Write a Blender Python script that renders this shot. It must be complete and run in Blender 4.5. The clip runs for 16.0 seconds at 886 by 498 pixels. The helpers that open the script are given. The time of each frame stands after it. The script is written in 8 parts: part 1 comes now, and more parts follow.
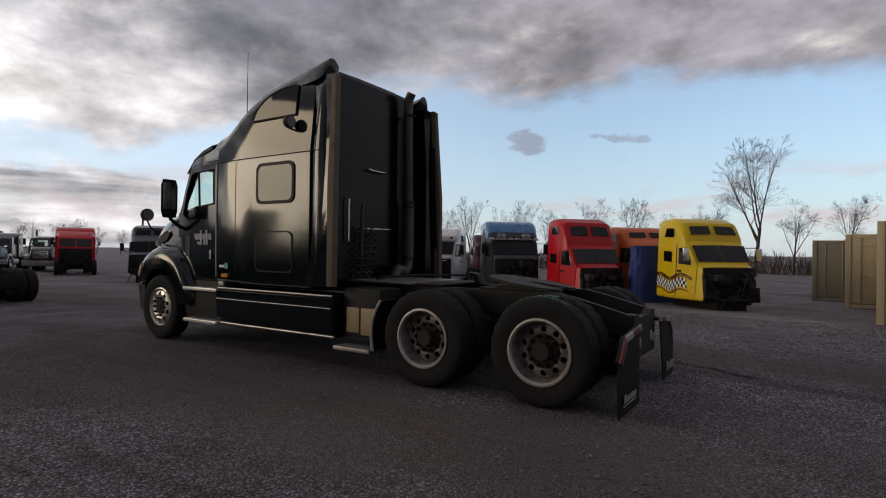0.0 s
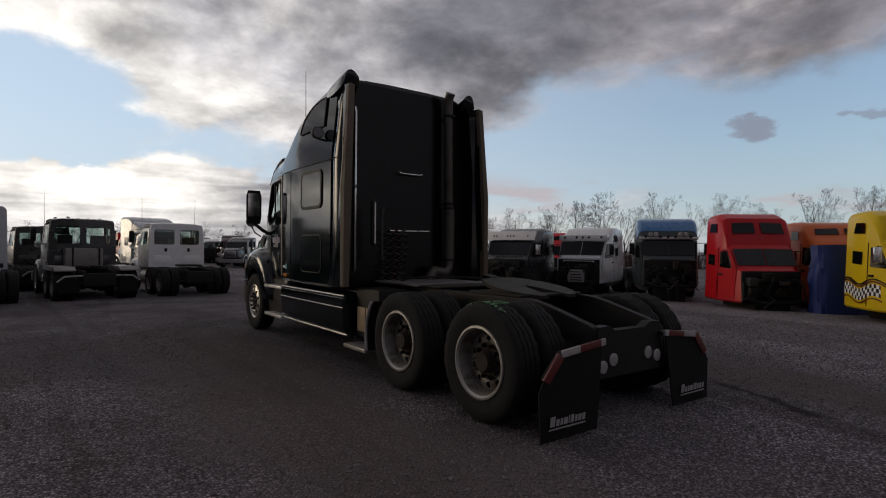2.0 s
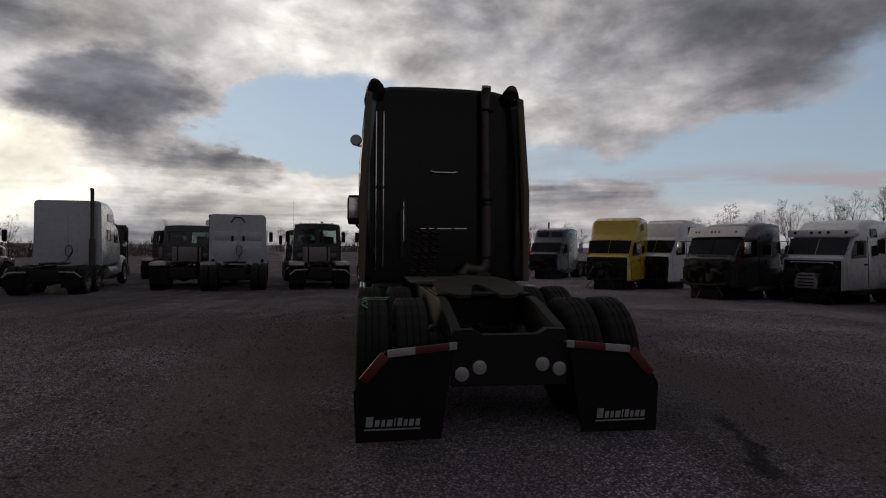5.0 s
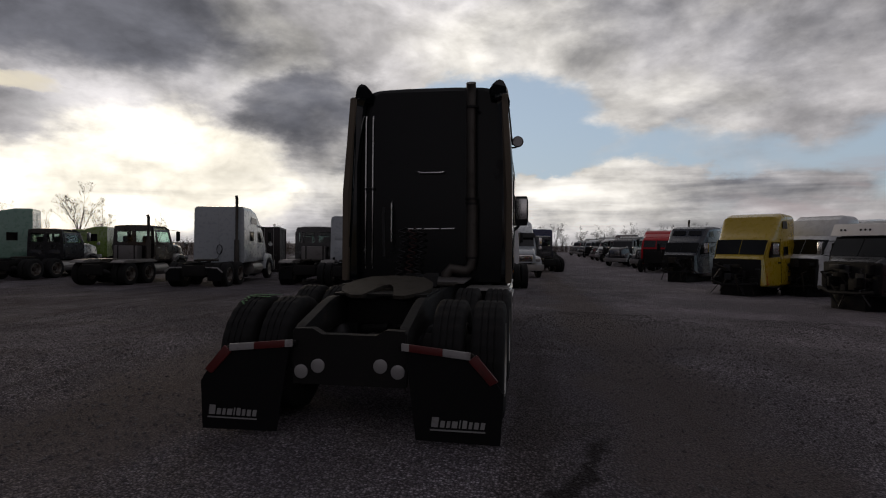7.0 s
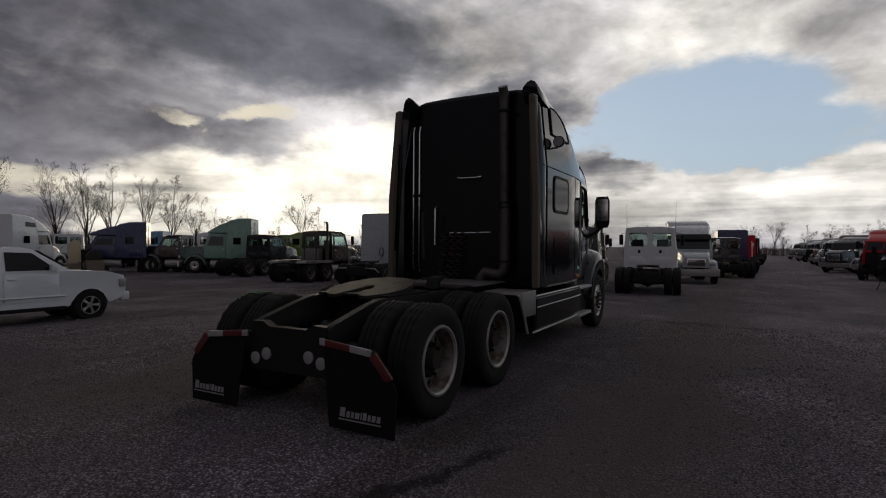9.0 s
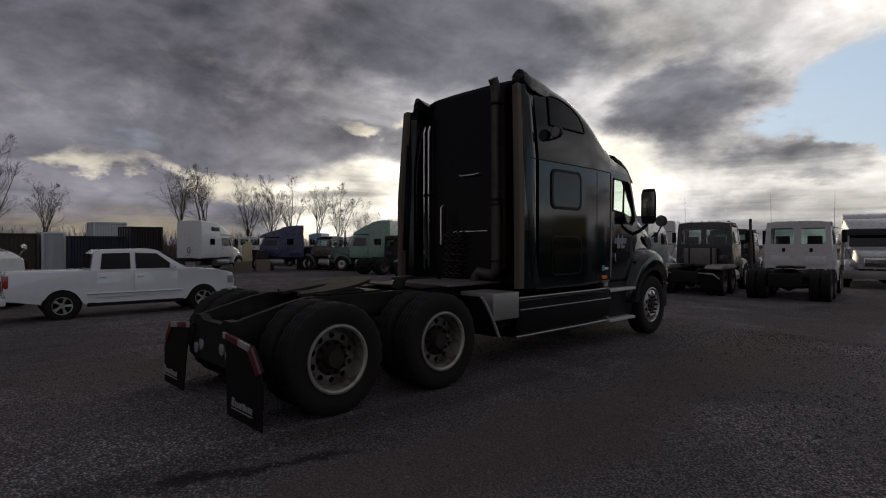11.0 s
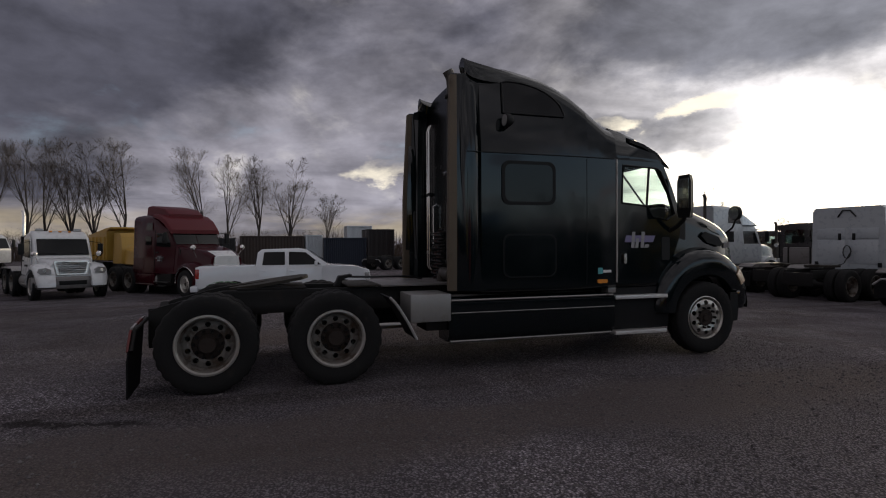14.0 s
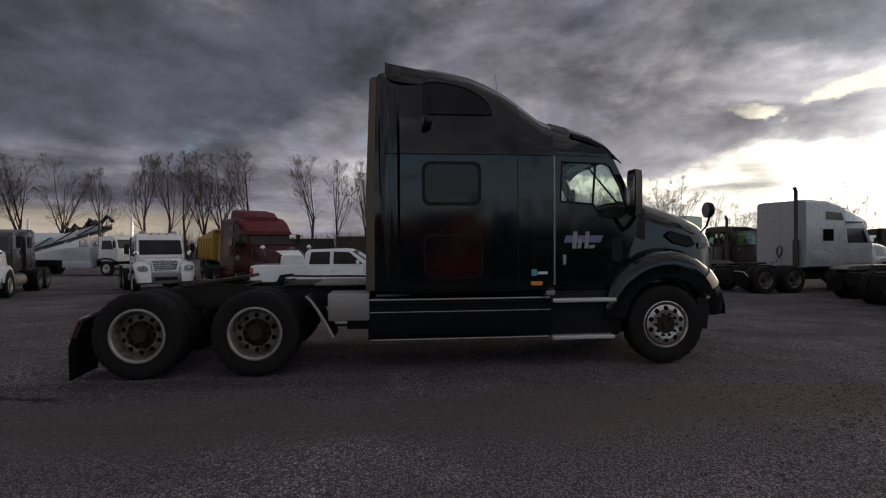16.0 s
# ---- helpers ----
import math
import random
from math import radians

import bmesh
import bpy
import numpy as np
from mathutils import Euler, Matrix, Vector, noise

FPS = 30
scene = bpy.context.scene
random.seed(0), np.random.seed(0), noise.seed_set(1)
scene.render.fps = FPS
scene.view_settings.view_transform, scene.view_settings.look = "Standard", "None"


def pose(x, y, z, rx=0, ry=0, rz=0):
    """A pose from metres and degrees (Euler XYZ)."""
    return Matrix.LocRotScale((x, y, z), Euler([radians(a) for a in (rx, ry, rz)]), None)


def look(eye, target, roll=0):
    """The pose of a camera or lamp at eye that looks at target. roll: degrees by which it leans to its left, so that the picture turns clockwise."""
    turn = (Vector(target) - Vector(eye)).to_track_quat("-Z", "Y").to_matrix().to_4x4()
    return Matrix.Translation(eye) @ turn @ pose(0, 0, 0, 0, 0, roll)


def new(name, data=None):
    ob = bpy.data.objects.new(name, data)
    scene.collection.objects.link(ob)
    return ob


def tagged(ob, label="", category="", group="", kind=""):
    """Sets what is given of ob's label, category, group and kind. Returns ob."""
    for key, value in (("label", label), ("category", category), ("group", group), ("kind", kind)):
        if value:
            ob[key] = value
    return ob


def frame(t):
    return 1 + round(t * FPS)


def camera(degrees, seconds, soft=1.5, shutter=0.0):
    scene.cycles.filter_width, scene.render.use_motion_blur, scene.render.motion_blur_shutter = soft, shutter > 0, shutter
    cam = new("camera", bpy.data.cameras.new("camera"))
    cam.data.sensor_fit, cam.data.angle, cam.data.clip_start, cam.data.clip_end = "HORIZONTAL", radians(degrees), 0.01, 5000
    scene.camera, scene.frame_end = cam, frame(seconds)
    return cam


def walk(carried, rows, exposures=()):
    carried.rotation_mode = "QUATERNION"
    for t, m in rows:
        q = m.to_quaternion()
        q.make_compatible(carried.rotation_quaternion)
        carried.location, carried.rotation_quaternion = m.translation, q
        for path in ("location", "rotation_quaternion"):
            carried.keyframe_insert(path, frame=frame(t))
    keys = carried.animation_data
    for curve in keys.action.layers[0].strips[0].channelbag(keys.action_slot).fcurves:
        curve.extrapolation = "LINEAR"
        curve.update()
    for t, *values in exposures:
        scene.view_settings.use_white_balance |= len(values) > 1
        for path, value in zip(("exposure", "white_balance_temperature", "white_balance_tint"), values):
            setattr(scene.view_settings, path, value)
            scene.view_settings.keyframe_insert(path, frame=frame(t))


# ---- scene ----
LENS = 78.0
cam = camera(LENS, 16.0, soft=1.1)
PATH = [
    (0, pose(-5.957, -2.015, 1.446, 90.23, -0.77, -57.02)),
    (0.5, pose(-5.569, -2.431, 1.440, 90.15, -0.72, -51.74)),
    (1, pose(-5.152, -2.883, 1.460, 90.13, -0.68, -46.05)),
    (1.5, pose(-4.794, -3.295, 1.480, 90.11, -0.64, -41.08)),
    (2, pose(-4.248, -3.627, 1.492, 90.01, -0.59, -36.25)),
    (2.5, pose(-3.792, -3.947, 1.502, 89.98, -0.55, -32.88)),
    (3, pose(-3.269, -4.199, 1.494, 89.95, -0.47, -25.90)),
    (3.5, pose(-2.745, -4.458, 1.495, 90.00, -0.44, -21.56)),
    (4, pose(-2.254, -4.650, 1.486, 89.93, -0.45, -17.01)),
    (6.5, pose(0.709, -4.920, 1.517, 89.51, -0.52, 3.87)),
    (7, pose(1.361, -4.829, 1.524, 89.49, -0.54, 8.45)),
    (7.5, pose(1.915, -4.763, 1.541, 89.50, -0.50, 12.22)),
    (8, pose(2.533, -4.563, 1.540, 89.50, -0.43, 18.88)),
    (8.5, pose(3.073, -4.455, 1.551, 89.56, -0.42, 24.53)),
    (11, pose(5.434, -2.770, 1.564, 89.48, 0.01, 46.00)),
    (11.5, pose(5.823, -2.204, 1.575, 89.46, 0.11, 52.62)),
    (12, pose(6.243, -1.732, 1.595, 89.51, 0.10, 57.65)),
    (12.5, pose(6.544, -1.128, 1.591, 89.46, 0.18, 62.61)),
    (13, pose(6.862, -0.560, 1.596, 89.56, 0.22, 66.93)),
    (13.5, pose(7.083, 0.037, 1.581, 89.52, 0.26, 70.19)),
    (14, pose(7.326, 0.628, 1.559, 89.47, 0.28, 72.42)),
    (14.5, pose(7.524, 1.163, 1.552, 89.45, 0.30, 74.98)),
    (15, pose(7.647, 1.766, 1.560, 89.42, 0.36, 76.95)),
    (15.5, pose(7.823, 2.299, 1.565, 89.42, 0.42, 79.85)),
    (16, pose(7.857, 2.923, 1.562, 89.49, 0.40, 84.38)),
]
EXPOSURES = [(0, 0.35), (1.5, 0.0), (2.5, -0.06), (3.5, -0.27), (7, -0.5), (11, -0.26), (12, -0.06), (13.5, 0.13), (16, 0.25)]
walk(cam, PATH, EXPOSURES)

# ---- world: broken evening cloud, low sun in the north-west behind it ----
SUN_YAW, SUN_EL = 40.0, 9.0
SUN_DIR = Vector((-math.sin(radians(SUN_YAW)) * math.cos(radians(SUN_EL)),
                  math.cos(radians(SUN_YAW)) * math.cos(radians(SUN_EL)), math.sin(radians(SUN_EL))))


class Nodes:
    """Short ways to build a node tree."""

    def __init__(self, tree):
        self.t = tree
        tree.nodes.clear()

    def add(self, kind, **values):
        n = self.t.nodes.new(kind)
        for k, v in values.items():
            if k == "op":
                n.operation = v
            elif k == "mode":
                n.blend_type = v
        return n

    def link(self, a, b):
        self.t.links.new(a, b)

    def put(self, socket, v):
        if isinstance(v, (int, float, tuple, list, Vector)):
            socket.default_value = v
        else:
            self.link(v, socket)

    def math(self, op, a, b=0.0, clamp=False):
        n = self.add("ShaderNodeMath", op=op)
        n.use_clamp = clamp
        self.put(n.inputs[0], a)
        self.put(n.inputs[1], b)
        return n.outputs[0]

    def vec(self, op, a, b=(0, 0, 0)):
        n = self.add("ShaderNodeVectorMath", op=op)
        self.put(n.inputs[0], a)
        self.put(n.inputs[1], b)
        return n.outputs["Value"] if op == "DOT_PRODUCT" else n.outputs[0]

    def mix(self, fac, a, b, mode="MIX"):
        n = self.t.nodes.new("ShaderNodeMix")
        n.data_type, n.blend_type = "RGBA", mode
        self.put(n.inputs[0], fac)
        self.put(n.inputs[6], a)
        self.put(n.inputs[7], b)
        return n.outputs[2]

    def noise(self, vector, scale, detail=4.0, rough=0.55, distort=0.0):
        n = self.add("ShaderNodeTexNoise")
        if vector is not None:
            self.link(vector, n.inputs["Vector"])
        n.inputs["Scale"].default_value = scale
        n.inputs["Detail"].default_value = detail
        n.inputs["Roughness"].default_value = rough
        n.inputs["Distortion"].default_value = distort
        return n.outputs["Fac"]

    def ramp(self, fac, lo, hi, a=0.0, b=1.0):
        n = self.add("ShaderNodeMapRange")
        n.interpolation_type = "SMOOTHSTEP"
        for i, v in zip((1, 2, 3, 4), (lo, hi, a, b)):
            n.inputs[i].default_value = v
        self.put(n.inputs[0], fac)
        return n.outputs[0]


world = bpy.data.worlds.new("sky")
scene.world = world
world.use_nodes = True
W = Nodes(world.node_tree)
coord = W.add("ShaderNodeTexCoord").outputs["Generated"]
sep = W.add("ShaderNodeSeparateXYZ")
W.link(coord, sep.inputs[0])
up = W.math("MAXIMUM", sep.outputs[2], 0.0)
den = W.math("ADD", up, 0.30)
comb = W.add("ShaderNodeCombineXYZ")
W.put(comb.inputs[0], W.math("DIVIDE", sep.outputs[0], den))
W.put(comb.inputs[1], W.math("DIVIDE", sep.outputs[1], den))
W.put(comb.inputs[2], W.math("MULTIPLY", sep.outputs[2], 3.0))
plane = W.vec("ADD", comb.outputs[0], (5.3, 2.2, 0.4))
sky = W.add("ShaderNodeTexSky")
sky.sky_type, sky.sun_disc = "NISHITA", False
sky.sun_elevation, sky.sun_rotation = radians(SUN_EL), radians(-SUN_YAW)
sky.air_density, sky.dust_density, sky.ozone_density = 1.0, 0.5, 2.0
toward = W.math("MAXIMUM", W.vec("DOT_PRODUCT", coord, tuple(SUN_DIR)), 0.0)


# heading (0 north, 90 west) and elevation in degrees, ruffled so that no edge runs smooth
puffy = W.vec("MULTIPLY", coord, (4.0, 4.0, 8.0))
ruffle_a = W.math("SUBTRACT", W.noise(puffy, 0.9, 7.0, 0.58), 0.5)
ruffle_b = W.math("SUBTRACT", W.noise(W.vec("ADD", puffy, (9.1, 3.7, 2.0)), 1.1, 7.0, 0.58), 0.5)
turn = W.math("MULTIPLY", W.math("ARCTAN2", W.math("MULTIPLY", sep.outputs[0], -1.0), sep.outputs[1]), 180 / math.pi)
rise = W.math("MULTIPLY", W.math("ARCSINE", sep.outputs[2]), 180 / math.pi)
turn_r = W.math("ADD", turn, W.math("MULTIPLY", ruffle_a, 19.0))
rise_r = W.math("ADD", rise, W.math("MULTIPLY", ruffle_b, 8.5))


def lobes(start, table):
    """A value over the sky: a start and soft oval regions (heading, elevation, half-widths, amount) added to it."""
    for h, e, wh, we, amount_here in table:
        a = W.math("DIVIDE", W.math("SUBTRACT", turn_r, h), wh)
        b = W.math("DIVIDE", W.math("SUBTRACT", rise_r, e), we)
        r = W.math("ADD", W.math("MULTIPLY", a, a), W.math("MULTIPLY", b, b))
        start = W.math("ADD", start, W.ramp(r, 0.25, 1.9, amount_here, 0.0))
    return start


big = W.noise(plane, 0.85, 3.0, 0.5, 0.2)
fine = W.noise(puffy, 1.5, 10.0, 0.56, 0.25)
lumps = W.math("ADD", W.math("MULTIPLY", big, 0.9), W.math("MULTIPLY", fine, 0.9))
lumps = W.math("SUBTRACT", lumps, 0.90)
# how much of the sky the cloud takes: all of it high up, least low in the north and east
amount = lobes(W.math("ADD", lumps, 0.42), ((-74, 8, 38, 8.5, -0.75), (5, 12.5, 12, 4.5, -0.72), (-13, 9, 12, 3.0, -0.50), (-40, 8, 14, 4, -0.45), (27, 19.5, 6, 4, 0.6), (20, 13.5, 5, 4.5, 0.95),
                                            (13.5, 7, 5, 2.2, 0.7), (-3, 5.5, 16, 2.0, 0.60), (-20, 16, 10, 5, 0.35), (38, 8, 14, 7, -0.20), (16, 17, 3, 1.4, 0.5)))
cover = W.ramp(amount, -0.20, 0.26)
# how thick and dark it hangs
depth_of = W.math("MULTIPLY", W.math("SUBTRACT", W.noise(W.vec("ADD", puffy, (2.3, 6.1, 1.0)), 0.75, 8.0, 0.55, 0.3), 0.5), 2.6)
edge_on = W.math("SUBTRACT", amount, W.math("ADD", W.noise(W.vec("ADD", puffy, (-0.06, 0.08, 0.16)), 1.5, 10.0, 0.56, 0.25), W.math("SUBTRACT", amount, fine)))
depth_of = W.math("SUBTRACT", depth_of, W.math("MULTIPLY", edge_on, 1.3))
gloom = lobes(W.math("ADD", depth_of, 0.42), ((-62, 19, 36, 9, 0.36), (-24, 14, 17, 8, -0.18), (8, 20, 13, 7, -0.60), (45, 20.5, 13, 5.5, 1.0), (52, 10.5, 11, 1.6, 0.7), (26, 19, 5, 4, 0.25), (92, 20, 13, 6, 0.35), (20.5, 13.5, 5, 4, 1.05), (13.5, 7, 5, 2, 0.9),
                                             (106, 21, 18, 8, 0.65), (84, 9, 26, 5, -0.50), (38, 7, 14, 6, -0.9), (-9, 5.5, 13, 2.0, 0.10), (4, 5, 17, 3.0, -0.40), (12, 19, 6, 4, -0.6), (-35, 22, 22, 7, 0.25), (116, 12, 22, 9, 0.85), (62, 14, 10, 6, -0.15)))
# flat layers low in the sky
layer = W.math("SUBTRACT", W.noise(W.vec("MULTIPLY", coord, (2.6, 2.6, 30.0)), 1.0, 7.0, 0.55, 0.3), 0.5)
gloom = W.math("ADD", gloom, W.math("MULTIPLY", W.math("MULTIPLY", layer, 3.2), W.ramp(rise, 6.0, 11.0, 1.0, 0.0)))
thick = W.ramp(gloom, -0.55, 1.45)
west = W.math("MULTIPLY", W.ramp(turn, 44.0, 72.0), W.ramp(turn, 150.0, 178.0, 1.0, 0.0))
wide = W.ramp(W.vec("DOT_PRODUCT", coord, (-0.17, 0.98, 0.10)), 0.15, 1.0)
glow = W.ramp(lobes(W.math("MULTIPLY", W.math("SUBTRACT", fine, 0.5), 1.3), ((34, 7, 10, 5.8, 1.0), (50, 4.2, 14, 4.0, 0.85))), 0.05, 0.95)
core = W.math("MULTIPLY", glow, W.math("POWER", toward, 20.0))
clear = W.mix(1.0, sky.outputs[0], (0.20, 0.20, 0.21, 1), "MULTIPLY")
clear = W.mix(W.ramp(sep.outputs[2], 0.0, 0.25, 0.75, 0.40), clear, (0.42, 0.50, 0.61, 1))
clear = W.mix(W.math("MULTIPLY", wide, 0.5), clear, (0.68, 0.79, 0.93, 1))
clear = W.mix(W.math("MULTIPLY", wide, W.ramp(sep.outputs[2], 0.01, 0.11, 0.6, 0.0)), clear, (0.98, 0.86, 0.62, 1))
clear = W.mix(W.math("MULTIPLY", core, 0.95, True), clear, (2.4, 2.24, 1.92, 1))
lit = W.mix(wide, (0.41, 0.38, 0.41, 1), (0.94, 0.90, 0.90, 1))
lit = W.mix(west, lit, (0.265, 0.255, 0.295, 1))
cream = lobes(0.0, ((4, 5.5, 20, 4.0, 0.62), (2, 19, 11, 5, 0.6), (-11, 12, 9, 4, 0.5), (27, 19.5, 4, 4, 0.5)))
lit = W.mix(W.math("MINIMUM", cream, 1.0), lit, (1.26, 1.20, 1.07, 1))
lit = W.mix(glow, lit, (1.80, 1.68, 1.44, 1))
dark = W.mix(wide, (0.165, 0.160, 0.188, 1), (0.175, 0.178, 0.205, 1))
dark = W.mix(west, dark, (0.066, 0.066, 0.086, 1))
dark = W.mix(W.math("MULTIPLY", glow, 0.35), dark, (0.36, 0.34, 0.31, 1))
cloud = W.mix(thick, lit, dark)
tone = W.add("ShaderNodeCombineColor")
billow = W.ramp(W.noise(puffy, 1.2, 9.0, 0.55, 0.4), 0.28, 0.72, 0.66, 1.40)
billow = W.math("MULTIPLY", billow, W.ramp(W.noise(W.vec("MULTIPLY", coord, (8.0, 8.0, 15.0)), 1.6, 9.0, 0.58, 0.2), 0.30, 0.70, 0.86, 1.14))
for socket in tone.inputs:
    W.link(billow, socket)
cloud = W.mix(1.0, cloud, tone.outputs[0], "MULTIPLY")
total = W.mix(cover, clear, cloud)
# breaks in the western cloud that let the low sun through
gap = W.ramp(lobes(W.math("MULTIPLY", W.math("SUBTRACT", fine, 0.5), 2.2), ((78, 7.4, 6, 1.1, 0.85), (68, 5.5, 6, 1.8, 0.8), (54, 11.6, 3.5, 0.7, 0.85), (46, 12.7, 3.5, 1.0, 0.9))), 0.50, 1.20)
total = W.mix(gap, total, W.mix(glow, (1.05, 0.95, 0.76, 1), (2.0, 1.85, 1.55, 1)))
# scattered grey puffs over the eastern trees, and a pale bank low down
puffs = lobes(0.0, ((-66.5, 11.3, 1.9, 0.8, 0.8), (-73.5, 10.8, 1.0, 0.5, 0.6), (-86, 9.3, 2.0, 0.6, 0.6)))
total = W.mix(W.ramp(puffs, 0.0, 0.9, 0.0, 0.8), total, (0.24, 0.255, 0.32, 1))
low = W.noise(W.vec("MULTIPLY", coord, (3.0, 3.0, 13.0)), 1.0, 7.0, 0.58, 0.2)
band = W.math("MULTIPLY", W.ramp(sep.outputs[2], 0.035, 0.06), W.ramp(sep.outputs[2], 0.10, 0.15, 1.0, 0.0))
band = W.math("MULTIPLY", band, W.ramp(low, 0.48, 0.60))
total = W.mix(W.math("MULTIPLY", W.math("MULTIPLY", band, 0.7), W.ramp(turn, -30.0, -10.0, 1.0, 0.0)), total, (0.52, 0.43, 0.44, 1))
strip = W.math("MULTIPLY", W.ramp(sep.outputs[2], 0.0, 0.02), W.ramp(sep.outputs[2], 0.035, 0.075, 1.0, 0.0))
strip = W.math("MULTIPLY", strip, W.math("MULTIPLY", west, W.ramp(low, 0.38, 0.58, 0.42, 0.04)))
total = W.mix(strip, total, (0.62, 0.50, 0.30, 1))
below = W.ramp(sep.outputs[2], -0.06, 0.0)
total = W.mix(below, (0.05, 0.048, 0.05, 1), total)
bg = W.add("ShaderNodeBackground")
W.link(total, bg.inputs[0])
bg.inputs[1].default_value = 1.0
wout = W.add("ShaderNodeOutputWorld")
W.link(bg.outputs[0], wout.inputs[0])

sun_data = bpy.data.lights.new("sun", "SUN")
sun_data.energy, sun_data.angle, sun_data.color = 0.6, radians(26), (1.0, 0.79, 0.54)
sun = new("sun", sun_data)
sun.matrix_world = look((0, 0, 30), Vector((0, 0, 30)) - SUN_DIR)


# ---- materials ----
def surface(name, color, rough=0.5, metal=0.0, vary=0.15, size=6.0, bump=0.1, coat=0.0,
            dirt=None, dirt_amount=0.0, per_object=0.0, fine=60.0, spec=0.5, film=0.0):
    """A worn surface: colour varied at two sizes, a layer of dirt in patches, fine relief."""
    m = bpy.data.materials.new(name)
    m.use_nodes = True
    N = Nodes(m.node_tree)
    co = N.add("ShaderNodeTexCoord").outputs["Object"]
    b = N.add("ShaderNodeBsdfPrincipled")
    large = N.noise(co, size * 0.25, 4.0)
    small = N.noise(co, size * 3.0, 5.0)
    shade = N.math("ADD", N.math("MULTIPLY", large, vary), N.math("MULTIPLY", small, vary * 0.7))
    shade = N.math("ADD", shade, 1.0 - vary * 0.85)
    if per_object:
        info = N.add("ShaderNodeObjectInfo")
        shade = N.math("MULTIPLY", shade, N.ramp(info.outputs["Random"], 0, 1, 1 - per_object, 1 + per_object))
    grey = N.add("ShaderNodeCombineColor")
    for s in grey.inputs:
        N.link(shade, s)
    col = N.mix(1.0, (*color, 1), grey.outputs[0], "MULTIPLY")
    rg = N.math("ADD", N.math("MULTIPLY", small, 0.18 * rough), rough * 0.9)
    if dirt:
        patch = N.ramp(N.noise(co, size * 0.6, 8.0, 0.65), 0.62 - dirt_amount * 0.4, 0.78 - dirt_amount * 0.3)
        patch = N.math("MULTIPLY", patch, min(1.0, 0.45 + dirt_amount))
        col = N.mix(patch, col, (*dirt, 1))
        rg = N.math("ADD", rg, N.math("MULTIPLY", patch, 0.35), True)
    if film:
        # road dust on the lower body
        h = N.add("ShaderNodeSeparateXYZ")
        N.link(co, h.inputs[0])
        dust = N.math("ADD", h.outputs[2], N.math("MULTIPLY", small, 0.5))
        rg = N.math("ADD", rg, N.ramp(dust, 1.9, 2.5, film, 0.0), True)
    N.link(col, b.inputs["Base Color"])
    N.put(b.inputs["Roughness"], rg)
    b.inputs["Metallic"].default_value = metal
    b.inputs["Coat Weight"].default_value = coat
    b.inputs["Specular IOR Level"].default_value = spec
    b.inputs["Coat Roughness"].default_value = 0.05
    if bump:
        bp = N.add("ShaderNodeBump")
        bp.inputs["Strength"].default_value = bump
        bp.inputs["Distance"].default_value = 0.01
        N.link(N.noise(co, fine, 6.0), bp.inputs["Height"])
        N.link(bp.outputs[0], b.inputs["Normal"])
    out = N.add("ShaderNodeOutputMaterial")
    N.link(b.outputs[0], out.inputs[0])
    return m


def glass(name, tint=(0.82, 0.92, 0.88), rough=0.02):
    m = bpy.data.materials.new(name)
    m.use_nodes = True
    N = Nodes(m.node_tree)
    t = N.add("ShaderNodeBsdfTransparent")
    t.inputs[0].default_value = (*tint, 1)
    g = N.add("ShaderNodeBsdfGlossy")
    g.inputs["Roughness"].default_value = rough
    lw = N.add("ShaderNodeLayerWeight")
    fac = N.math("ADD", N.math("MULTIPLY", N.math("POWER", lw.outputs["Facing"], 4.0), 0.6), 0.05)
    mx = N.add("ShaderNodeMixShader")
    N.link(fac, mx.inputs[0])
    N.link(t.outputs[0], mx.inputs[1])
    N.link(g.outputs[0], mx.inputs[2])
    out = N.add("ShaderNodeOutputMaterial")
    N.link(mx.outputs[0], out.inputs[0])
    return m


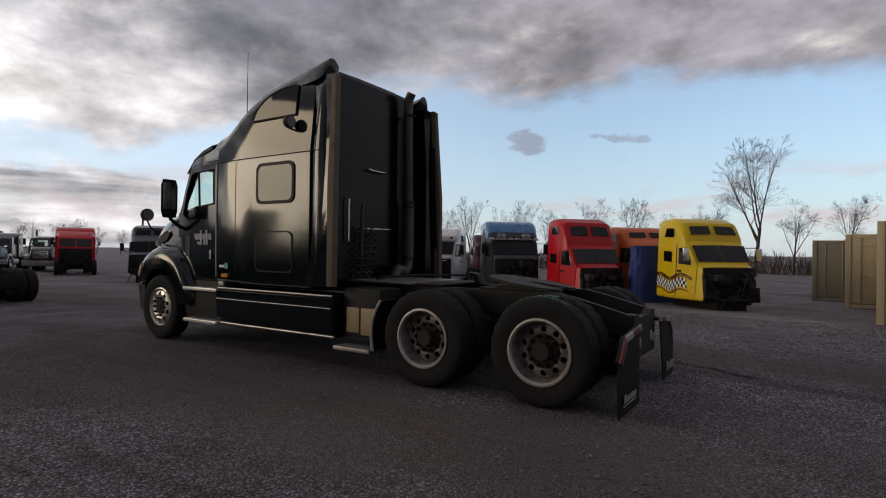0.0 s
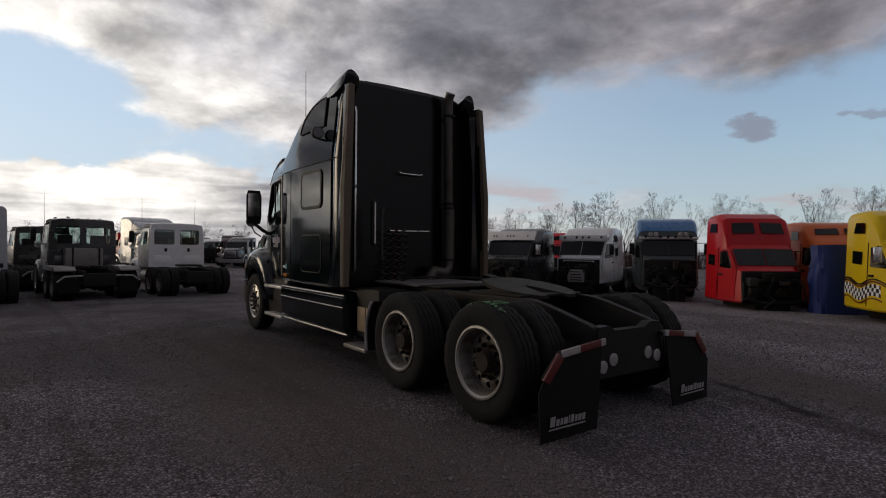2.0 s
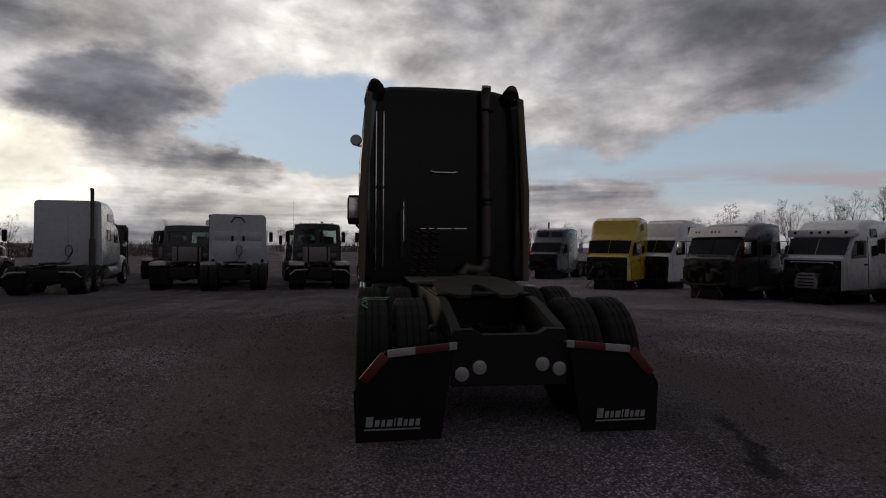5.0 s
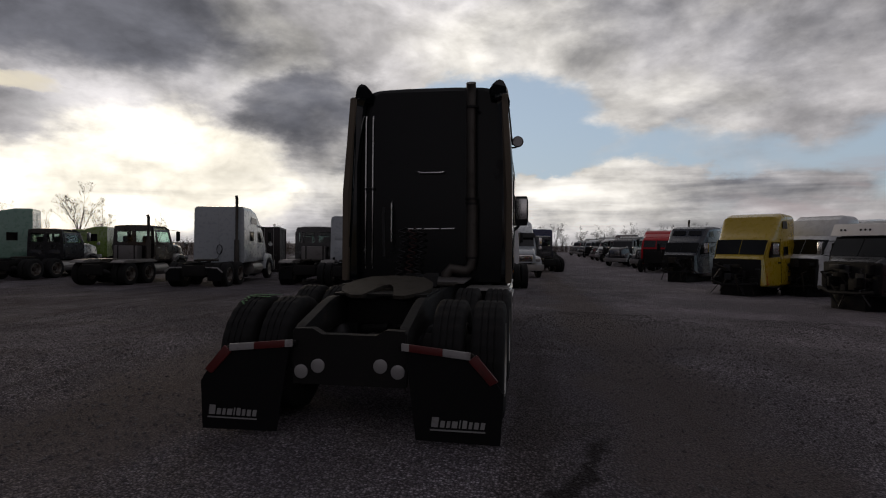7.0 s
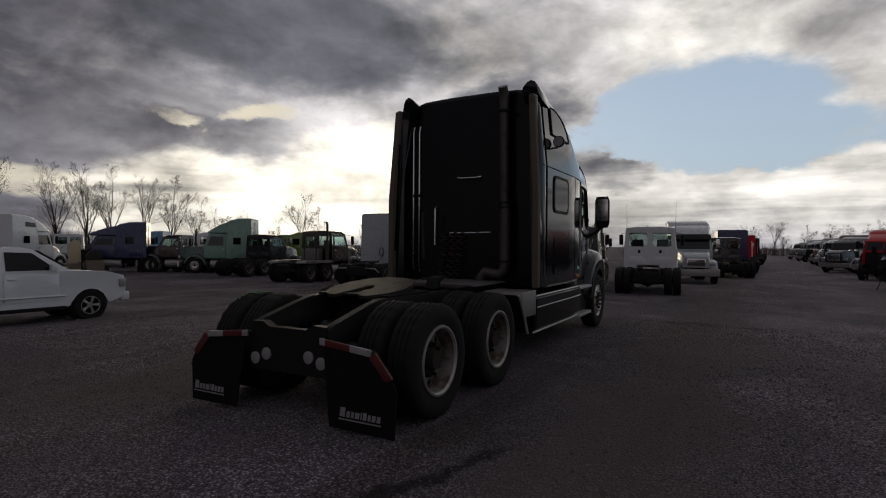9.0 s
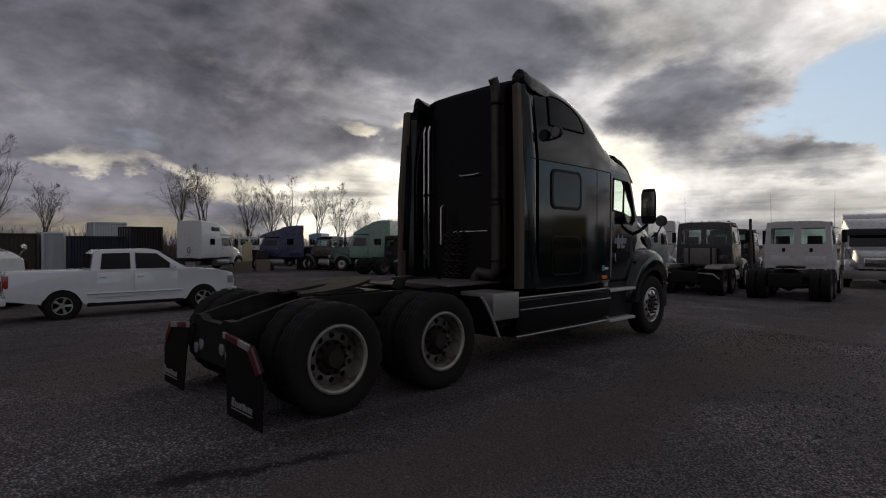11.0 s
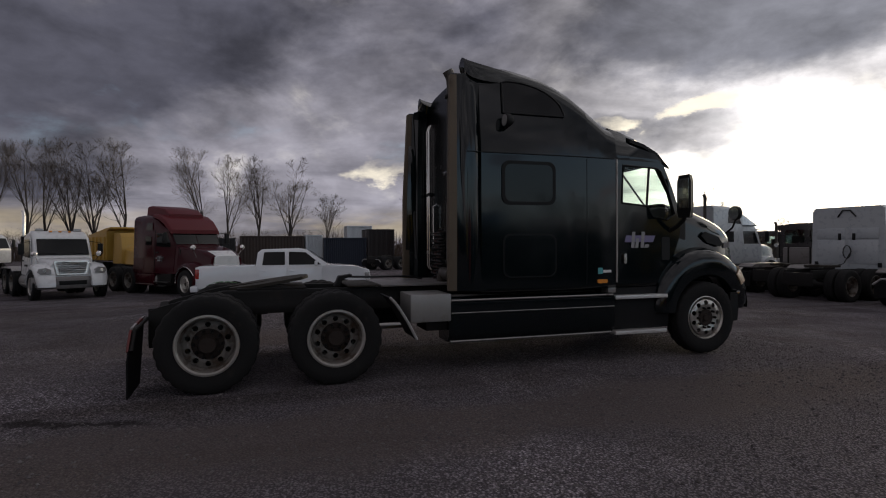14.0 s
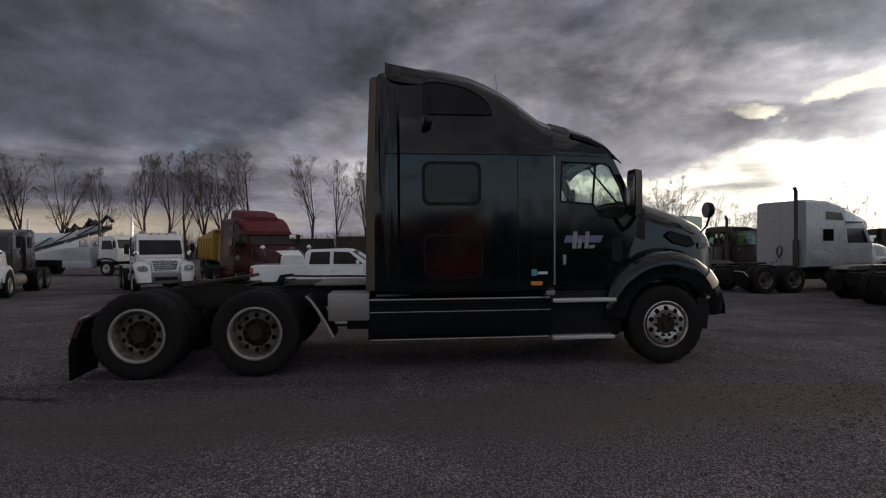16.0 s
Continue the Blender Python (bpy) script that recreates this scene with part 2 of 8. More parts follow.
DUST = (0.16, 0.14, 0.12)
M = {
    "hero": surface("dark_green_paint", (0.0025, 0.0055, 0.0065), 0.055, 0.0, 0.25, 2.0, 0.012, 0.0, (0.008, 0.008, 0.0075), 0.10, fine=2.5, spec=0.45, film=0.05),
    "hero_flat": surface("black_plastic", (0.006, 0.0065, 0.007), 0.6, 0, 0.3, 5, 0.1, dirt=(0.02, 0.018, 0.016), dirt_amount=0.1, spec=0.25),
    "rear_wall": surface("dusty_dark_panel", (0.0028, 0.0035, 0.004), 0.22, 0, 0.3, 3, 0.04, 0.0, (0.009, 0.008, 0.008), 0.1, spec=0.2),
    "rubber": surface("tyre_rubber", (0.011, 0.011, 0.011), 0.85, 0, 0.3, 8, 0.35, dirt=(0.045, 0.039, 0.034), dirt_amount=0.12, spec=0.25),
    "flap": surface("flap_rubber", (0.004, 0.004, 0.0045), 0.75, 0, 0.2, 8, 0.15, dirt=(0.014, 0.013, 0.012), dirt_amount=0.06, spec=0.2),
    "rim": surface("dull_white_rim", (0.170, 0.158, 0.142), 0.55, 0.3, 0.35, 10, 0.15, dirt=(0.066, 0.044, 0.030), dirt_amount=0.46),
    "alu_rim": surface("polished_alu_rim", (0.50, 0.48, 0.44), 0.34, 0.8, 0.25, 10, 0.08, dirt=(0.13, 0.10, 0.075), dirt_amount=0.25),
    "rust": surface("rusty_hub", (0.024, 0.016, 0.012), 0.8, 0.2, 0.4, 14, 0.4, dirt=(0.016, 0.013, 0.012), dirt_amount=0.2),
    "iron": surface("dark_frame_steel", (0.009, 0.0085, 0.008), 0.65, 0.2, 0.35, 6, 0.25, dirt=(0.035, 0.029, 0.023), dirt_amount=0.14, spec=0.3),
    "grease": surface("greasy_steel", (0.030, 0.026, 0.020), 0.68, 0.1, 0.4, 9, 0.35, dirt=(0.018, 0.015, 0.012), dirt_amount=0.25, spec=0.25),
    "chrome": surface("worn_chrome", (0.68, 0.67, 0.65), 0.22, 1.0, 0.12, 8, 0.04, dirt=(0.25, 0.22, 0.18), dirt_amount=0.05),
    "alu": surface("brushed_aluminium", (0.30, 0.29, 0.275), 0.45, 0.6, 0.2, 7, 0.12, dirt=(0.20, 0.18, 0.15), dirt_amount=0.15),
    "stack": surface("heat_stained_pipe", (0.07, 0.062, 0.054), 0.5, 0.6, 0.3, 5, 0.15, dirt=(0.03, 0.023, 0.016), dirt_amount=0.2),
    "seal": surface("weathered_edge_strip", (0.10, 0.078, 0.054), 0.8, 0, 0.3, 6, 0.2, dirt=(0.035, 0.029, 0.023), dirt_amount=0.15),
    "red_reflector": surface("red_reflector", (0.10, 0.010, 0.009), 0.4, 0, 0.2, 12, 0.1, dirt=(0.04, 0.022, 0.018), dirt_amount=0.2),
    "white_reflector": surface("white_reflector", (0.30, 0.29, 0.285), 0.4, 0, 0.2, 12, 0.1, dirt=(0.12, 0.10, 0.09), dirt_amount=0.3),
    "lamp_clear": surface("clear_lamp_lens", (0.30, 0.295, 0.29), 0.25, 0.2, 0.1, 20, 0.1, 0.5),
    "lamp_red": surface("red_lamp_lens", (0.30, 0.02, 0.015), 0.2, 0, 0.1, 20, 0.1, 0.5),
    "amber": surface("amber_lens", (0.75, 0.28, 0.04), 0.2, 0, 0.1, 20, 0.05, 0.5),
    "headlamp": surface("clouded_headlamp", (0.62, 0.47, 0.32), 0.25, 0.1, 0.25, 12, 0.05, 0.6),
    "white_mark": surface("white_lettering", (0.72, 0.71, 0.70), 0.6, 0, 0.15, 20, 0.05),
    "flap_mark": surface("worn_white_lettering", (0.26, 0.255, 0.25), 0.7, 0, 0.4, 20, 0.05, dirt=(0.05, 0.047, 0.045), dirt_amount=0.2),
    "door_mark": surface("dull_white_lettering", (0.27, 0.265, 0.27), 0.6, 0, 0.25, 20, 0.05, dirt=(0.10, 0.09, 0.10), dirt_amount=0.15),
    "tread": surface("bare_step_aluminium", (0.62, 0.61, 0.59), 0.40, 0.5, 0.2, 10, 0.15, dirt=(0.20, 0.18, 0.16), dirt_amount=0.12),
    "tank_grey": surface("dull_grey_tank", (0.17, 0.16, 0.155), 0.5, 0.3, 0.3, 4, 0.1, dirt=(0.07, 0.06, 0.05), dirt_amount=0.2),
    "tan_cover": surface("tan_weathered_cover", (0.27, 0.205, 0.125), 0.55, 0.2, 0.3, 6, 0.15, dirt=(0.10, 0.075, 0.05), dirt_amount=0.2),
    "rim_lip": surface("bright_rim_lip", (0.34, 0.325, 0.30), 0.4, 0.5, 0.25, 10, 0.1, dirt=(0.14, 0.11, 0.085), dirt_amount=0.15),
    "trim": surface("dull_bright_trim", (0.25, 0.245, 0.235), 0.32, 1.0, 0.2, 8, 0.08, dirt=(0.05, 0.045, 0.04), dirt_amount=0.18),
    "lilac": surface("lilac_lettering", (0.17, 0.15, 0.27), 0.5, 0, 0.15, 20, 0.05),
    "chalk": surface("green_paint_chalk", (0.10, 0.22, 0.10), 0.8, 0, 0.4, 20, 0.1),
    "teal_mark": surface("teal_sticker", (0.10, 0.38, 0.40), 0.5, 0, 0.1, 20, 0.05),
    "glass": glass("window_glass"),
    "cab_glass": glass("grey_cab_glass", (0.42, 0.46, 0.45), 0.03),
    "dark_glass": surface("tinted_glass", (0.004, 0.005, 0.0055), 0.04, 0, 0.1, 3, 0.0, 0.0, spec=0.28),
    "grey_glass": surface("dusty_window_glass", (0.008, 0.009, 0.010), 0.12, 0, 0.3, 3, 0.0, 0.0, (0.05, 0.05, 0.048), 0.10),
    "cabin": surface("dark_cabin_trim", (0.02, 0.019, 0.018), 0.8, 0, 0.3, 6, 0.2),
    "seat": surface("grey_seat_cloth", (0.06, 0.058, 0.06), 0.9, 0, 0.2, 12, 0.3),
    "red_hose": surface("red_hose", (0.035, 0.010, 0.008), 0.5, 0, 0.2, 12, 0.1),
    "hose": surface("black_hose", (0.012, 0.012, 0.013), 0.5, 0, 0.2, 12, 0.1),
    "bark": surface("grey_bark", (0.050, 0.041, 0.034), 0.9, 0, 0.35, 4, 0.4, per_object=0.3),
    "twig": surface("bare_twigs", (0.085, 0.066, 0.050), 0.9, 0, 0.3, 2, 0.0, per_object=0.35),
    "brush": surface("dry_brush", (0.075, 0.050, 0.034), 0.95, 0, 0.5, 0.6, 0.0),
    "tan": surface("tan_container_paint", (0.44, 0.36, 0.22), 0.55, 0, 0.18, 1.2, 0.1, dirt=(0.18, 0.12, 0.07), dirt_amount=0.06),
    "olive": surface("grey_green_container_paint", (0.20, 0.19, 0.14), 0.6, 0, 0.2, 1.2, 0.1, dirt=(0.10, 0.07, 0.05), dirt_amount=0.08),
}


def paint(name, color, wear=0.06, rough=0.28, coat=0.5):
    """A vehicle's paint, made once for each colour."""
    if name not in M:
        dust = tuple(0.5 * a + 0.5 * min(0.3, 2.5 * b) for a, b in zip(DUST, color))
        M[name] = surface(name, color, rough, 0.0, 0.16, 2.0, 0.02, coat, dust, wear, fine=12.0)
    return M[name]


# ---- mesh building ----
def vec(*p):
    return Vector(p)


def mesh_of(bm, material, name, smooth=35.0):
    bmesh.ops.recalc_face_normals(bm, faces=bm.faces[:])
    me = bpy.data.meshes.new(name)
    for f in bm.faces:
        f.smooth = smooth > 0
    bm.to_mesh(me)
    bm.free()
    if smooth > 0:
        me.set_sharp_from_angle(angle=radians(smooth))
    me.materials.append(material)
    return me


def part(name, bm, material, parent, label="", m=None, smooth=35.0):
    """Links a bmesh (or a mesh already made) as one mesh object under a thing or under a part."""
    me = bm if isinstance(bm, bpy.types.Mesh) else mesh_of(bm, material, name, smooth)
    ob = new(name, me)
    ob.parent = parent
    if m is not None:
        ob.matrix_basis = m
    if label:
        tagged(ob, label)
    return ob


def thing(name, label, category, m=None, group="", kind=""):
    ob = new(name)
    ob.empty_display_size = 0.2
    if m is not None:
        ob.matrix_basis = m
    return tagged(ob, label, category, group, kind)


def box(bm, x0, x1, y0, y1, z0, z1, bevel=0.0, m=None):
    vs = [bm.verts.new((x, y, z)) for x in (x0, x1) for y in (y0, y1) for z in (z0, z1)]
    fs = [bm.faces.new([vs[i] for i in q]) for q in
          ((0, 1, 3, 2), (4, 6, 7, 5), (0, 4, 5, 1), (2, 3, 7, 6), (0, 2, 6, 4), (1, 5, 7, 3))]
    if bevel > 0:
        es = list({e for f in fs for e in f.edges})
        r = bmesh.ops.bevel(bm, geom=es, offset=bevel, segments=2, affect="EDGES", profile=0.6)
        vs = list({v for f in r["faces"] for v in f.verts} | {v for v in vs if v.is_valid})
    if m is not None:
        bmesh.ops.transform(bm, matrix=m, verts=[v for v in vs if v.is_valid])
    return bm


def cube(x0, x1, y0, y1, z0, z1, bevel=0.01):
    return box(bmesh.new(), x0, x1, y0, y1, z0, z1, bevel)


def tube(bm, pts, radii, n=10, caps=True):
    """A pipe through points, round in section."""
    pts = [Vector(p) for p in pts]
    if not isinstance(radii, (list, tuple)):
        radii = [radii] * len(pts)
    rings, side = [], None
    for i, p in enumerate(pts):
        d = (pts[min(i + 1, len(pts) - 1)] - pts[max(i - 1, 0)]).normalized()
        if side is None:
            side = d.orthogonal().normalized()
        side = (side - d * side.dot(d)).normalized()
        other = d.cross(side)
        rings.append([bm.verts.new(p + radii[i] * (math.cos(2 * math.pi * k / n) * side + math.sin(2 * math.pi * k / n) * other))
                      for k in range(n)])
    for a, b in zip(rings, rings[1:]):
        for k in range(n):
            bm.faces.new((a[k], a[(k + 1) % n], b[(k + 1) % n], b[k]))
    if caps:
        bm.faces.new(rings[0][::-1])
        bm.faces.new(rings[-1])
    return bm


def pipe(pts, radii, n=10):
    return tube(bmesh.new(), pts, radii, n)


def loft(bm, rings, caps=True):
    rows = [[bm.verts.new(p) for p in ring] for ring in rings]
    n = len(rows[0])
    for a, b in zip(rows, rows[1:]):
        for k in range(n):
            bm.faces.new((a[k], a[(k + 1) % n], b[(k + 1) % n], b[k]))
    if caps:
        bm.faces.new(rows[0][::-1])
        bm.faces.new(rows[-1])
    return bm


def lathe(profile, n=40, wave=None):
    """Turns a closed profile of (radius, x) round the x axis. wave(k, r, x): a change of radius by step."""
    bm = bmesh.new()
    rows = []
    for k in range(n):
        a = 2 * math.pi * k / n
        row = []
        for r, x in profile:
            rr = r + (wave(k, r, x) if wave else 0)
            row.append(bm.verts.new((x, rr * math.cos(a), rr * math.sin(a))))
        rows.append(row)
    m = len(profile)
    for k in range(n):
        a, b = rows[k], rows[(k + 1) % n]
        for i in range(m):
            bm.faces.new((a[i], b[i], b[(i + 1) % m], a[(i + 1) % m]))
    return bm


def prism(bm, poly, axis, a, b, bevel=0.0, squeeze=None):
    """A polygon pushed from a to b along an axis. For 'x' the polygon is (y, z), for 'y' (x, z), for 'z' (x, y).
    squeeze(p): a last change of every corner."""
    def at(p, s):
        return {"x": (s, p[0], p[1]), "y": (p[0], s, p[1]), "z": (p[0], p[1], s)}[axis]
    lo, hi = [bm.verts.new(at(p, a)) for p in poly], [bm.verts.new(at(p, b)) for p in poly]
    fs = [bm.faces.new(lo[::-1]), bm.faces.new(hi)]
    n = len(poly)
    fs += [bm.faces.new((lo[i], lo[(i + 1) % n], hi[(i + 1) % n], hi[i])) for i in range(n)]
    if squeeze:
        for v in lo + hi:
            v.co = squeeze(v.co)
    if bevel > 0:
        es = list({e for f in fs for e in f.edges})
        bmesh.ops.bevel(bm, geom=es, offset=bevel, segments=2, affect="EDGES", profile=0.6)
    return bm


def sheet_with_holes(bm, outer, holes, thickness, place):
    """A plate with openings: loops of (u, v), thickness along w; place(u, v, w) sets it in space."""
    edges = []
    for loop in [outer, *holes]:
        vs = [bm.verts.new((u, v, 0)) for u, v in loop]
        edges += [bm.edges.new((vs[i], vs[(i + 1) % len(vs)])) for i in range(len(vs))]
    got = bmesh.ops.triangle_fill(bm, use_beauty=True, use_dissolve=False, edges=edges, normal=(0, 0, 1))
    faces = [g for g in got["geom"] if isinstance(g, bmesh.types.BMFace)]
    ext = bmesh.ops.extrude_face_region(bm, geom=faces)
    top = [g for g in ext["geom"] if isinstance(g, bmesh.types.BMVert)]
    for v in top:
        v.co.z = thickness
    for v in bm.verts:
        v.co = place(v.co.x, v.co.y, v.co.z)
    return bm


def rounded(u0, u1, v0, v1, r, n=5):
    """A rounded rectangle as a loop of (u, v)."""
    out = []
    for cu, cv, a0 in ((u1 - r, v1 - r, 0), (u0 + r, v1 - r, 90), (u0 + r, v0 + r, 180), (u1 - r, v0 + r, 270)):
        out += [(cu + r * math.cos(radians(a0 + 90 * i / n)), cv + r * math.sin(radians(a0 + 90 * i / n))) for i in range(n + 1)]
    return out


def section(y, zb, zt, w, r, wt=None, n=6, rb=0.05):
    """A cross-section of a body: flat bottom, sides that lean to half-width wt at the top, round upper corners."""
    wt = w if wt is None else wt
    pts = []
    for sx in (1, -1):
        side = []
        side.append((w - rb, zb))
        side.append((w, zb + rb))
        for i in range(n + 1):
            a = math.pi / 2 * i / n
            side.append((wt - r + r * math.cos(a), zt - r + r * math.sin(a)))
        pts += [(sx * x, y, z) for x, z in (side if sx == 1 else side[::-1])]
    return pts


# ---- wheels ----
def tyre_bm(R=0.515, width=0.28, seat=0.30, lugs=True, n=72):
    w = width / 2
    prof = [(seat, -w * 0.78), (seat + 0.03, -w * 0.86), (R - 0.10, -w), (R - 0.035, -w * 0.93), (R - 0.008, -w * 0.82),
            (R, -w * 0.66), (R, -w * 0.42), (R - 0.014, -w * 0.40), (R - 0.014, -w * 0.34), (R, -w * 0.32), (R, -w * 0.04),
            (R - 0.014, -w * 0.02), (R - 0.014, w * 0.04), (R, w * 0.06), (R, w * 0.34), (R - 0.014, w * 0.36),
            (R - 0.014, w * 0.42), (R, w * 0.44), (R, w * 0.66), (R - 0.008, w * 0.82), (R - 0.035, w * 0.93),
            (R - 0.10, w), (seat + 0.03, w * 0.86), (seat, w * 0.78)]

    def wave(k, r, x):
        return -0.012 if lugs and k % 3 == 0 and r > R - 0.012 else 0.0
    return lathe(prof, n, wave)


def rim_bm(face, lip=0.315, w=0.13, dish=-0.02, bore=0.075, holes=10, hole_r=0.030, hole_at=0.208, n=40):
    """A disc wheel that shows its outer face towards +x: a lip, a barrel and a pierced disc set at x = dish."""
    bm = lathe([(lip - 0.03, face - 0.02), (lip - 0.012, face), (lip, face - 0.004), (lip, face - 0.025), (lip - 0.022, face - 0.04),
                (lip - 0.035, face - 0.10), (lip - 0.05, dish - 0.02), (lip - 0.05, face - w * 1.9), (lip - 0.02, face - w * 2.0),
                (lip - 0.035, face - w * 2.0), (lip - 0.065, face - w * 1.9), (lip - 0.065, dish - 0.02), (lip - 0.05, face - 0.10)], n)
    disc = bmesh.new()
    outer = [((lip - 0.05) * math.cos(2 * math.pi * i / n), (lip - 0.05) * math.sin(2 * math.pi * i / n)) for i in range(n)]
    cuts = [[(bore * math.cos(2 * math.pi * i / 20), bore * math.sin(2 * math.pi * i / 20)) for i in range(20)]]
    for h in range(holes):
        a = 2 * math.pi * (h + 0.5) / holes
        cuts.append([(hole_at * math.cos(a) + hole_r * math.cos(2 * math.pi * i / 10),
                      hole_at * math.sin(a) + hole_r * math.sin(2 * math.pi * i / 10)) for i in range(10)])

    def place(u, v, t):
        r = math.hypot(u, v)
        bulge = 0.03 * max(0.0, 1 - abs(r - 0.20) / 0.08) if r > 0.1 else 0.0
        return Vector((dish + bulge + t, u, v))
    sheet_with_holes(disc, outer, cuts, 0.012, place)
    me = bpy.data.meshes.new("tmp")
    disc.to_mesh(me)
    disc.free()
    bm.from_mesh(me)
    bpy.data.meshes.remove(me)
    return bm


def hub_bm(x, r=0.10, depth=0.14):
    bm = bmesh.new()
    tube(bm, [(x - 0.12, 0, 0), (x + 0.036, 0, 0), (x + 0.040, 0, 0), (x + depth * 0.6, 0, 0), (x + depth, 0, 0)], [r + 0.065, r + 0.065, r + 0.005, r, r * 0.82], 24)
    return bm


def drum_bm(x0, x1, r=0.21):
    return pipe([(x0, 0, 0), (x1, 0, 0)], r, 24)


WHEEL = {
    "tyre": mesh_of(tyre_bm(), M["rubber"], "tyre", 50),
    "rim_outer": mesh_of(rim_bm(0.13, dish=-0.03), M["rim"], "wheel", 40),
    "rim_inner": mesh_of(rim_bm(0.13, dish=0.10, holes=0), M["rim"], "wheel", 40),
    "rim_front": mesh_of(rim_bm(0.12, dish=0.085, lip=0.31, holes=10, hole_r=0.034, hole_at=0.215), M["alu_rim"], "wheel", 40),
    "hub_outer": mesh_of(hub_bm(-0.03, 0.10, 0.12), M["rust"], "hub", 40),
    "hub_front": mesh_of(hub_bm(0.08, 0.055, 0.05), M["rust"], "hub", 40),
    "nut": mesh_of(pipe([(0, 0, 0), (0.04, 0, 0), (0.055, 0, 0)], [0.019, 0.019, 0.012], 6), M["iron"], "wheel_nut", 40),
    "lip": mesh_of(lathe([(0.284, 0.116), (0.300, 0.135), (0.318, 0.133), (0.322, 0.120), (0.316, 0.112), (0.298, 0.118)], 48), M["rim_lip"], "rim_lip", 50),
    "drum": mesh_of(drum_bm(-0.25, -0.06), M["iron"], "brake_drum", 40),
    "tyre_far": mesh_of(tyre_bm(lugs=False, n=28), M["rubber"], "tyre", 50),
    "rim_far": mesh_of(rim_bm(0.13, dish=-0.03, n=20, holes=8), M["rim"], "wheel", 40),
    "rim_far_alu": mesh_of(rim_bm(0.12, dish=0.08, n=20, holes=8), M["alu_rim"], "wheel", 40),
    "hub_far": mesh_of(pipe([(-0.1, 0, 0), (0.06, 0, 0), (0.08, 0, 0)], [0.12, 0.10, 0.07], 12), M["rust"], "hub", 40),
}


def wheel(parent, x, y, z, side, kind="outer", far=False, scale=1.0, tilt=0.0):
    """A wheel whose outer face looks to side (+1 or -1), its tyre's middle at x."""
    m = Matrix.Translation((x, y, z)) @ pose(0, 0, 0, tilt, 0, 0 if side > 0 else 180) @ Matrix.Scale(scale, 4)
    if far:
        rim = part("wheel", WHEEL["rim_far_alu" if kind == "front" else "rim_far"], None, parent, m=m)
        part("tyre", WHEEL["tyre_far"], None, rim)
        if kind != "inner":
            part("hub", WHEEL["hub_far"], None, rim)
        return rim
    rim = part("wheel", WHEEL["rim_" + kind], None, parent, m=m)
    part("tyre", WHEEL["tyre"], None, rim)
    if kind != "inner":
        part("hub", WHEEL["hub_" + kind], None, rim)
    part("brake_drum", WHEEL["drum"], None, rim)
    if kind == "outer":
        part("rim_lip", WHEEL["lip"], None, rim)
    if kind != "inner":
        x0 = {"outer": 0.0, "front": 0.10}[kind]
        for k in range(10):
            a = 2 * math.pi * k / 10
            part("wheel_nut", WHEEL["nut"], None, rim, m=Matrix.Translation((x0, 0.142 * math.cos(a), 0.142 * math.sin(a))))
    return rim


# ---- the dark green sleeper tractor ----
def curve(y, table):
    return float(np.interp(y, [a for a, _ in table], [b for _, b in table]))


ROOF = [(2.75, 3.72), (3.06, 3.745), (3.3, 3.785), (3.5, 3.78), (3.7, 3.745), (3.98, 3.68), (4.27, 3.555), (4.48, 3.43), (4.7, 3.26), (4.88, 3.13), (5.0, 3.10), (5.25, 3.05), (5.5, 2.97), (5.65, 2.90), (5.85, 2.76)]
HALF = [(2.75, 1.19), (4.3, 1.19), (4.8, 1.16), (5.5, 1.08), (6.2, 0.99)]


def hero_side(y, z):
    """The half-width of the cab and sleeper at a height."""
    w = curve(y, HALF)
    if z > 2.62:
        w -= 0.10 * (z - 2.62)
    if z < 1.2:
        w -= 0.04 * (1.2 - z)
    return w


def roof_side(y, z):
    """The half-width where the sleeper's sides round over into the roof."""
    top = curve(y, ROOF) - 0.30
    if z <= top:
        return hero_side(y, z)
    return hero_side(y, top) - 0.42 + 0.42 * math.cos(math.asin(min(1.0, (z - top) / 0.30)))


def on_side(s):
    return lambda u, v, t: Vector((s * (hero_side(u, v) + t), u, v))


def side_panel(name, loop, material, parent, s, off=0.0, thick=0.02, holes=(), label="", smooth=35):
    bm = bmesh.new()
    f = on_side(s)
    sheet_with_holes(bm, loop, list(holes), thick, lambda u, v, t: f(u, v, t + off))
    return part(name, bm, material, parent, label, smooth=smooth)


def hero_ring(y, zb):
    zt = curve(y, ROOF)
    pts, n = [], 7
    r = 0.30
    ws = [(hero_side(y, zb) - 0.03, zb), (hero_side(y, zb + 0.04), zb + 0.04)]
    for z in (1.4, 2.0, 2.60, 2.64):
        if zb + 0.1 < z < zt - r:
            ws.append((hero_side(y, z), z))
    top = max(zb + 0.05, zt - r)
    wt = hero_side(y, top)
    for i in range(n + 1):
        a = math.pi / 2 * i / n
        ws.append((wt - 0.42 + 0.42 * math.cos(a), top + (zt - top) * math.sin(a)))
    ws.append((wt * 0.3, zt + 0.012))
    return [(x, y, z) for x, z in ws] + [(-x, y, z) for x, z in ws[::-1]]


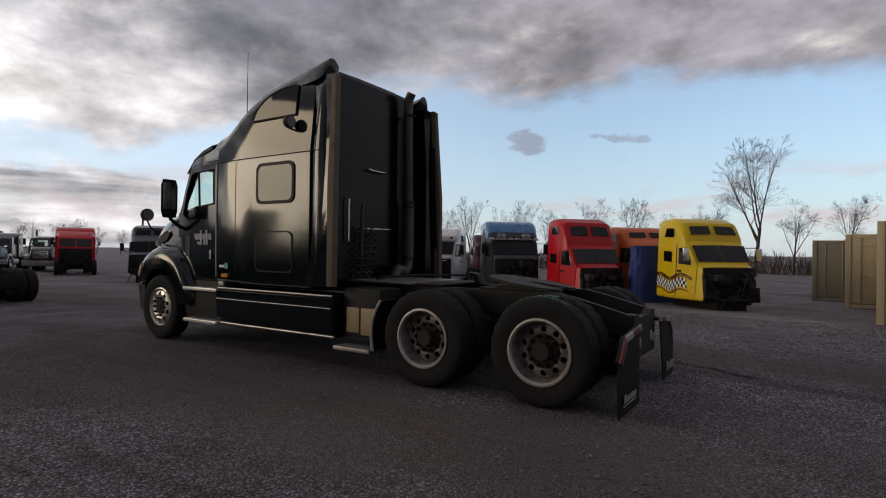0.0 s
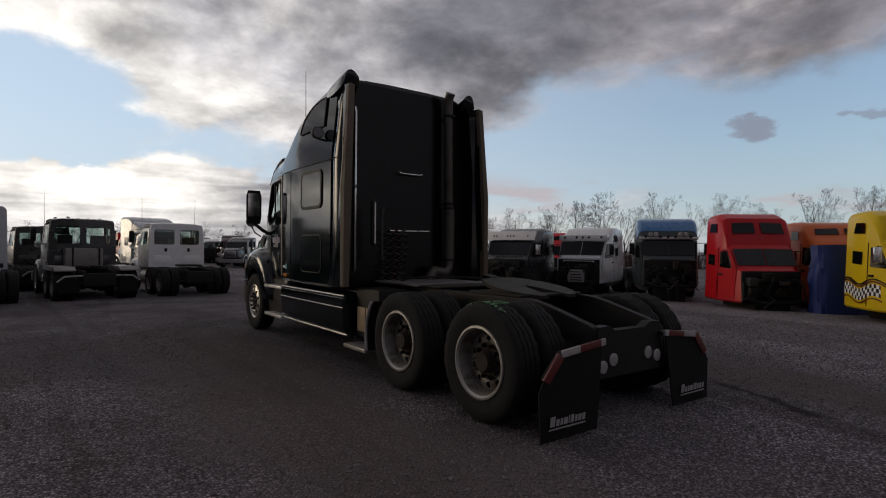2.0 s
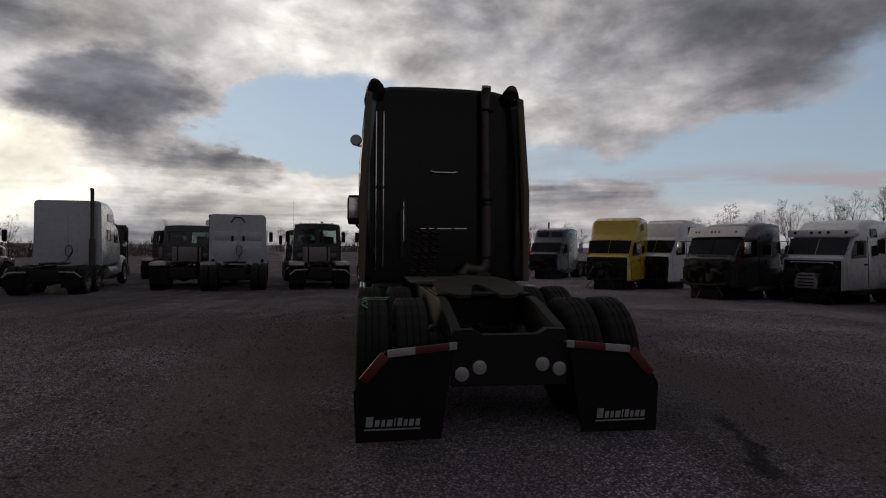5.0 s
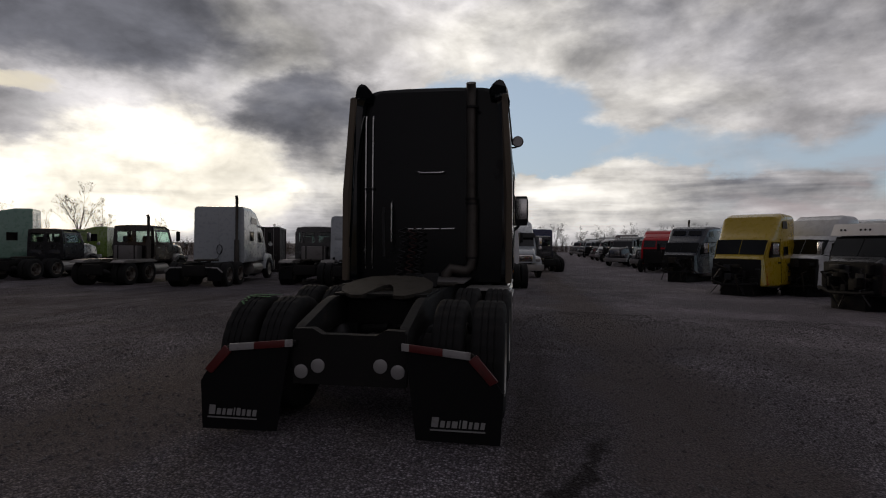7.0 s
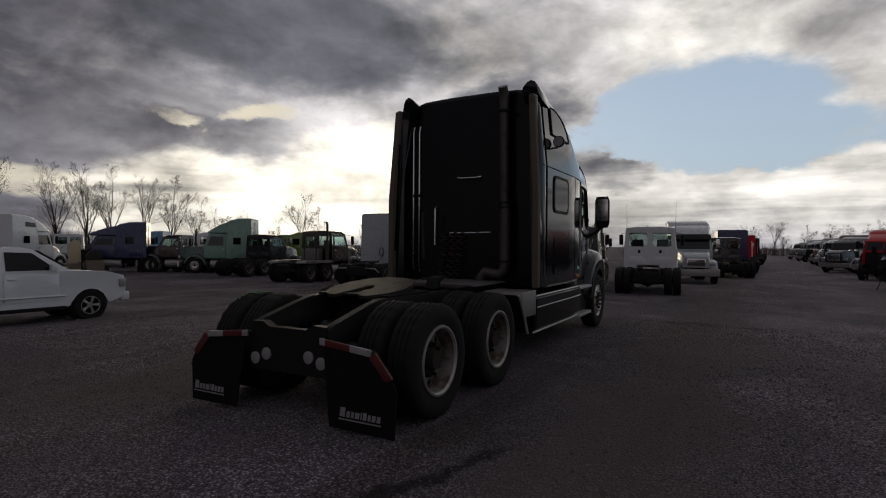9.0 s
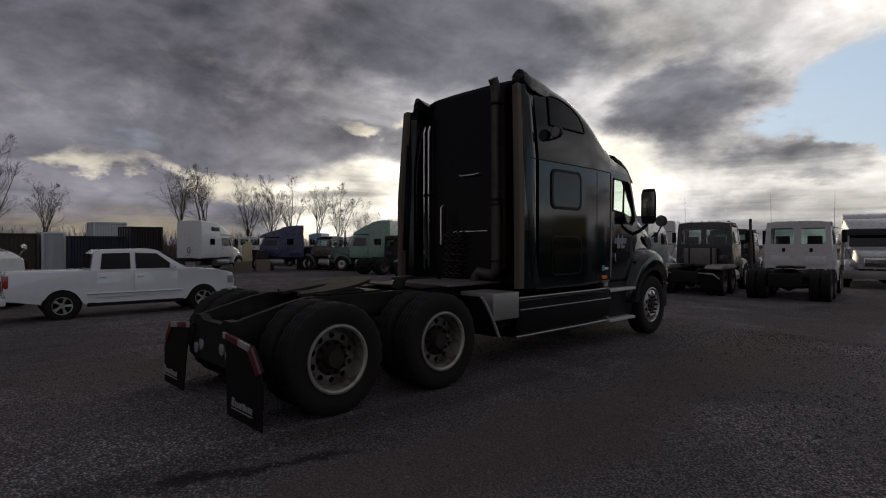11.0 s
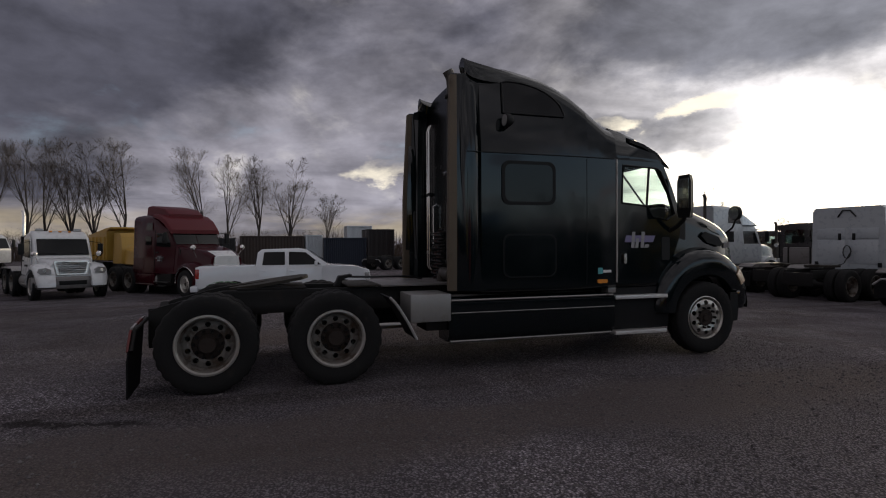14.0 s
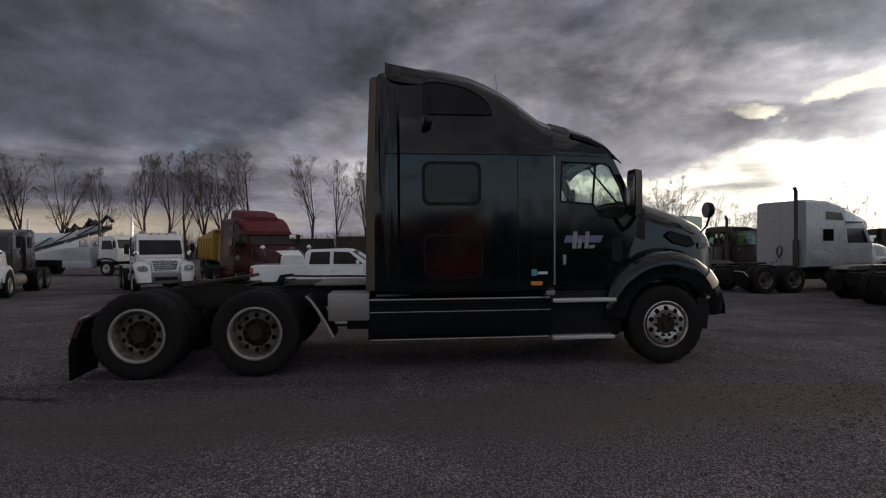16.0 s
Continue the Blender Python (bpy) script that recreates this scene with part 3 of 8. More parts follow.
def build_hero():
    T = thing("sleeper_tractor", "dark green-black tall-roof sleeper semi tractor, no trailer, parked on gravel", "semi truck")
    G = M["hero"]
    # frame
    for s in (-1, 1):
        bm = bmesh.new()
        prism(bm, [(-0.67, 0.60), (-0.67, 0.82), (-0.56, 0.86), (-0.10, 0.98), (0.1, 1.02), (6.9, 1.02), (6.9, 0.76), (0.1, 0.74), (-0.3, 0.70)],
              "x", s * 0.43 - 0.04, s * 0.43 + 0.04, 0.008)
        part("frame_rail", bm, M["iron"], T)
    for y in (0.55, 1.95, 3.2, 4.4):
        part("cross_member", cube(-0.40, 0.40, y - 0.05, y + 0.05, 0.72, 0.96, 0.01), M["iron"], T)
    bm = bmesh.new()
    sheet_with_holes(bm, [(-0.46, 0.40), (0.46, 0.40), (0.47, 0.60), (0.45, 0.84), (0.30, 0.845), (0.22, 0.80), (-0.22, 0.80), (-0.30, 0.845), (-0.45, 0.84), (-0.47, 0.60)],
                     [], 0.09, lambda u, v, t: Vector((u, -0.68 + t, v)))
    part("rear_cross_member", bm, M["iron"], T, "black steel rear cross member with round lamps")
    for x, z in ((-0.39, 0.50), (-0.25, 0.55), (0.26, 0.565), (0.40, 0.525)):
        part("tail_lamp", pipe([(x, -0.67, z), (x, -0.692, z), (x, -0.694, z)], [0.056, 0.056, 0.050], 20), M["lamp_clear"], T)
    # axles, suspension
    for y in (0.0, 1.33):
        bm = pipe([(-1.0, y, 0.50), (-0.25, y, 0.50), (0.25, y, 0.50), (1.0, y, 0.50)], [0.07, 0.09, 0.09, 0.07], 12)
        tube(bm, [(0, y - 0.2, 0.5), (0, y - 0.1, 0.5), (0, y + 0.1, 0.5), (0, y + 0.22, 0.5)], [0.1, 0.2, 0.2, 0.1], 14)
        part("drive_axle", bm, M["iron"], T)
        for s in (-1, 1):
            part("air_bag", pipe([(s * 0.43, y + 0.33, 0.45), (s * 0.43, y + 0.33, 0.52), (s * 0.43, y + 0.33, 0.68), (s * 0.43, y + 0.33, 0.74)],
                                 [0.09, 0.13, 0.13, 0.09], 16), M["hose"], T)
            part("trailing_arm", cube(s * 0.43 - 0.04, s * 0.43 + 0.04, y - 0.25, y + 0.5, 0.38, 0.46, 0.015), M["iron"], T)
            wheel(T, s * 1.075, y, 0.515, s, "outer")
            wheel(T, s * 0.745, y, 0.515, s, "inner")
    part("front_axle", pipe([(-0.95, 6.48, 0.46), (-0.4, 6.48, 0.40), (0.4, 6.48, 0.40), (0.95, 6.48, 0.46)], 0.055, 10), M["iron"], T)
    for s in (-1, 1):
        wheel(T, s * 0.99, 6.48, 0.505, s, "front", scale=0.98)
    # green chalk marks on the rearmost tyre of the left side
    for k in range(40):
        a = radians(42 + k * 2.0)
        r = 0.519
        x = -1.20 + 0.015 * (k % 3)
        if k % 5 != 4:
            part("tyre_marking", box(bmesh.new(), -0.008, 0.008, -0.010, 0.010, 0, 0.004), M["chalk"], T, "green paint dash on the tyre",
                 Matrix.Translation((x + 0.05, r * math.cos(a), 0.515 + r * math.sin(a))) @ pose(0, 0, 0, math.degrees(a) - 90, 0, 0), 0)
    for k in range(16):
        a = radians(78 + (k // 4) * 7 + random.uniform(-2, 2))
        x = -1.10 + 0.05 * (k % 4) + random.uniform(-0.015, 0.015)
        part("tyre_marking", box(bmesh.new(), -0.022, 0.022, -0.008, 0.008, 0, 0.004), M["chalk"], T, "green paint stroke on the tread",
             Matrix.Translation((x, 0.519 * math.cos(a), 0.515 + 0.519 * math.sin(a))) @ pose(0, 0, 0, math.degrees(a) - 90, 0, random.uniform(-40, 40)), 0)
    # fifth wheel
    bm = bmesh.new()
    loop = [(-0.46, -0.15), (-0.43, 0.12), (-0.30, 0.36), (-0.10, 0.44), (0.10, 0.44), (0.30, 0.36), (0.43, 0.12), (0.46, -0.15),
            (0.40, -0.34), (0.26, -0.50), (0.15, -0.50), (0.06, -0.10), (0.0, -0.02), (-0.06, -0.10), (-0.15, -0.50), (-0.26, -0.50), (-0.40, -0.34)]
    tilt = pose(0, 0.66, 1.075, 8, 0, 0)
    sheet_with_holes(bm, loop, [], 0.035, lambda u, v, t: tilt @ Vector((u, v, t)))
    fifth = part("fifth_wheel_plate", bm, M["grease"], T, "greasy grey-brown fifth wheel plate tilted down to the rear")
    bm = bmesh.new()
    for s in (-1, 1):
        prism(bm, [(0.30, 1.02), (0.95, 1.02), (0.80, 1.07), (0.66, 1.085), (0.52, 1.06)], "x", s * 0.40 - 0.03, s * 0.40 + 0.03, 0.01)
    box(bm, -0.46, 0.46, 0.25, 1.05, 1.02, 1.045, 0.008)
    part("fifth_wheel_bracket", bm, M["iron"], T)
    # deck plates behind the sleeper
    part("deck_plate", cube(-0.56, 0.62, 1.95, 2.98, 1.03, 1.055, 0.006), M["tank_grey"], T, "dull grey deck plate")
    part("deck_plate", cube(-0.50, 0.55, 1.55, 1.93, 1.03, 1.05, 0.006), M["grease"], T)
    part("light_bracket", prism(bmesh.new(), [(1.40, 1.03), (1.46, 1.16), (1.62, 1.18), (1.62, 1.15), (1.50, 1.12), (1.48, 1.03)], "x", 0.20, 0.36, 0.005), M["iron"], T)
    # quarter fenders before the drive wheels
    for s in (-1, 1):
        bm = bmesh.new()
        rings, edge = [], []
        for k in range(9):
            a = radians(38 - k * 7.0)
            y, z = 1.39 + 0.625 * math.cos(a), 0.50 + 0.62 * math.sin(a)
            if s > 0:
                y, z = 1.92 + 0.32 * (k / 8) ** 0.9, 0.95 - 0.50 * (k / 8) ** 1.15
            rings.append([(s * 0.66, y, z), (s * 1.20, y, z), (s * 1.21, y + 0.012, z), (s * 1.20, y + 0.022, z + 0.004), (s * 0.66, y + 0.022, z + 0.004)])
            edge.append((s * 1.205, y + 0.008, z))
        loft(bm, rings)
        fender = part("quarter_fender", bm, M["hero_flat"], T)
        part("edge_trim", pipe(edge, 0.017, 8), M["white_reflector"], fender, "worn pale fender edge")
    # mud flaps, hangers with red and white reflectors, company name as bars
    for s in (-1, 1):
        bm = bmesh.new()
        loop = [(0.56, 0.035), (1.20, 0.02), (1.22, 0.40), (1.18, 0.47), (1.00, 0.66), (0.47, 0.70)]
        def bend(u, v, t, s=s):
            return Vector((s * u, -0.735 + t - 0.03 * math.sin(3.0 * (0.70 - v)) + 0.06 * max(0.0, u - 0.9), v))
        sheet_with_holes(bm, loop, [], 0.012, bend)
        flap = part("mud_flap", bm, M["flap"], T, "black rubber mud flap with white lettering")
        bm = bmesh.new()
        x0 = 0.62
        for k, (wd, h) in enumerate(((0.06, 0.075), (0.042, 0.05), (0.034, 0.05), (0.05, 0.05), (0.018, 0.06), (0.042, 0.06), (0.034, 0.05), (0.042, 0.05), (0.040, 0.05))):
            xx = x0 + 0.06 if s > 0 else -1.13 + (x0 - 0.62)
            yb = -0.735 - 0.004 - 0.03 * math.sin(3.0 * 0.54)
            prism(bm, [(xx, 0.145), (xx + wd - 0.008, 0.145), (xx + wd, 0.145 + h), (xx + 0.008, 0.145 + h)], "y", yb - 0.003, yb + 0.001)
            x0 += wd + 0.006
        for q in range(4):
            xa = (0.67 if s > 0 else -1.14) + q * 0.105
            yb = -0.735 - 0.004 - 0.03 * math.sin(3.0 * 0.577)
            box(bm, xa, xa + 0.105, yb - 0.004, yb + 0.002, 0.118, 0.128)
        part("lettering", bm, M["flap_mark"], flap, "white lettering bars with an underline", smooth=0)
        hang = part("flap_hanger", pipe([(s * 0.42, -0.70, 0.73), (s * 0.98, -0.71, 0.68), (s * 1.15, -0.71, 0.49)], 0.022, 8), M["iron"], T)
        z = lambda x: 0.735 - 0.055 * (x - 0.42) / 0.56
        strip = [(0.44, 0.50, "white_reflector"), (0.50, 0.76, "red_reflector"), (0.76, 0.97, "white_reflector")]
        for a, b, mt in strip:
            bm = bmesh.new()
            prism(bm, [(s * a, z(a) - 0.028), (s * b, z(b) - 0.028), (s * b, z(b) + 0.028), (s * a, z(a) + 0.028)], "y", -0.752, -0.728, 0.004)
            part("reflector_strip", bm, M[mt], hang)
        bm = bmesh.new()
        prism(bm, [(s * 0.955, 0.645), (s * 1.015, 0.695), (s * 1.18, 0.50), (s * 1.12, 0.465)], "y", -0.752, -0.728, 0.004)
        part("reflector_strip", bm, M["red_reflector"], hang)
    # sleeper box
    rings = [hero_ring(y, 0.93) for y in (3.06, 3.15, 3.3, 3.5, 3.75, 3.95, 4.15, 4.35, 4.55)]
    bm = bmesh.new()
    loft(bm, rings)
    rings2 = []
    for y in (4.55, 4.7, 4.85, 4.99):
        rings2.append(hero_ring(y, 0.93))
    k = max(len(r) for r in rings2)
    loft(bm, [r for r in rings2 if len(r) == k])
    part("sleeper", bm, G, T, smooth=30)
    for s in (-1, 1):
        bm = bmesh.new()
        rings = []
        for z in (0.96, 1.6, 2.3, 2.62, 3.0, 3.3, 3.42, 3.5, 3.58):
            w = roof_side(2.95, z) - 0.057
            rings.append([(s * (w + 0.062 * math.cos(a)), 2.93 + 0.13 * math.sin(a), z) for a in np.linspace(-math.pi / 2, math.pi / 2, 9)] + [(s * (w - 0.08), 3.0, z), (s * (w - 0.08), 2.86, z)])
        loft(bm, rings)
        part("corner_column", bm, G, T, smooth=40)
    # recessed rear wall
    bm = bmesh.new()
    loop = [(-1.10, 0.95), (1.10, 0.95), (1.10, 3.35), (0.98, 3.60), (0.75, 3.70), (-0.75, 3.70), (-0.98, 3.60), (-1.10, 3.35)]
    sheet_with_holes(bm, loop, [], 0.03, lambda u, v, t: Vector((u, 3.03 + t, v)))
    part("rear_wall", bm, M["rear_wall"], T, "dusty black rear wall of the sleeper")
    # side extenders and roof fairing horns
    for s in (-1, 1):
        bm = bmesh.new()
        prism(bm, [(2.66, 0.96), (3.12, 0.94), (3.12, 3.57), (2.90, 3.575), (2.73, 3.57), (2.70, 3.52), (2.67, 2.2)], "x", s * 1.13, s * 1.185, 0.01,
              lambda p: Vector((p.x - math.copysign(0.09 * max(0, p.z - 2.62), p.x), p.y, p.z)))
        ext = part("side_extender", bm, G, T)
        bm = bmesh.new()
        prism(bm, [(2.64, 0.96), (2.745, 0.96), (2.75, 2.2), (2.78, 3.55), (2.70, 3.55), (2.65, 2.2)], "x", s * 1.115, s * 1.195, 0.008,
              lambda p: Vector((p.x - math.copysign(0.09 * max(0, p.z - 2.62), p.x), p.y, p.z)))
        part("edge_strip", bm, M["seal"], ext, "weathered brown rubber edge strip")
        bm = bmesh.new()
        rings = []
        for y, z, w in ((3.62, 3.645, 0.08), (3.40, 3.69, 0.14), (3.22, 3.725, 0.17), (3.08, 3.75, 0.18), (2.98, 3.77, 0.18), (2.92, 3.785, 0.165), (2.885, 3.80, 0.13)):
            prof = ((0.16, -0.26), (0.135, -0.12), (0.09, -0.03), (0.02, 0.0), (-0.05, -0.02), (-0.10, -0.06), (-0.15, -0.12))
            k = w / 0.19
            rings.append([(s * (0.985 + u * k), y, z + v * k) for u, v in prof] + [(s * (0.985 - 0.12 * k), y + 0.02, z - 0.26 * k), (s * (0.985 + 0.1 * k), y + 0.02, z - 0.28 * k)])
        loft(bm, rings)
        part("roof_fairing", bm, G, T)
    # cab: doors with open window frames, roof, pillars, firewall
    door_loop = [(5.00, 0.97), (5.90, 0.97), (5.96, 1.25), (6.12, 1.60), (6.16, 1.86), (5.98, 2.28), (5.82, 2.58), (5.72, 2.66), (5.00, 2.68)]
    win = [(5.08, 2.05), (5.52, 2.02), (5.62, 1.88), (5.88, 1.84), (6.02, 1.92), (5.90, 2.25), (5.76, 2.50), (5.68, 2.54), (5.10, 2.55)]
    for s in (-1, 1):
        d = side_panel("cab_door", door_loop, G, T, s, -0.05, 0.05, [win])
        bm = bmesh.new()
        f = on_side(s)
        bm.faces.new([bm.verts.new(f(u, v, -0.03)) for u, v in win])
        gl = part("door_window", bm, M["glass"], d, smooth=0)
        gl.visible_shadow = False
        bm = bmesh.new()
        tube(bm, [f(5.52, 2.03, -0.012), f(5.56, 2.54, -0.012)], 0.016, 8)
        part("window_divider", bm, M["hero_flat"], d)
        bm = bmesh.new()
        tube(bm, [f(u, v, 0.0) for u, v in win + win[:1]], 0.014, 6)
        part("window_seal", bm, M["hero_flat"], d)
        side_panel("door_handle", rounded(5.10, 5.145, 1.25, 1.38, 0.018), M["chrome"], d, s, 0.002, 0.025, label="chrome door handle")
        side_panel("step_recess", rounded(5.78, 5.93, 1.28, 1.60, 0.03), M["hero_flat"], d, s, 0.001, 0.004)
        # company mark: two white bars of stroked shapes over a lilac band
        side_panel("door_lettering", [(5.12, 1.53), (5.62, 1.53), (5.66, 1.62), (5.15, 1.62)], M["lilac"], d, s, 0.002, 0.003, label="lilac lettering band", smooth=0)
        for a, b in ((5.23, 5.285), (5.30, 5.35), (5.395, 5.45), (5.455, 5.53)):
            h = (1.67, 1.58, 1.67, 1.50)[(5.23, 5.30, 5.395, 5.455).index(a)]
            side_panel("door_lettering", [(a, 1.455), (b, 1.455), (b + 0.02, h), (a + 0.02, h)], M["door_mark"], d, s, 0.006, 0.003, label="white lettering bar", smooth=0)
        # seam trim between the door and the sleeper
        bm = bmesh.new()
        tube(bm, [f(4.995, z, 0.004) for z in (1.0, 1.5, 1.95, 2.0, 2.35, 2.62)], 0.012, 6)
        part("door_trim", bm, M["alu"], T)
    bm = bmesh.new()
    rr = []
    for y in (4.99, 5.2, 5.45, 5.65, 5.78):
        zt = curve(y, ROOF)
        w = hero_side(y, 2.64)
        rr.append([(w, y, 2.62), (w - 0.02, y, 2.62 + (zt - 2.62) * 0.45), (w - 0.20, y, zt - 0.03), (w * 0.45, y, zt), (-w * 0.45, y, zt), (-(w - 0.20), y, zt - 0.03),
                   (-(w - 0.02), y, 2.62 + (zt - 2.62) * 0.45), (-w, y, 2.62)])
    loft(bm, rr)
    part("cab_roof", bm, G, T)
    bm = bmesh.new()
    rr = []
    for y, z, dz in ((5.36, 3.03, 0.05), (5.60, 2.97, 0.05), (5.82, 2.87, 0.045), (6.02, 2.70, 0.02)):
        rr.append([(x * (1.0 - 0.04 * (y - 5.42)), y - 0.10 * (abs(x) / 1.05) ** 2, z - 0.16 * (abs(x) / 1.05) ** 3 + d) for d in (0,) for x in np.linspace(-1.05, 1.05, 13)]
                  + [(x * (1.0 - 0.04 * (y - 5.42)), y - 0.10 * (abs(x) / 1.05) ** 2, z - 0.16 * (abs(x) / 1.05) ** 3 + dz) for x in np.linspace(1.05, -1.05, 13)])
    loft(bm, rr)
    part("sun_visor", bm, M["hero_flat"], T, "black sun visor over the windscreen")
    for x in (-0.75, -0.38, 0.0, 0.38, 0.75):
        y = 5.30 - 0.08 * abs(x)
        z = 3.05 - 0.10 * abs(x) ** 2
        bm = bmesh.new()
        loft(bm, [[(x - 0.06, y - 0.07, z - 0.02), (x + 0.06, y - 0.07, z - 0.02), (x + 0.06, y + 0.07, z - 0.06), (x - 0.06, y + 0.07, z - 0.06)],
                  [(x - 0.035, y - 0.035, z + 0.04), (x + 0.035, y - 0.035, z + 0.04), (x + 0.035, y + 0.03, z + 0.02), (x - 0.035, y + 0.03, z + 0.02)]])
        part("marker_lamp", bm, M["amber"], T)
    bm = bmesh.new()
    cols = np.linspace(-1, 1, 9)
    top = [(0.92 * c, 5.86 - 0.10 * c * c, 2.64) for c in cols]
    bot = [(0.98 * c, 6.42 - 0.32 * c * c, 1.98) for c in cols]
    tv, bv = [bm.verts.new(p) for p in top], [bm.verts.new(p) for p in bot]
    for i in range(8):
        bm.faces.new((tv[i], tv[i + 1], bv[i + 1], bv[i]))
    ws = part("windscreen", bm, M["glass"], T)
    ws.visible_shadow = False
    bm = bmesh.new()
    tube(bm, top, 0.03, 8)
    tube(bm, bot, 0.03, 8)
    for s in (0, 4, 8):
        tube(bm, [top[s], bot[s]], 0.035 if s != 4 else 0.015, 8)
    part("windscreen_frame", bm, G, T)
    part("firewall", cube(-0.95, 0.95, 5.98, 6.10, 0.75, 2.0, 0.03), M["cabin"], T)
    part("cab_floor", cube(-1.0, 1.0, 5.0, 6.0, 0.93, 1.02, 0.01), M["cabin"], T)
    bm = bmesh.new()
    prism(bm, [(5.72, 1.55), (5.70, 1.98), (5.85, 2.02), (6.30, 1.98), (6.30, 1.55)], "x", -0.93, 0.93, 0.04)
    part("dashboard", bm, M["cabin"], T)
    for s in (-1, 1):
        bm = cube(s * 0.55 - 0.25, s * 0.55 + 0.25, 5.05, 5.52, 1.40, 1.55, 0.05)
        box(bm, s * 0.55 - 0.24, s * 0.55 + 0.24, 4.99, 5.12, 1.50, 2.15, 0.05)
        box(bm, s * 0.55 - 0.12, s * 0.55 + 0.12, 5.2, 5.4, 1.0, 1.42, 0.02)
        part("seat", bm, M["seat"], T)
    bm = lathe([(0.21, -0.012), (0.222, 0), (0.21, 0.012), (0.198, 0)], 24)
    bmesh.ops.transform(bm, matrix=pose(-0.55, 5.62, 1.93, 0, 0, 90) @ pose(0, 0, 0, 0, 55, 0), verts=bm.verts[:])
    part("steering_wheel", bm, M["hero_flat"], T)
    # hood, fenders, grille, bumper
    rings = [section(6.06, 0.95, 2.09, 0.97, 0.25, 0.93), section(6.35, 0.95, 2.05, 0.94, 0.26, 0.90), section(6.65, 0.95, 1.97, 0.91, 0.26, 0.86),
             section(6.95, 0.9, 1.88, 0.87, 0.25, 0.80), section(7.15, 0.85, 1.80, 0.82, 0.22, 0.74), section(7.30, 0.8, 1.70, 0.76, 0.18, 0.68),
             section(7.39, 0.8, 1.54, 0.70, 0.15, 0.62), section(7.41, 0.8, 1.25, 0.64, 0.12, 0.56)]
    bm = bmesh.new()
    loft(bm, rings)
    hood = part("hood", bm, G, T, smooth=40)
    for s in (-1, 1):
        bm = bmesh.new()
        rings = []
        for k in range(17):
            a = radians(196 - k * 12.3)
            f = max(0.0, (k - 8) / 8.0)
            r = 0.82 + 0.10 * math.sin(math.pi * k / 16)
            ro = r + 0.05 * f
            cy, cz = 6.48 + 0.02, 0.50
            def pt(x, rad, a=a, cy=cy, cz=cz, f=f):
                return (s * x, cy + rad * math.cos(a), max(0.56, cz + rad * math.sin(a)))
            xo = 1.15 - 0.16 * f * f
            rings.append([pt(0.62, ro + 0.05), pt(0.82, ro + 0.045), pt(0.94, ro + 0.03), pt(xo - 0.10, ro - 0.005), pt(xo - 0.035, ro - 0.05), pt(xo - 0.005, ro - 0.12), pt(xo, ro - 0.20), pt(xo - 0.01, 0.575), pt(xo - 0.05, 0.555), pt(0.62, 0.555)])
        loft(bm, rings)
        part("front_fender", bm, G, T, smooth=40)
        bm = bmesh.new()
        rr = []
        for k in (12.1, 12.4, 12.7, 13.0, 13.25):
            an = radians(196 - k * 12.3)
            f = (k - 8) / 8
            ro = 0.82 + 0.10 * math.sin(math.pi * k / 16) + 0.05 * f
            xo = 1.15 - 0.16 * f * f
            rr.append([(s * x, 6.50 + q * math.cos(an), 0.50 + q * math.sin(an)) for x, q in
                       ((0.72, ro + 0.035), (0.94, ro + 0.032), (xo - 0.06, ro), (xo - 0.005, ro - 0.06), (xo + 0.012, ro - 0.15), (xo - 0.10, ro - 0.16), (0.72, ro - 0.05))])
        loft(bm, rr)
        part("headlight", bm, M["headlamp"], T, "clouded headlight with amber corner")
        # slim recessed intake on the hood's flank, unit number as bars
        bm = bmesh.new()
        hood_x = lambda y: 0.955 - 0.16 * max(0.0, y - 6.35) ** 1.2
        sheet_with_holes(bm, [(6.58, 1.62), (6.66, 1.68), (6.96, 1.60), (7.04, 1.50), (6.98, 1.46), (6.70, 1.52)], [], 0.012, lambda u, v, t: Vector((s * (hood_x(u) - 0.03 + t), u, v)))
        part("hood_intake", bm, M["hero_flat"], hood)
        for q in range(3):
            y = 7.12 + 0.045 * q
            part("unit_number", cube(s * (hood_x(y) - 0.075) - 0.02, s * (hood_x(y) - 0.075) + 0.02, y, y + 0.028, 1.44, 1.52, 0), M["flap_mark"], hood, "small white number bar", smooth=0)
        # fender mirror on a stalk
        bm = pipe([(s * 0.78, 7.15, 1.66), (s * 0.90, 7.16, 1.74), (s * 0.96, 7.16, 1.86)], 0.014, 8)
        mir = part("fender_mirror", bm, M["hero_flat"], T)
        bm = pipe([(s * 0.97, 7.21, 1.95), (s * 0.97, 7.17, 1.95), (s * 0.97, 7.12, 1.95), (s * 0.97, 7.11, 1.95)], [0.05, 0.10, 0.105, 0.10], 20)
        part("mirror_head", bm, M["hero_flat"], mir)
        part("mirror_glass", pipe([(s * 0.97, 7.109, 1.95), (s * 0.97, 7.104, 1.95)], 0.092, 20), M["chrome"], mir)
        # main mirror
        bm = pipe([(s * 1.00, 5.93, 1.72), (s * 1.12, 5.97, 1.78), (s * 1.24, 5.99, 1.88), (s * 1.27, 5.97, 2.0)], 0.03, 8)
        mir = part("door_mirror", bm, M["hero_flat"], T)
        bm = bmesh.new()
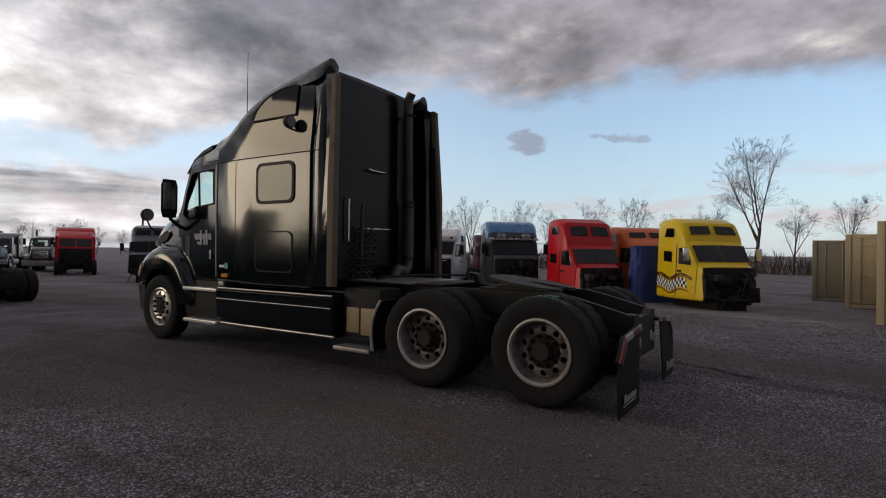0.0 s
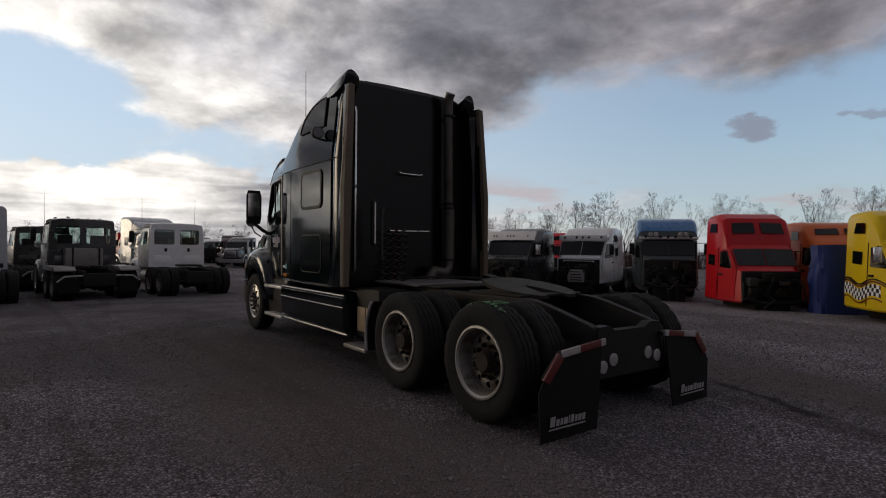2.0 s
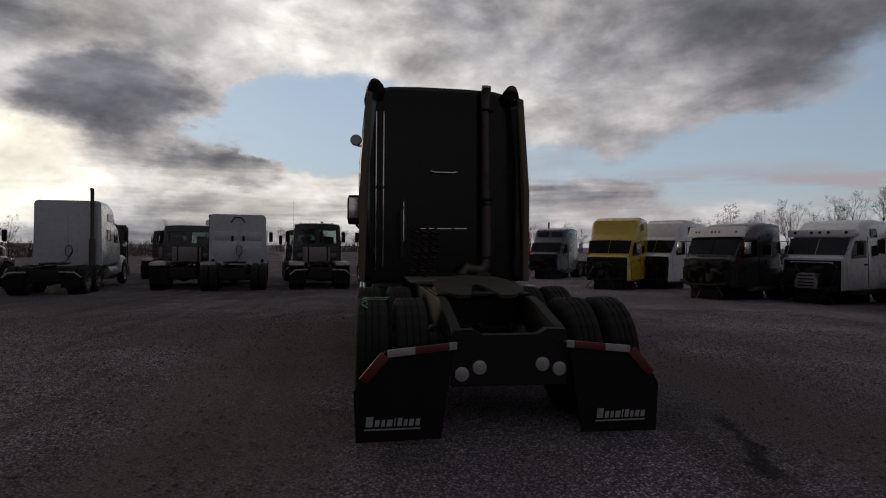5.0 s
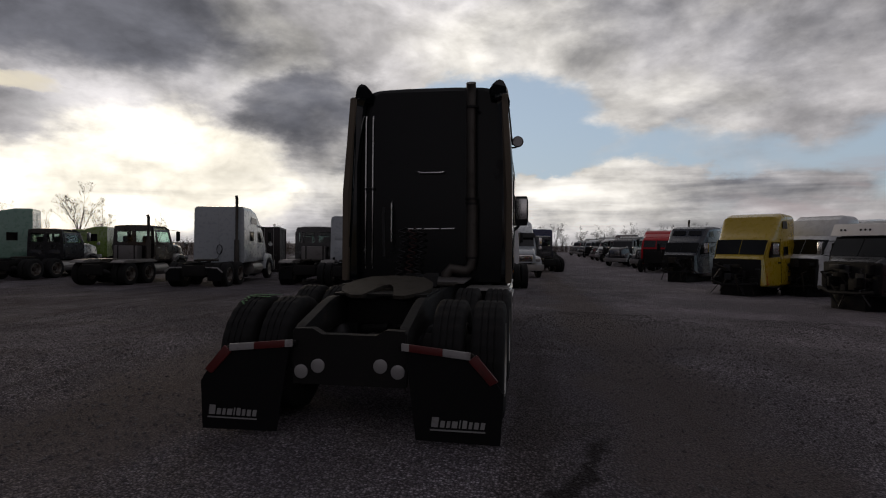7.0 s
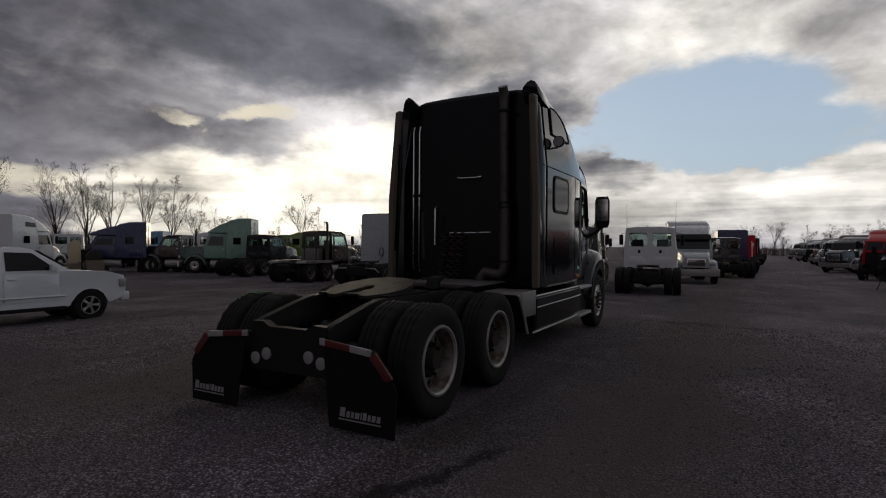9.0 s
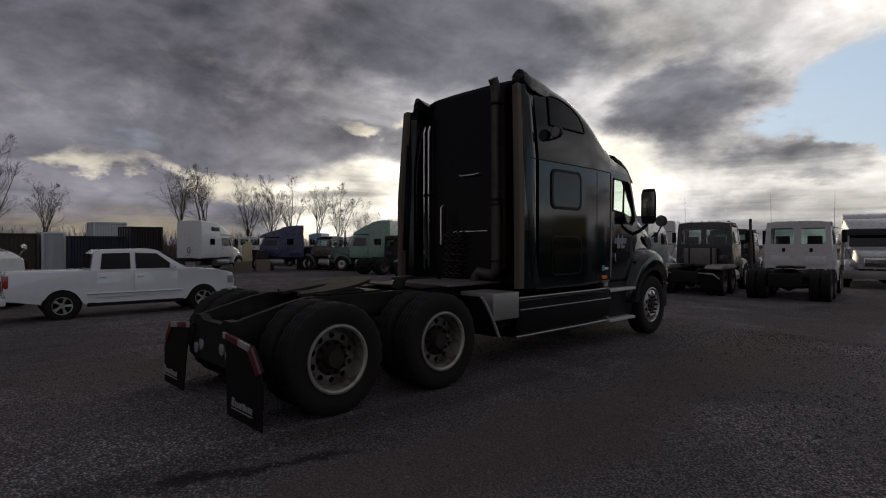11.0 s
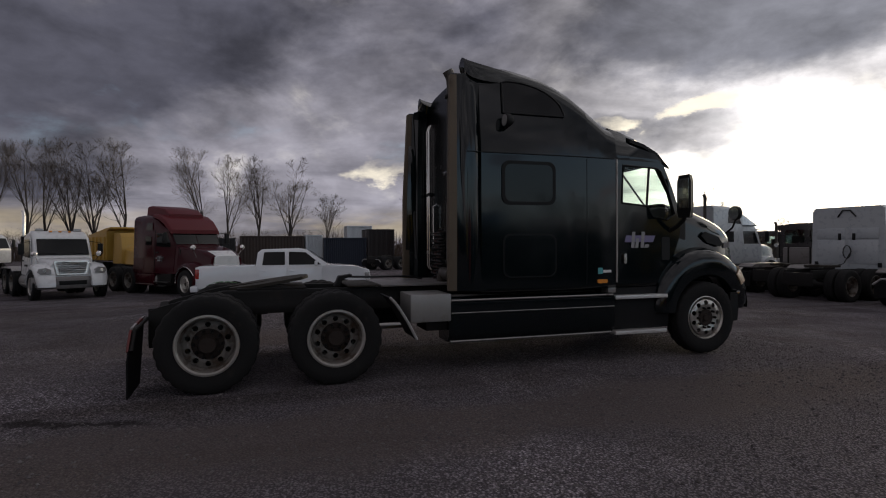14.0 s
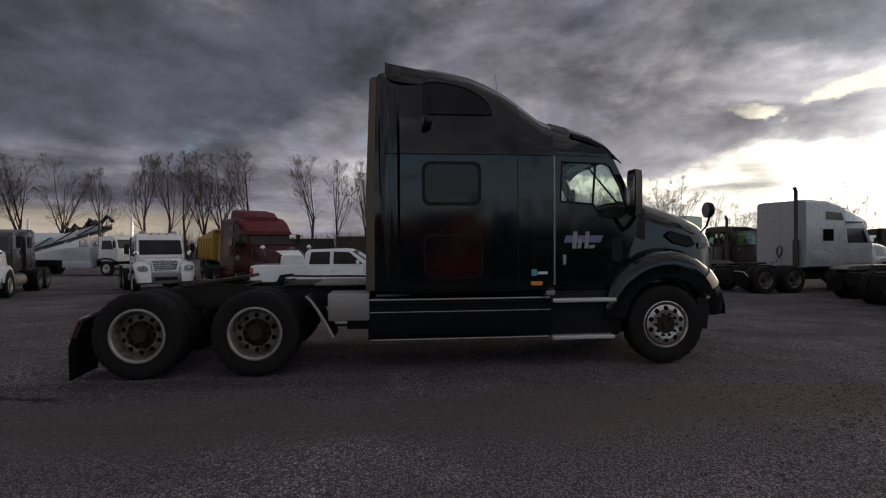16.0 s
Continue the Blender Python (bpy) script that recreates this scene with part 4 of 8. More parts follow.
        loft(bm, [[(s * (1.17 - 0.02 * k + u * (0.26 - 0.03 * k)), 5.93 + yy, z) for u, z in ((0.1, 1.90), (0.9, 1.90), (1.0, 2.0), (1.0, 2.38), (0.88, 2.47), (0.12, 2.47), (0, 2.38), (0, 2.0))]
                  for k, yy in enumerate((0.0, 0.06, 0.13))])
        part("mirror_head", bm, M["hero_flat"], mir, "tall black mirror housing")
        part("mirror_glass", cube(s * 1.30 - 0.10, s * 1.30 + 0.10, 5.918, 5.926, 2.02, 2.42, 0.003), M["chrome"], mir)
    part("grille", cube(-0.46, 0.46, 7.37, 7.43, 0.80, 1.36, 0.02), M["chrome"], T, "chrome grille")
    bm = bmesh.new()
    loft(bm, [[(x, 7.39 - 0.38 * (abs(x) / 1.1) ** 2.2 + d, z) for d, z in ((-0.10, 0.40), (0.03, 0.40), (0.05, 0.60), (0.03, 0.80), (-0.10, 0.80))] for x in np.linspace(-1.12, 1.12, 17)])
    bump = part("bumper", bm, M["hero_flat"], T, "dark front bumper")
    bm = bmesh.new()
    tube(bm, [(x, 7.44 - 0.38 * (abs(x) / 1.1) ** 2.2, 0.81) for x in np.linspace(-1.12, 1.12, 17)], 0.022, 8)
    part("bumper_trim", bm, M["chrome"], bump, "bright trim strip")
    # sleeper windows, hatches, stickers
    for s in (-1, 1):
        w = side_panel("sleeper_window", rounded(3.36, 4.02, 2.03, 2.50, 0.08), M["dark_glass"], T, s, 0.003, 0.01, smooth=0)
        side_panel("window_rim", rounded(3.325, 4.055, 1.995, 2.535, 0.10), M["hero_flat"], w, s, 0.0, 0.016, [rounded(3.365, 4.015, 2.035, 2.495, 0.08)])
        h = side_panel("luggage_hatch", rounded(3.36, 4.05, 1.12, 1.62, 0.09), G, T, s, 0.002, 0.012)
        side_panel("hatch_rim", rounded(3.34, 4.07, 1.10, 1.64, 0.10), M["hero_flat"], h, s, 0.0, 0.008, [rounded(3.365, 4.045, 1.125, 1.615, 0.085)])
        bm = bmesh.new()
        cols = []
        for y in np.linspace(3.36, 4.20, 19):
            hi = 3.155 + 0.36 * max(0.0, 1 - ((y - 3.48) / 0.72) ** 2) ** 0.6 if y > 3.48 else 3.515 - 0.02 * ((3.48 - y) / 0.12) ** 3
            cols.append([bm.verts.new((s * (roof_side(y, z) + 0.012), y, z + 0.004)) for z in np.linspace(3.12, hi, 7)])
        for a, b in zip(cols, cols[1:]):
            for q in range(6):
                bm.faces.new((a[q], a[q + 1], b[q + 1], b[q]))
        edge = [c[0].co.copy() for c in cols] + [v.co.copy() for v in cols[-1][1:]] + [c[-1].co.copy() for c in cols[::-1]] + [v.co.copy() for v in cols[0][::-1]]
        up = part("upper_window", bm, M["dark_glass"], T, "dark arched upper sleeper window")
        part("window_rim", pipe(edge, 0.012, 6), M["hero_flat"], up)
        bm = bmesh.new()
        f = on_side(s)
        tube(bm, [f(y, 2.625, 0.0) for y in np.linspace(2.88, 4.95, 12)], 0.008, 6)
        part("roof_seam", bm, M["hero_flat"], T)
        tube_pts = [f(4.52, z, 0.0) for z in np.linspace(1.0, 2.6, 8)]
        part("panel_seam", pipe(tube_pts, 0.005, 6), M["hero_flat"], T)
        side_panel("sticker", [(4.69, 1.12), (4.76, 1.12), (4.76, 1.20), (4.69, 1.20)], M["teal_mark"], T, s, 0.002, 0.003, label="small teal sticker", smooth=0)
        side_panel("sticker", [(4.77, 1.135), (4.90, 1.135), (4.90, 1.17), (4.77, 1.17)], M["white_mark"], T, s, 0.002, 0.003, smooth=0)
        side_panel("side_marker", rounded(4.68, 4.83, 1.00, 1.05, 0.015), M["amber"], T, s, 0.002, 0.02)
        # work lamp and its bracket
        lampo = part("work_lamp", pipe([(s * 1.14, 3.39, 2.93), (s * 1.22, 3.39, 2.93), (s * 1.25, 3.39, 2.99)], 0.014, 8), M["hero_flat"], T)
        part("lamp_head", pipe([(s * 1.25, 3.450, 3.01), (s * 1.25, 3.410, 3.01), (s * 1.25, 3.360, 3.01), (s * 1.25, 3.340, 3.01)], [0.04, 0.075, 0.085, 0.08], 16), M["hero_flat"], lampo)
        part("lamp_lens", pipe([(s * 1.25, 3.339, 3.01), (s * 1.25, 3.334, 3.01)], 0.07, 16), M["lamp_clear"], lampo)
        part("horn_base", pipe([(s * 0.86, 4.70, 2.98), (s * 0.87, 4.70, 3.12)], [0.035, 0.03], 10), M["hero_flat"], T)
    part("whip_antenna", pipe([(-0.87, 4.70, 3.06), (-0.88, 4.69, 3.5), (-0.90, 4.66, 4.25)], [0.010, 0.006, 0.003], 6), M["hero_flat"], T, "thin tall whip antenna")
    # side skirts with bright trims, steps
    for s in (-1, 1):
        bm = bmesh.new()
        loft(bm, [[(s * x, y, z) for x, z in ((0.72, 0.34), (1.10 + d, 0.34), (1.165 + d, 0.42), (1.18 + d, 0.72), (1.178 + d, 0.81), (1.11 + d, 0.862), (0.72, 0.87))]
                  for y, d in ((2.66, -0.03), (2.70, 0), (4.40, 0), (4.42, 0), (4.95, -0.02))])
        sk = part("side_skirt", bm, G, T, smooth=30)
        for z, x, r in ((0.842, 1.155, 0.018), (0.695, 1.183, 0.009), (0.345, 1.11, 0.018)):
            part("trim", pipe([(s * x, 2.68, z), (s * x, 4.4, z), (s * (x - 0.015), 4.93, z)], r, 8), M["trim"], sk, "dull bright trim strip")
        bm = bmesh.new()
        loft(bm, [[(s * x, y, z) for x, z in ((0.70, 0.36), (1.02, 0.36), (1.05, 0.60), (1.02, 0.92), (0.70, 0.92))] for y in (4.95, 5.9)])
        part("step_panel", bm, M["hero_flat"], T)
        for z, y1 in ((0.80, 5.80), (0.33, 5.78)):
            bm = cube(s * 1.06 - 0.09, s * 1.06 + 0.09, 4.97, y1, z - 0.025, z + 0.025, 0.012)
            part("step", bm, M["tread"], T, "aluminium step tread")
        part("strap", cube(s * 1.0 - 0.08, s * 1.0 + 0.08, 4.90, 5.02, 0.86, 0.93, 0.01), M["alu"], T)
    # tool box on the right, step box on the left
    part("tool_box", cube(0.62, 1.17, 2.18, 2.68, 0.60, 0.93, 0.02), M["alu"], T, "dull aluminium tool box")
    part("battery_box", cube(0.60, 1.05, 2.40, 2.66, 0.48, 0.60, 0.01), M["iron"], T)
    bm = cube(-1.02, -0.62, 2.05, 2.62, 0.36, 0.95, 0.015)
    lb = part("step_box", bm, M["hero_flat"], T)
    part("box_cover", cube(-1.05, -1.02, 2.06, 2.32, 0.40, 0.72, 0.008), M["tan_cover"], lb, "tan weathered aluminium cover")
    part("box_cover", cube(-1.045, -1.02, 2.35, 2.55, 0.42, 0.72, 0.008), M["tan_cover"], lb)
    part("step", cube(-1.20, -0.95, 2.06, 2.62, 0.22, 0.27, 0.012), M["alu"], T, "aluminium step plate")
    # rear wall fittings
    f = 2.80
    for x in (-0.965, -0.86):
        part("light_tube", pipe([(x, 3.03, 1.12), (x, 3.0, 1.18), (x, 3.0, 2.32), (x, 3.0, 3.28), (x, 3.03, 3.36)], 0.016, 8), M["chrome"], T)
    part("tube_clamp", cube(-0.99, -0.83, 2.985, 3.04, 2.26, 2.31, 0.006), M["hero_flat"], T)
    part("grab_handle", pipe([(-0.17, 3.03, 2.51), (-0.17, 2.98, 2.53), (-0.12, 2.97, 2.515), (0.15, 2.97, 2.515), (0.20, 2.98, 2.53), (0.20, 3.03, 2.51)], 0.013, 8), M["chrome"], T)
    part("grab_bar", pipe([(-0.565, 3.03, 1.50), (-0.565, 2.98, 1.52), (-0.565, 2.98, 2.08), (-0.565, 3.03, 2.11)], 0.013, 8), M["chrome"], T)
    part("hose_bar", pipe([(-0.32, 3.0, 1.70), (0.14, 3.0, 1.705)], 0.012, 8), M["chrome"], T)
    part("hose_bar", pipe([(0.17, 3.0, 1.705), (0.36, 3.0, 1.71)], 0.012, 8), M["chrome"], T)
    st = part("exhaust", pipe([(0.63, 2.88, 1.27), (0.63, 2.88, 2.06)], 0.082, 20), M["stack"], T, "dull heat-stained upright exhaust pipe")
    part("pipe", pipe([(0.63, 2.88, 2.06), (0.615, 2.88, 2.12), (0.60, 2.89, 3.55), (0.60, 2.88, 3.66), (0.60, 2.83, 3.75)], 0.068, 18), M["stack"], st)
    part("elbow", pipe([(0.63, 2.88, 1.27), (0.62, 2.88, 1.17), (0.55, 2.87, 1.11), (0.44, 2.86, 1.12), (0.34, 2.85, 1.14), (0.27, 2.85, 1.06), (0.26, 2.85, 0.9), (0.26, 2.86, 0.7)], 0.075, 16), M["stack"], st)
    for z in (1.28, 2.04, 2.11, 3.4):
        part("clamp", pipe([(0.62, 2.88, z), (0.62, 2.88, z + 0.03)], 0.092, 18), M["iron"], st)
    for k, (x0, mt) in enumerate(((-0.40, "hose"), (-0.26, "red_hose"), (-0.14, "hose"))):
        pts = []
        for i in range(90):
            a = i * 0.55
            z = 1.72 - 0.008 * i
            pts.append((x0 + 0.06 * math.cos(a) + 0.03 * math.sin(i * 0.06), 2.95 + 0.05 * math.sin(a), z))
        part("coiled_hose", pipe(pts, 0.010, 5), M[mt], T)
    part("air_line", pipe([(-0.3, 2.72, 1.02), (-0.25, 2.55, 1.06), (0.0, 2.3, 1.08), (0.15, 1.9, 1.09), (0.1, 1.5, 1.10)], 0.014, 6), M["hose"], T)
    part("catwalk_pipe", pipe([(-0.6, 2.72, 1.3), (-0.62, 2.70, 1.9), (-0.60, 2.70, 2.0)], 0.02, 8), M["hose"], T)
    part("engine", cube(-0.4, 0.4, 5.9, 7.0, 0.6, 1.2, 0.05), M["iron"], T)
    part("gearbox", cube(-0.25, 0.25, 3.9, 5.9, 0.45, 0.85, 0.08), M["iron"], T)
    for s in (-1, 1):
        part("fuel_tank", pipe([(s * 0.80, 2.75, 0.62), (s * 0.80, 4.85, 0.62)], 0.26, 20), M["alu"], T)
    # cab, sleeper and what hangs on them ride a hand's width higher on their mounts
    running = ("wheel", "frame_rail", "cross_member", "rear_cross_member", "tail_lamp", "drive_axle", "air_bag", "trailing_arm", "front_axle", "tyre_marking",
               "fifth_wheel_plate", "fifth_wheel_bracket", "deck_plate", "light_bracket", "mud_flap", "flap_hanger", "quarter_fender", "door_mirror", "engine", "gearbox")
    for ob in T.children:
        if ob.name.split(".")[0] not in running:
            ob.location.z += 0.04
    return T


build_hero()


# ---- the yard's fall ----
def fall(x, y):
    """The height of the ground: level under the dark tractor, half a metre lower at the yard's edges."""
    k = min(1.0, max(0.0, (math.hypot(x, y - 3.2) - 4.5) / 26.0))
    return -0.44 * k * (2 - k)


# ---- the other trucks of the yard ----
def quad_panel(bm, corners, out, off=0.006, thick=0.012):
    """A flat pane of three or more corners, set proud along out."""
    out = Vector(out).normalized()
    a = [bm.verts.new(Vector(c) + out * off) for c in corners]
    b = [bm.verts.new(Vector(c) + out * (off + thick)) for c in corners]
    n = len(corners)
    bm.faces.new(a[::-1])
    bm.faces.new(b)
    for i in range(n):
        bm.faces.new((a[i], a[(i + 1) % n], b[(i + 1) % n], b[i]))
    return bm


def chassis(T, y0, y1, front_y, tandem=True, width=1.02, flaps=True, wheels_front=True, white_rims=True, rails=True):
    """Frame rails, axles and wheels. y0: rear end; the rear axle is 0.75 before it."""
    for s in (-1, 1):
        part("frame_rail", cube(s * 0.42 - 0.04, s * 0.42 + 0.04, y0, y1, 0.72, 1.0, 0.01), M["iron"], T)
    part("rear_cross_member", cube(-0.46, 0.46, y0 - 0.05, y0 + 0.04, 0.50, 0.92, 0.02), M["iron"], T)
    for y in ([y0 + 0.75, y0 + 2.08] if tandem else [y0 + 0.95]):
        part("drive_axle", pipe([(-0.9, y, 0.5), (-0.2, y, 0.5), (0, y, 0.5), (0.2, y, 0.5), (0.9, y, 0.5)], [0.06, 0.1, 0.2, 0.1, 0.06], 10), M["iron"], T)
        for s in (-1, 1):
            wheel(T, s * 1.06, y, 0.515, s, "outer", True)
            wheel(T, s * 0.74, y, 0.515, s, "inner", True)
    if flaps:
        for s in (-1, 1):
            part("mud_flap", prism(bmesh.new(), [(s * 0.56, 0.30), (s * 1.12, 0.30), (s * 1.12, 0.62), (s * 1.0, 0.74), (s * 0.56, 0.76)], "y", y0 - 0.03, y0 - 0.015), M["flap"], T)
            part("flap_hanger", pipe([(s * 0.42, y0 + 0.05, 0.84), (s * 0.95, y0 - 0.02, 0.83), (s * 1.16, y0 - 0.02, 0.66)], 0.028, 6), M["white_reflector" if white_rims else "iron"], T)
    part("fifth_wheel_plate", prism(bmesh.new(), [(-0.42, y0 + 1.0), (-0.2, y0 + 0.8), (0.0, y0 + 1.3), (0.2, y0 + 0.8), (0.42, y0 + 1.0), (0.40, y0 + 1.6), (0.2, y0 + 1.8), (-0.2, y0 + 1.8), (-0.40, y0 + 1.6)], "z", 1.06, 1.13, 0.01), M["grease"], T)
    if wheels_front:
        part("front_axle", pipe([(-0.9, front_y, 0.45), (0.9, front_y, 0.45)], 0.06, 8), M["iron"], T)
        for s in (-1, 1):
            wheel(T, s * width, front_y, 0.505, s, "front", True, 0.98)


def cab_body(bm, yb, zb, roof, w, wt, belt=1.75, screen_base=None, screen_top=None, bevel=0.07):
    """A cab from the side: back wall, roof, sloped windscreen, cowl. Narrower above the belt."""
    sb, st = screen_base, screen_top
    poly = [(yb, zb), (sb[0], zb), sb, st, (st[0] - 0.25, roof), (yb, roof)]

    def lean(p):
        k = max(0.0, (p.z - belt) / max(0.1, roof - belt))
        f = 1 - (1 - wt / w) * k
        return Vector((p.x * f, p.y, p.z))
    prism(bm, poly, "x", -w, w, bevel, lean)
    return bm


def semi(name, label, color, m, *, sleeper=0.0, roof=2.95, sleeper_roof=None, hood=True, hood_len=1.55, hood_top=1.75, fairing=0.0,
         tandem=True, stack=False, rear_windows=False, tank_behind=False, rear_doors=False, lamps=False, antenna=0, visor=None, grille="chrome",
         chassis_len=None, trim=None, hood_color=None, cab_only=False, wrecked=False, sleeper_color=None, group="", side_window=True,
         white_flaps=True, roof_color=None, vents=False, seed=1, two_stacks=False, bumper="alu", sill=1.80):
    """A conventional highway or vocational tractor; y is forward, the ground z = 0, the origin under the back of the cab."""
    rnd = random.Random(seed)
    T = thing(name, label, "semi truck", m, group)
    P = paint(color[0], color[1])
    R = paint(*roof_color) if roof_color else P
    SP = paint(*sleeper_color) if sleeper_color else P
    zb = 0.98
    low = -m.translation.z + fall(*m.translation.xy) + 0.01
    w = 1.06 if sleeper == 0 else 1.15
    rear = -(chassis_len or 2.7)
    y_cab = sleeper
    y_front = y_cab + 1.55
    axle = y_front + (0.55 if hood else 0.1)
    if not cab_only:
        chassis(T, rear, y_front + (1.3 if hood else 0.9), axle, tandem, white_rims=white_flaps and seed % 2 == 0, flaps=seed % 3 != 0)
    # cab
    hollow = rear_windows and not sleeper
    if hollow:
        cab = part("cab", cube(-1.02, 1.02, y_cab + 0.05, y_front, zb, 1.78, 0.05), P, T)
        bm = bmesh.new()
        loft(bm, [[(x * k, y, z + 0.05 * (1 - (abs(x) / 0.97) ** 4)) for x in np.linspace(-0.97, 0.97, 7)] + [(x * k, y, z - 0.10) for x in (0.95, -0.95)]
                  for y, z, k in ((y_cab - 0.01, roof - 0.06, 0.98), (y_cab + 0.1, roof - 0.03, 1), (y_front - 0.6, roof - 0.05, 1), (y_front - 0.28, roof - 0.18, 0.98))])
        part("roof", bm, R, T)
        bm = bmesh.new()
        sheet_with_holes(bm, [(-1.04, zb), (1.04, zb), (1.03, 1.8), (0.97, roof - 0.10), (-0.97, roof - 0.10), (-1.03, 1.8)],
                         [[(q * u, v) for u, v in rounded(0.10, 0.84, 1.88, roof - 0.25, 0.07)] for q in (-1, 1)], 0.05, lambda u, v, t: Vector((u, y_cab + t, v)))
        part("rear_wall", bm, P, T)
        for q in (-1, 1):
            part("windscreen_pillar", pipe([(q * 0.99, y_front - 0.03, 1.76), (q * 0.93, y_front - 0.30, roof - 0.16)], 0.045, 8), P, T)
            part("seat", cube(q * 0.5 - 0.23, q * 0.5 + 0.23, y_cab + 0.25, y_cab + 0.40, 1.5, 2.18, 0.05), M["seat"], T)
    else:
        bm = bmesh.new()
        cab_body(bm, y_cab + 0.002, zb, roof, 1.04, 0.95, 1.8, (y_front, sill), (y_front - 0.30, roof - 0.18))
        cab = part("cab", bm, P, T)
    bm = bmesh.new()
    dy, dz = 0.30, roof - 0.18 - sill
    nrm = (0, dz, dy)
    a, b = 0.10, 0.93
    for s in ((-1, 1) if rnd.random() < 0.6 else (0,)):
        lo = (0.03 if s else -0.90, 0.90)
        c = [(x * (s or 1) if s else x, y_front - dy * f, sill + dz * f) for x, f in ((lo[0], a), (lo[1], a), (lo[1] * 0.96, b), (lo[0], b))]
        quad_panel(bm, c, nrm)
    part("windscreen", bm, M["glass" if hollow else "grey_glass"], cab, smooth=0)
    for s in (-1, 1):
        bm = bmesh.new()
        door = [(y_cab + 0.12, 1.08), (y_front - 0.10, 1.08), (y_front - 0.06, sill - 0.05), (y_front - 0.32, roof - 0.22), (y_cab + 0.12, roof - 0.22)]
        def at(u, v, t, s=s):
            k = max(0.0, (v - 1.8) / (roof - 1.8))
            return Vector((s * (1.04 - 0.09 * k + t), u, v))
        win = [(y_cab + 0.24, sill + 0.06), (y_front - 0.24, sill + 0.06), (y_front - 0.44, roof - 0.32), (y_cab + 0.24, roof - 0.32)]
        sheet_with_holes(bm, door, [win], 0.018, at)
        d = part("cab_door", bm, P, T)
        bm = bmesh.new()
        sheet_with_holes(bm, win, [], 0.008, at)
        part("door_window", bm, M["glass" if hollow else "grey_glass"], d, smooth=0)
        part("door_handle", cube(s * 1.06 - 0.015, s * 1.06 + 0.015, y_cab + 0.2, y_cab + 0.34, 1.62, 1.66, 0.006), M["chrome"], d)
        mir = part("mirror_arm", pipe([(s * 1.0, y_front - 0.1, 1.85), (s * 1.25, y_front, 1.90), (s * 1.28, y_front, 2.45), (s * 0.98, y_front - 0.3, 2.5)], 0.014, 6), M["iron"], T)
        part("mirror_head", cube(s * 1.28 - 0.09, s * 1.28 + 0.09, y_front - 0.04, y_front + 0.05, 1.95, 2.42, 0.03), M["hero_flat"] if rnd.random() < 0.6 else M["chrome"], mir)
        if not cab_only:
            part("fuel_tank", pipe([(s * 0.80, y_cab - 0.3, 0.62), (s * 0.80, y_cab - 0.28, 0.62), (s * 0.80, y_cab + 1.1, 0.62), (s * 0.80, y_cab + 1.12, 0.62)], [0.24, 0.29, 0.29, 0.24], 16), M["alu"], T)
            part("step", cube(s * 1.0 - 0.12, s * 1.0 + 0.12, y_cab + 0.2, y_cab + 1.0, 0.52, 0.56, 0.01), M["alu"], T)
    # sleeper
    if sleeper > 0:
        sr = sleeper_roof or roof + 0.6
        bm = bmesh.new()
        rings = []
        steps = [(0.0, sr - 0.02), (0.12, sr), (sleeper * 0.55, sr - 0.02), (sleeper * 0.9, sr - 0.16), (sleeper + 0.02, sr - 0.30)]
        for y, zt in steps:
            rings.append(section(y, zb - 0.03, zt, w, 0.16, w - 0.03, 5))
        loft(bm, rings)
        sl = part("sleeper", bm, SP, T)
        if fairing:
            bm = bmesh.new()
            rings = []
            for k in range(7):
                f = k / 6
                y = sleeper - 0.02 + f * fairing
                zt = (sr - 0.30) * (1 - f ** 1.5) + (roof + 0.03) * f ** 1.5
                rings.append(section(y, roof - 0.10, max(zt, roof + 0.02), w - 0.16 * f, min(0.14, max(zt - roof, 0.03) * 0.6 + 0.02), w - 0.05 - 0.2 * f, 5))
            loft(bm, rings)
            fa = part("roof_fairing", bm, R, T)
            for s in (-1, 1):
                bm = bmesh.new()
                quad_panel(bm, [(s * x, sleeper + fairing * f + 0.04, roof + z) for x, f, z in ((0.10, 0.55, 0.24), (0.78, 0.50, 0.24), (0.74, 0.28, 0.46), (0.10, 0.30, 0.50))], (0, 0.6, 0.8), 0.05, 0.012) if vents else None
                if vents:
                    part("skylight", bm, M["grey_glass"], fa, smooth=0)
                else:
                    bm.free()
        for s in (-1, 1):
            if side_window:
                bm = bmesh.new()
                x = s * (w - 0.012)
                quad_panel(bm, [(x, sleeper * 0.42, 1.95), (x, sleeper * 0.42 + 0.5, 1.95), (x, sleeper * 0.42 + 0.5, 2.4), (x, sleeper * 0.42, 2.4)], (s, 0, 0), 0.012, 0.01)
                part("sleeper_window", bm, M["dark_glass"], sl, smooth=0)
            part("luggage_door", prism(bmesh.new(), [(0.2, 1.1), (sleeper * 0.55, 1.1), (sleeper * 0.55, 1.55), (0.2, 1.55)], "x", s * (w - 0.02), s * (w + 0.008), 0.004), SP, sl)
            if vents and sleeper_roof:
                bm = bmesh.new()
                x = s * (w - 0.03)
                quad_panel(bm, [(x, sleeper * 0.5, sr - 0.75), (x, sleeper * 0.95, sr - 0.78), (x, sleeper * 0.9, sr - 0.50), (x, sleeper * 0.5, sr - 0.45)], (s, 0, 0), 0.016, 0.01)
                part("upper_window", bm, M["grey_glass"], sl, smooth=0)
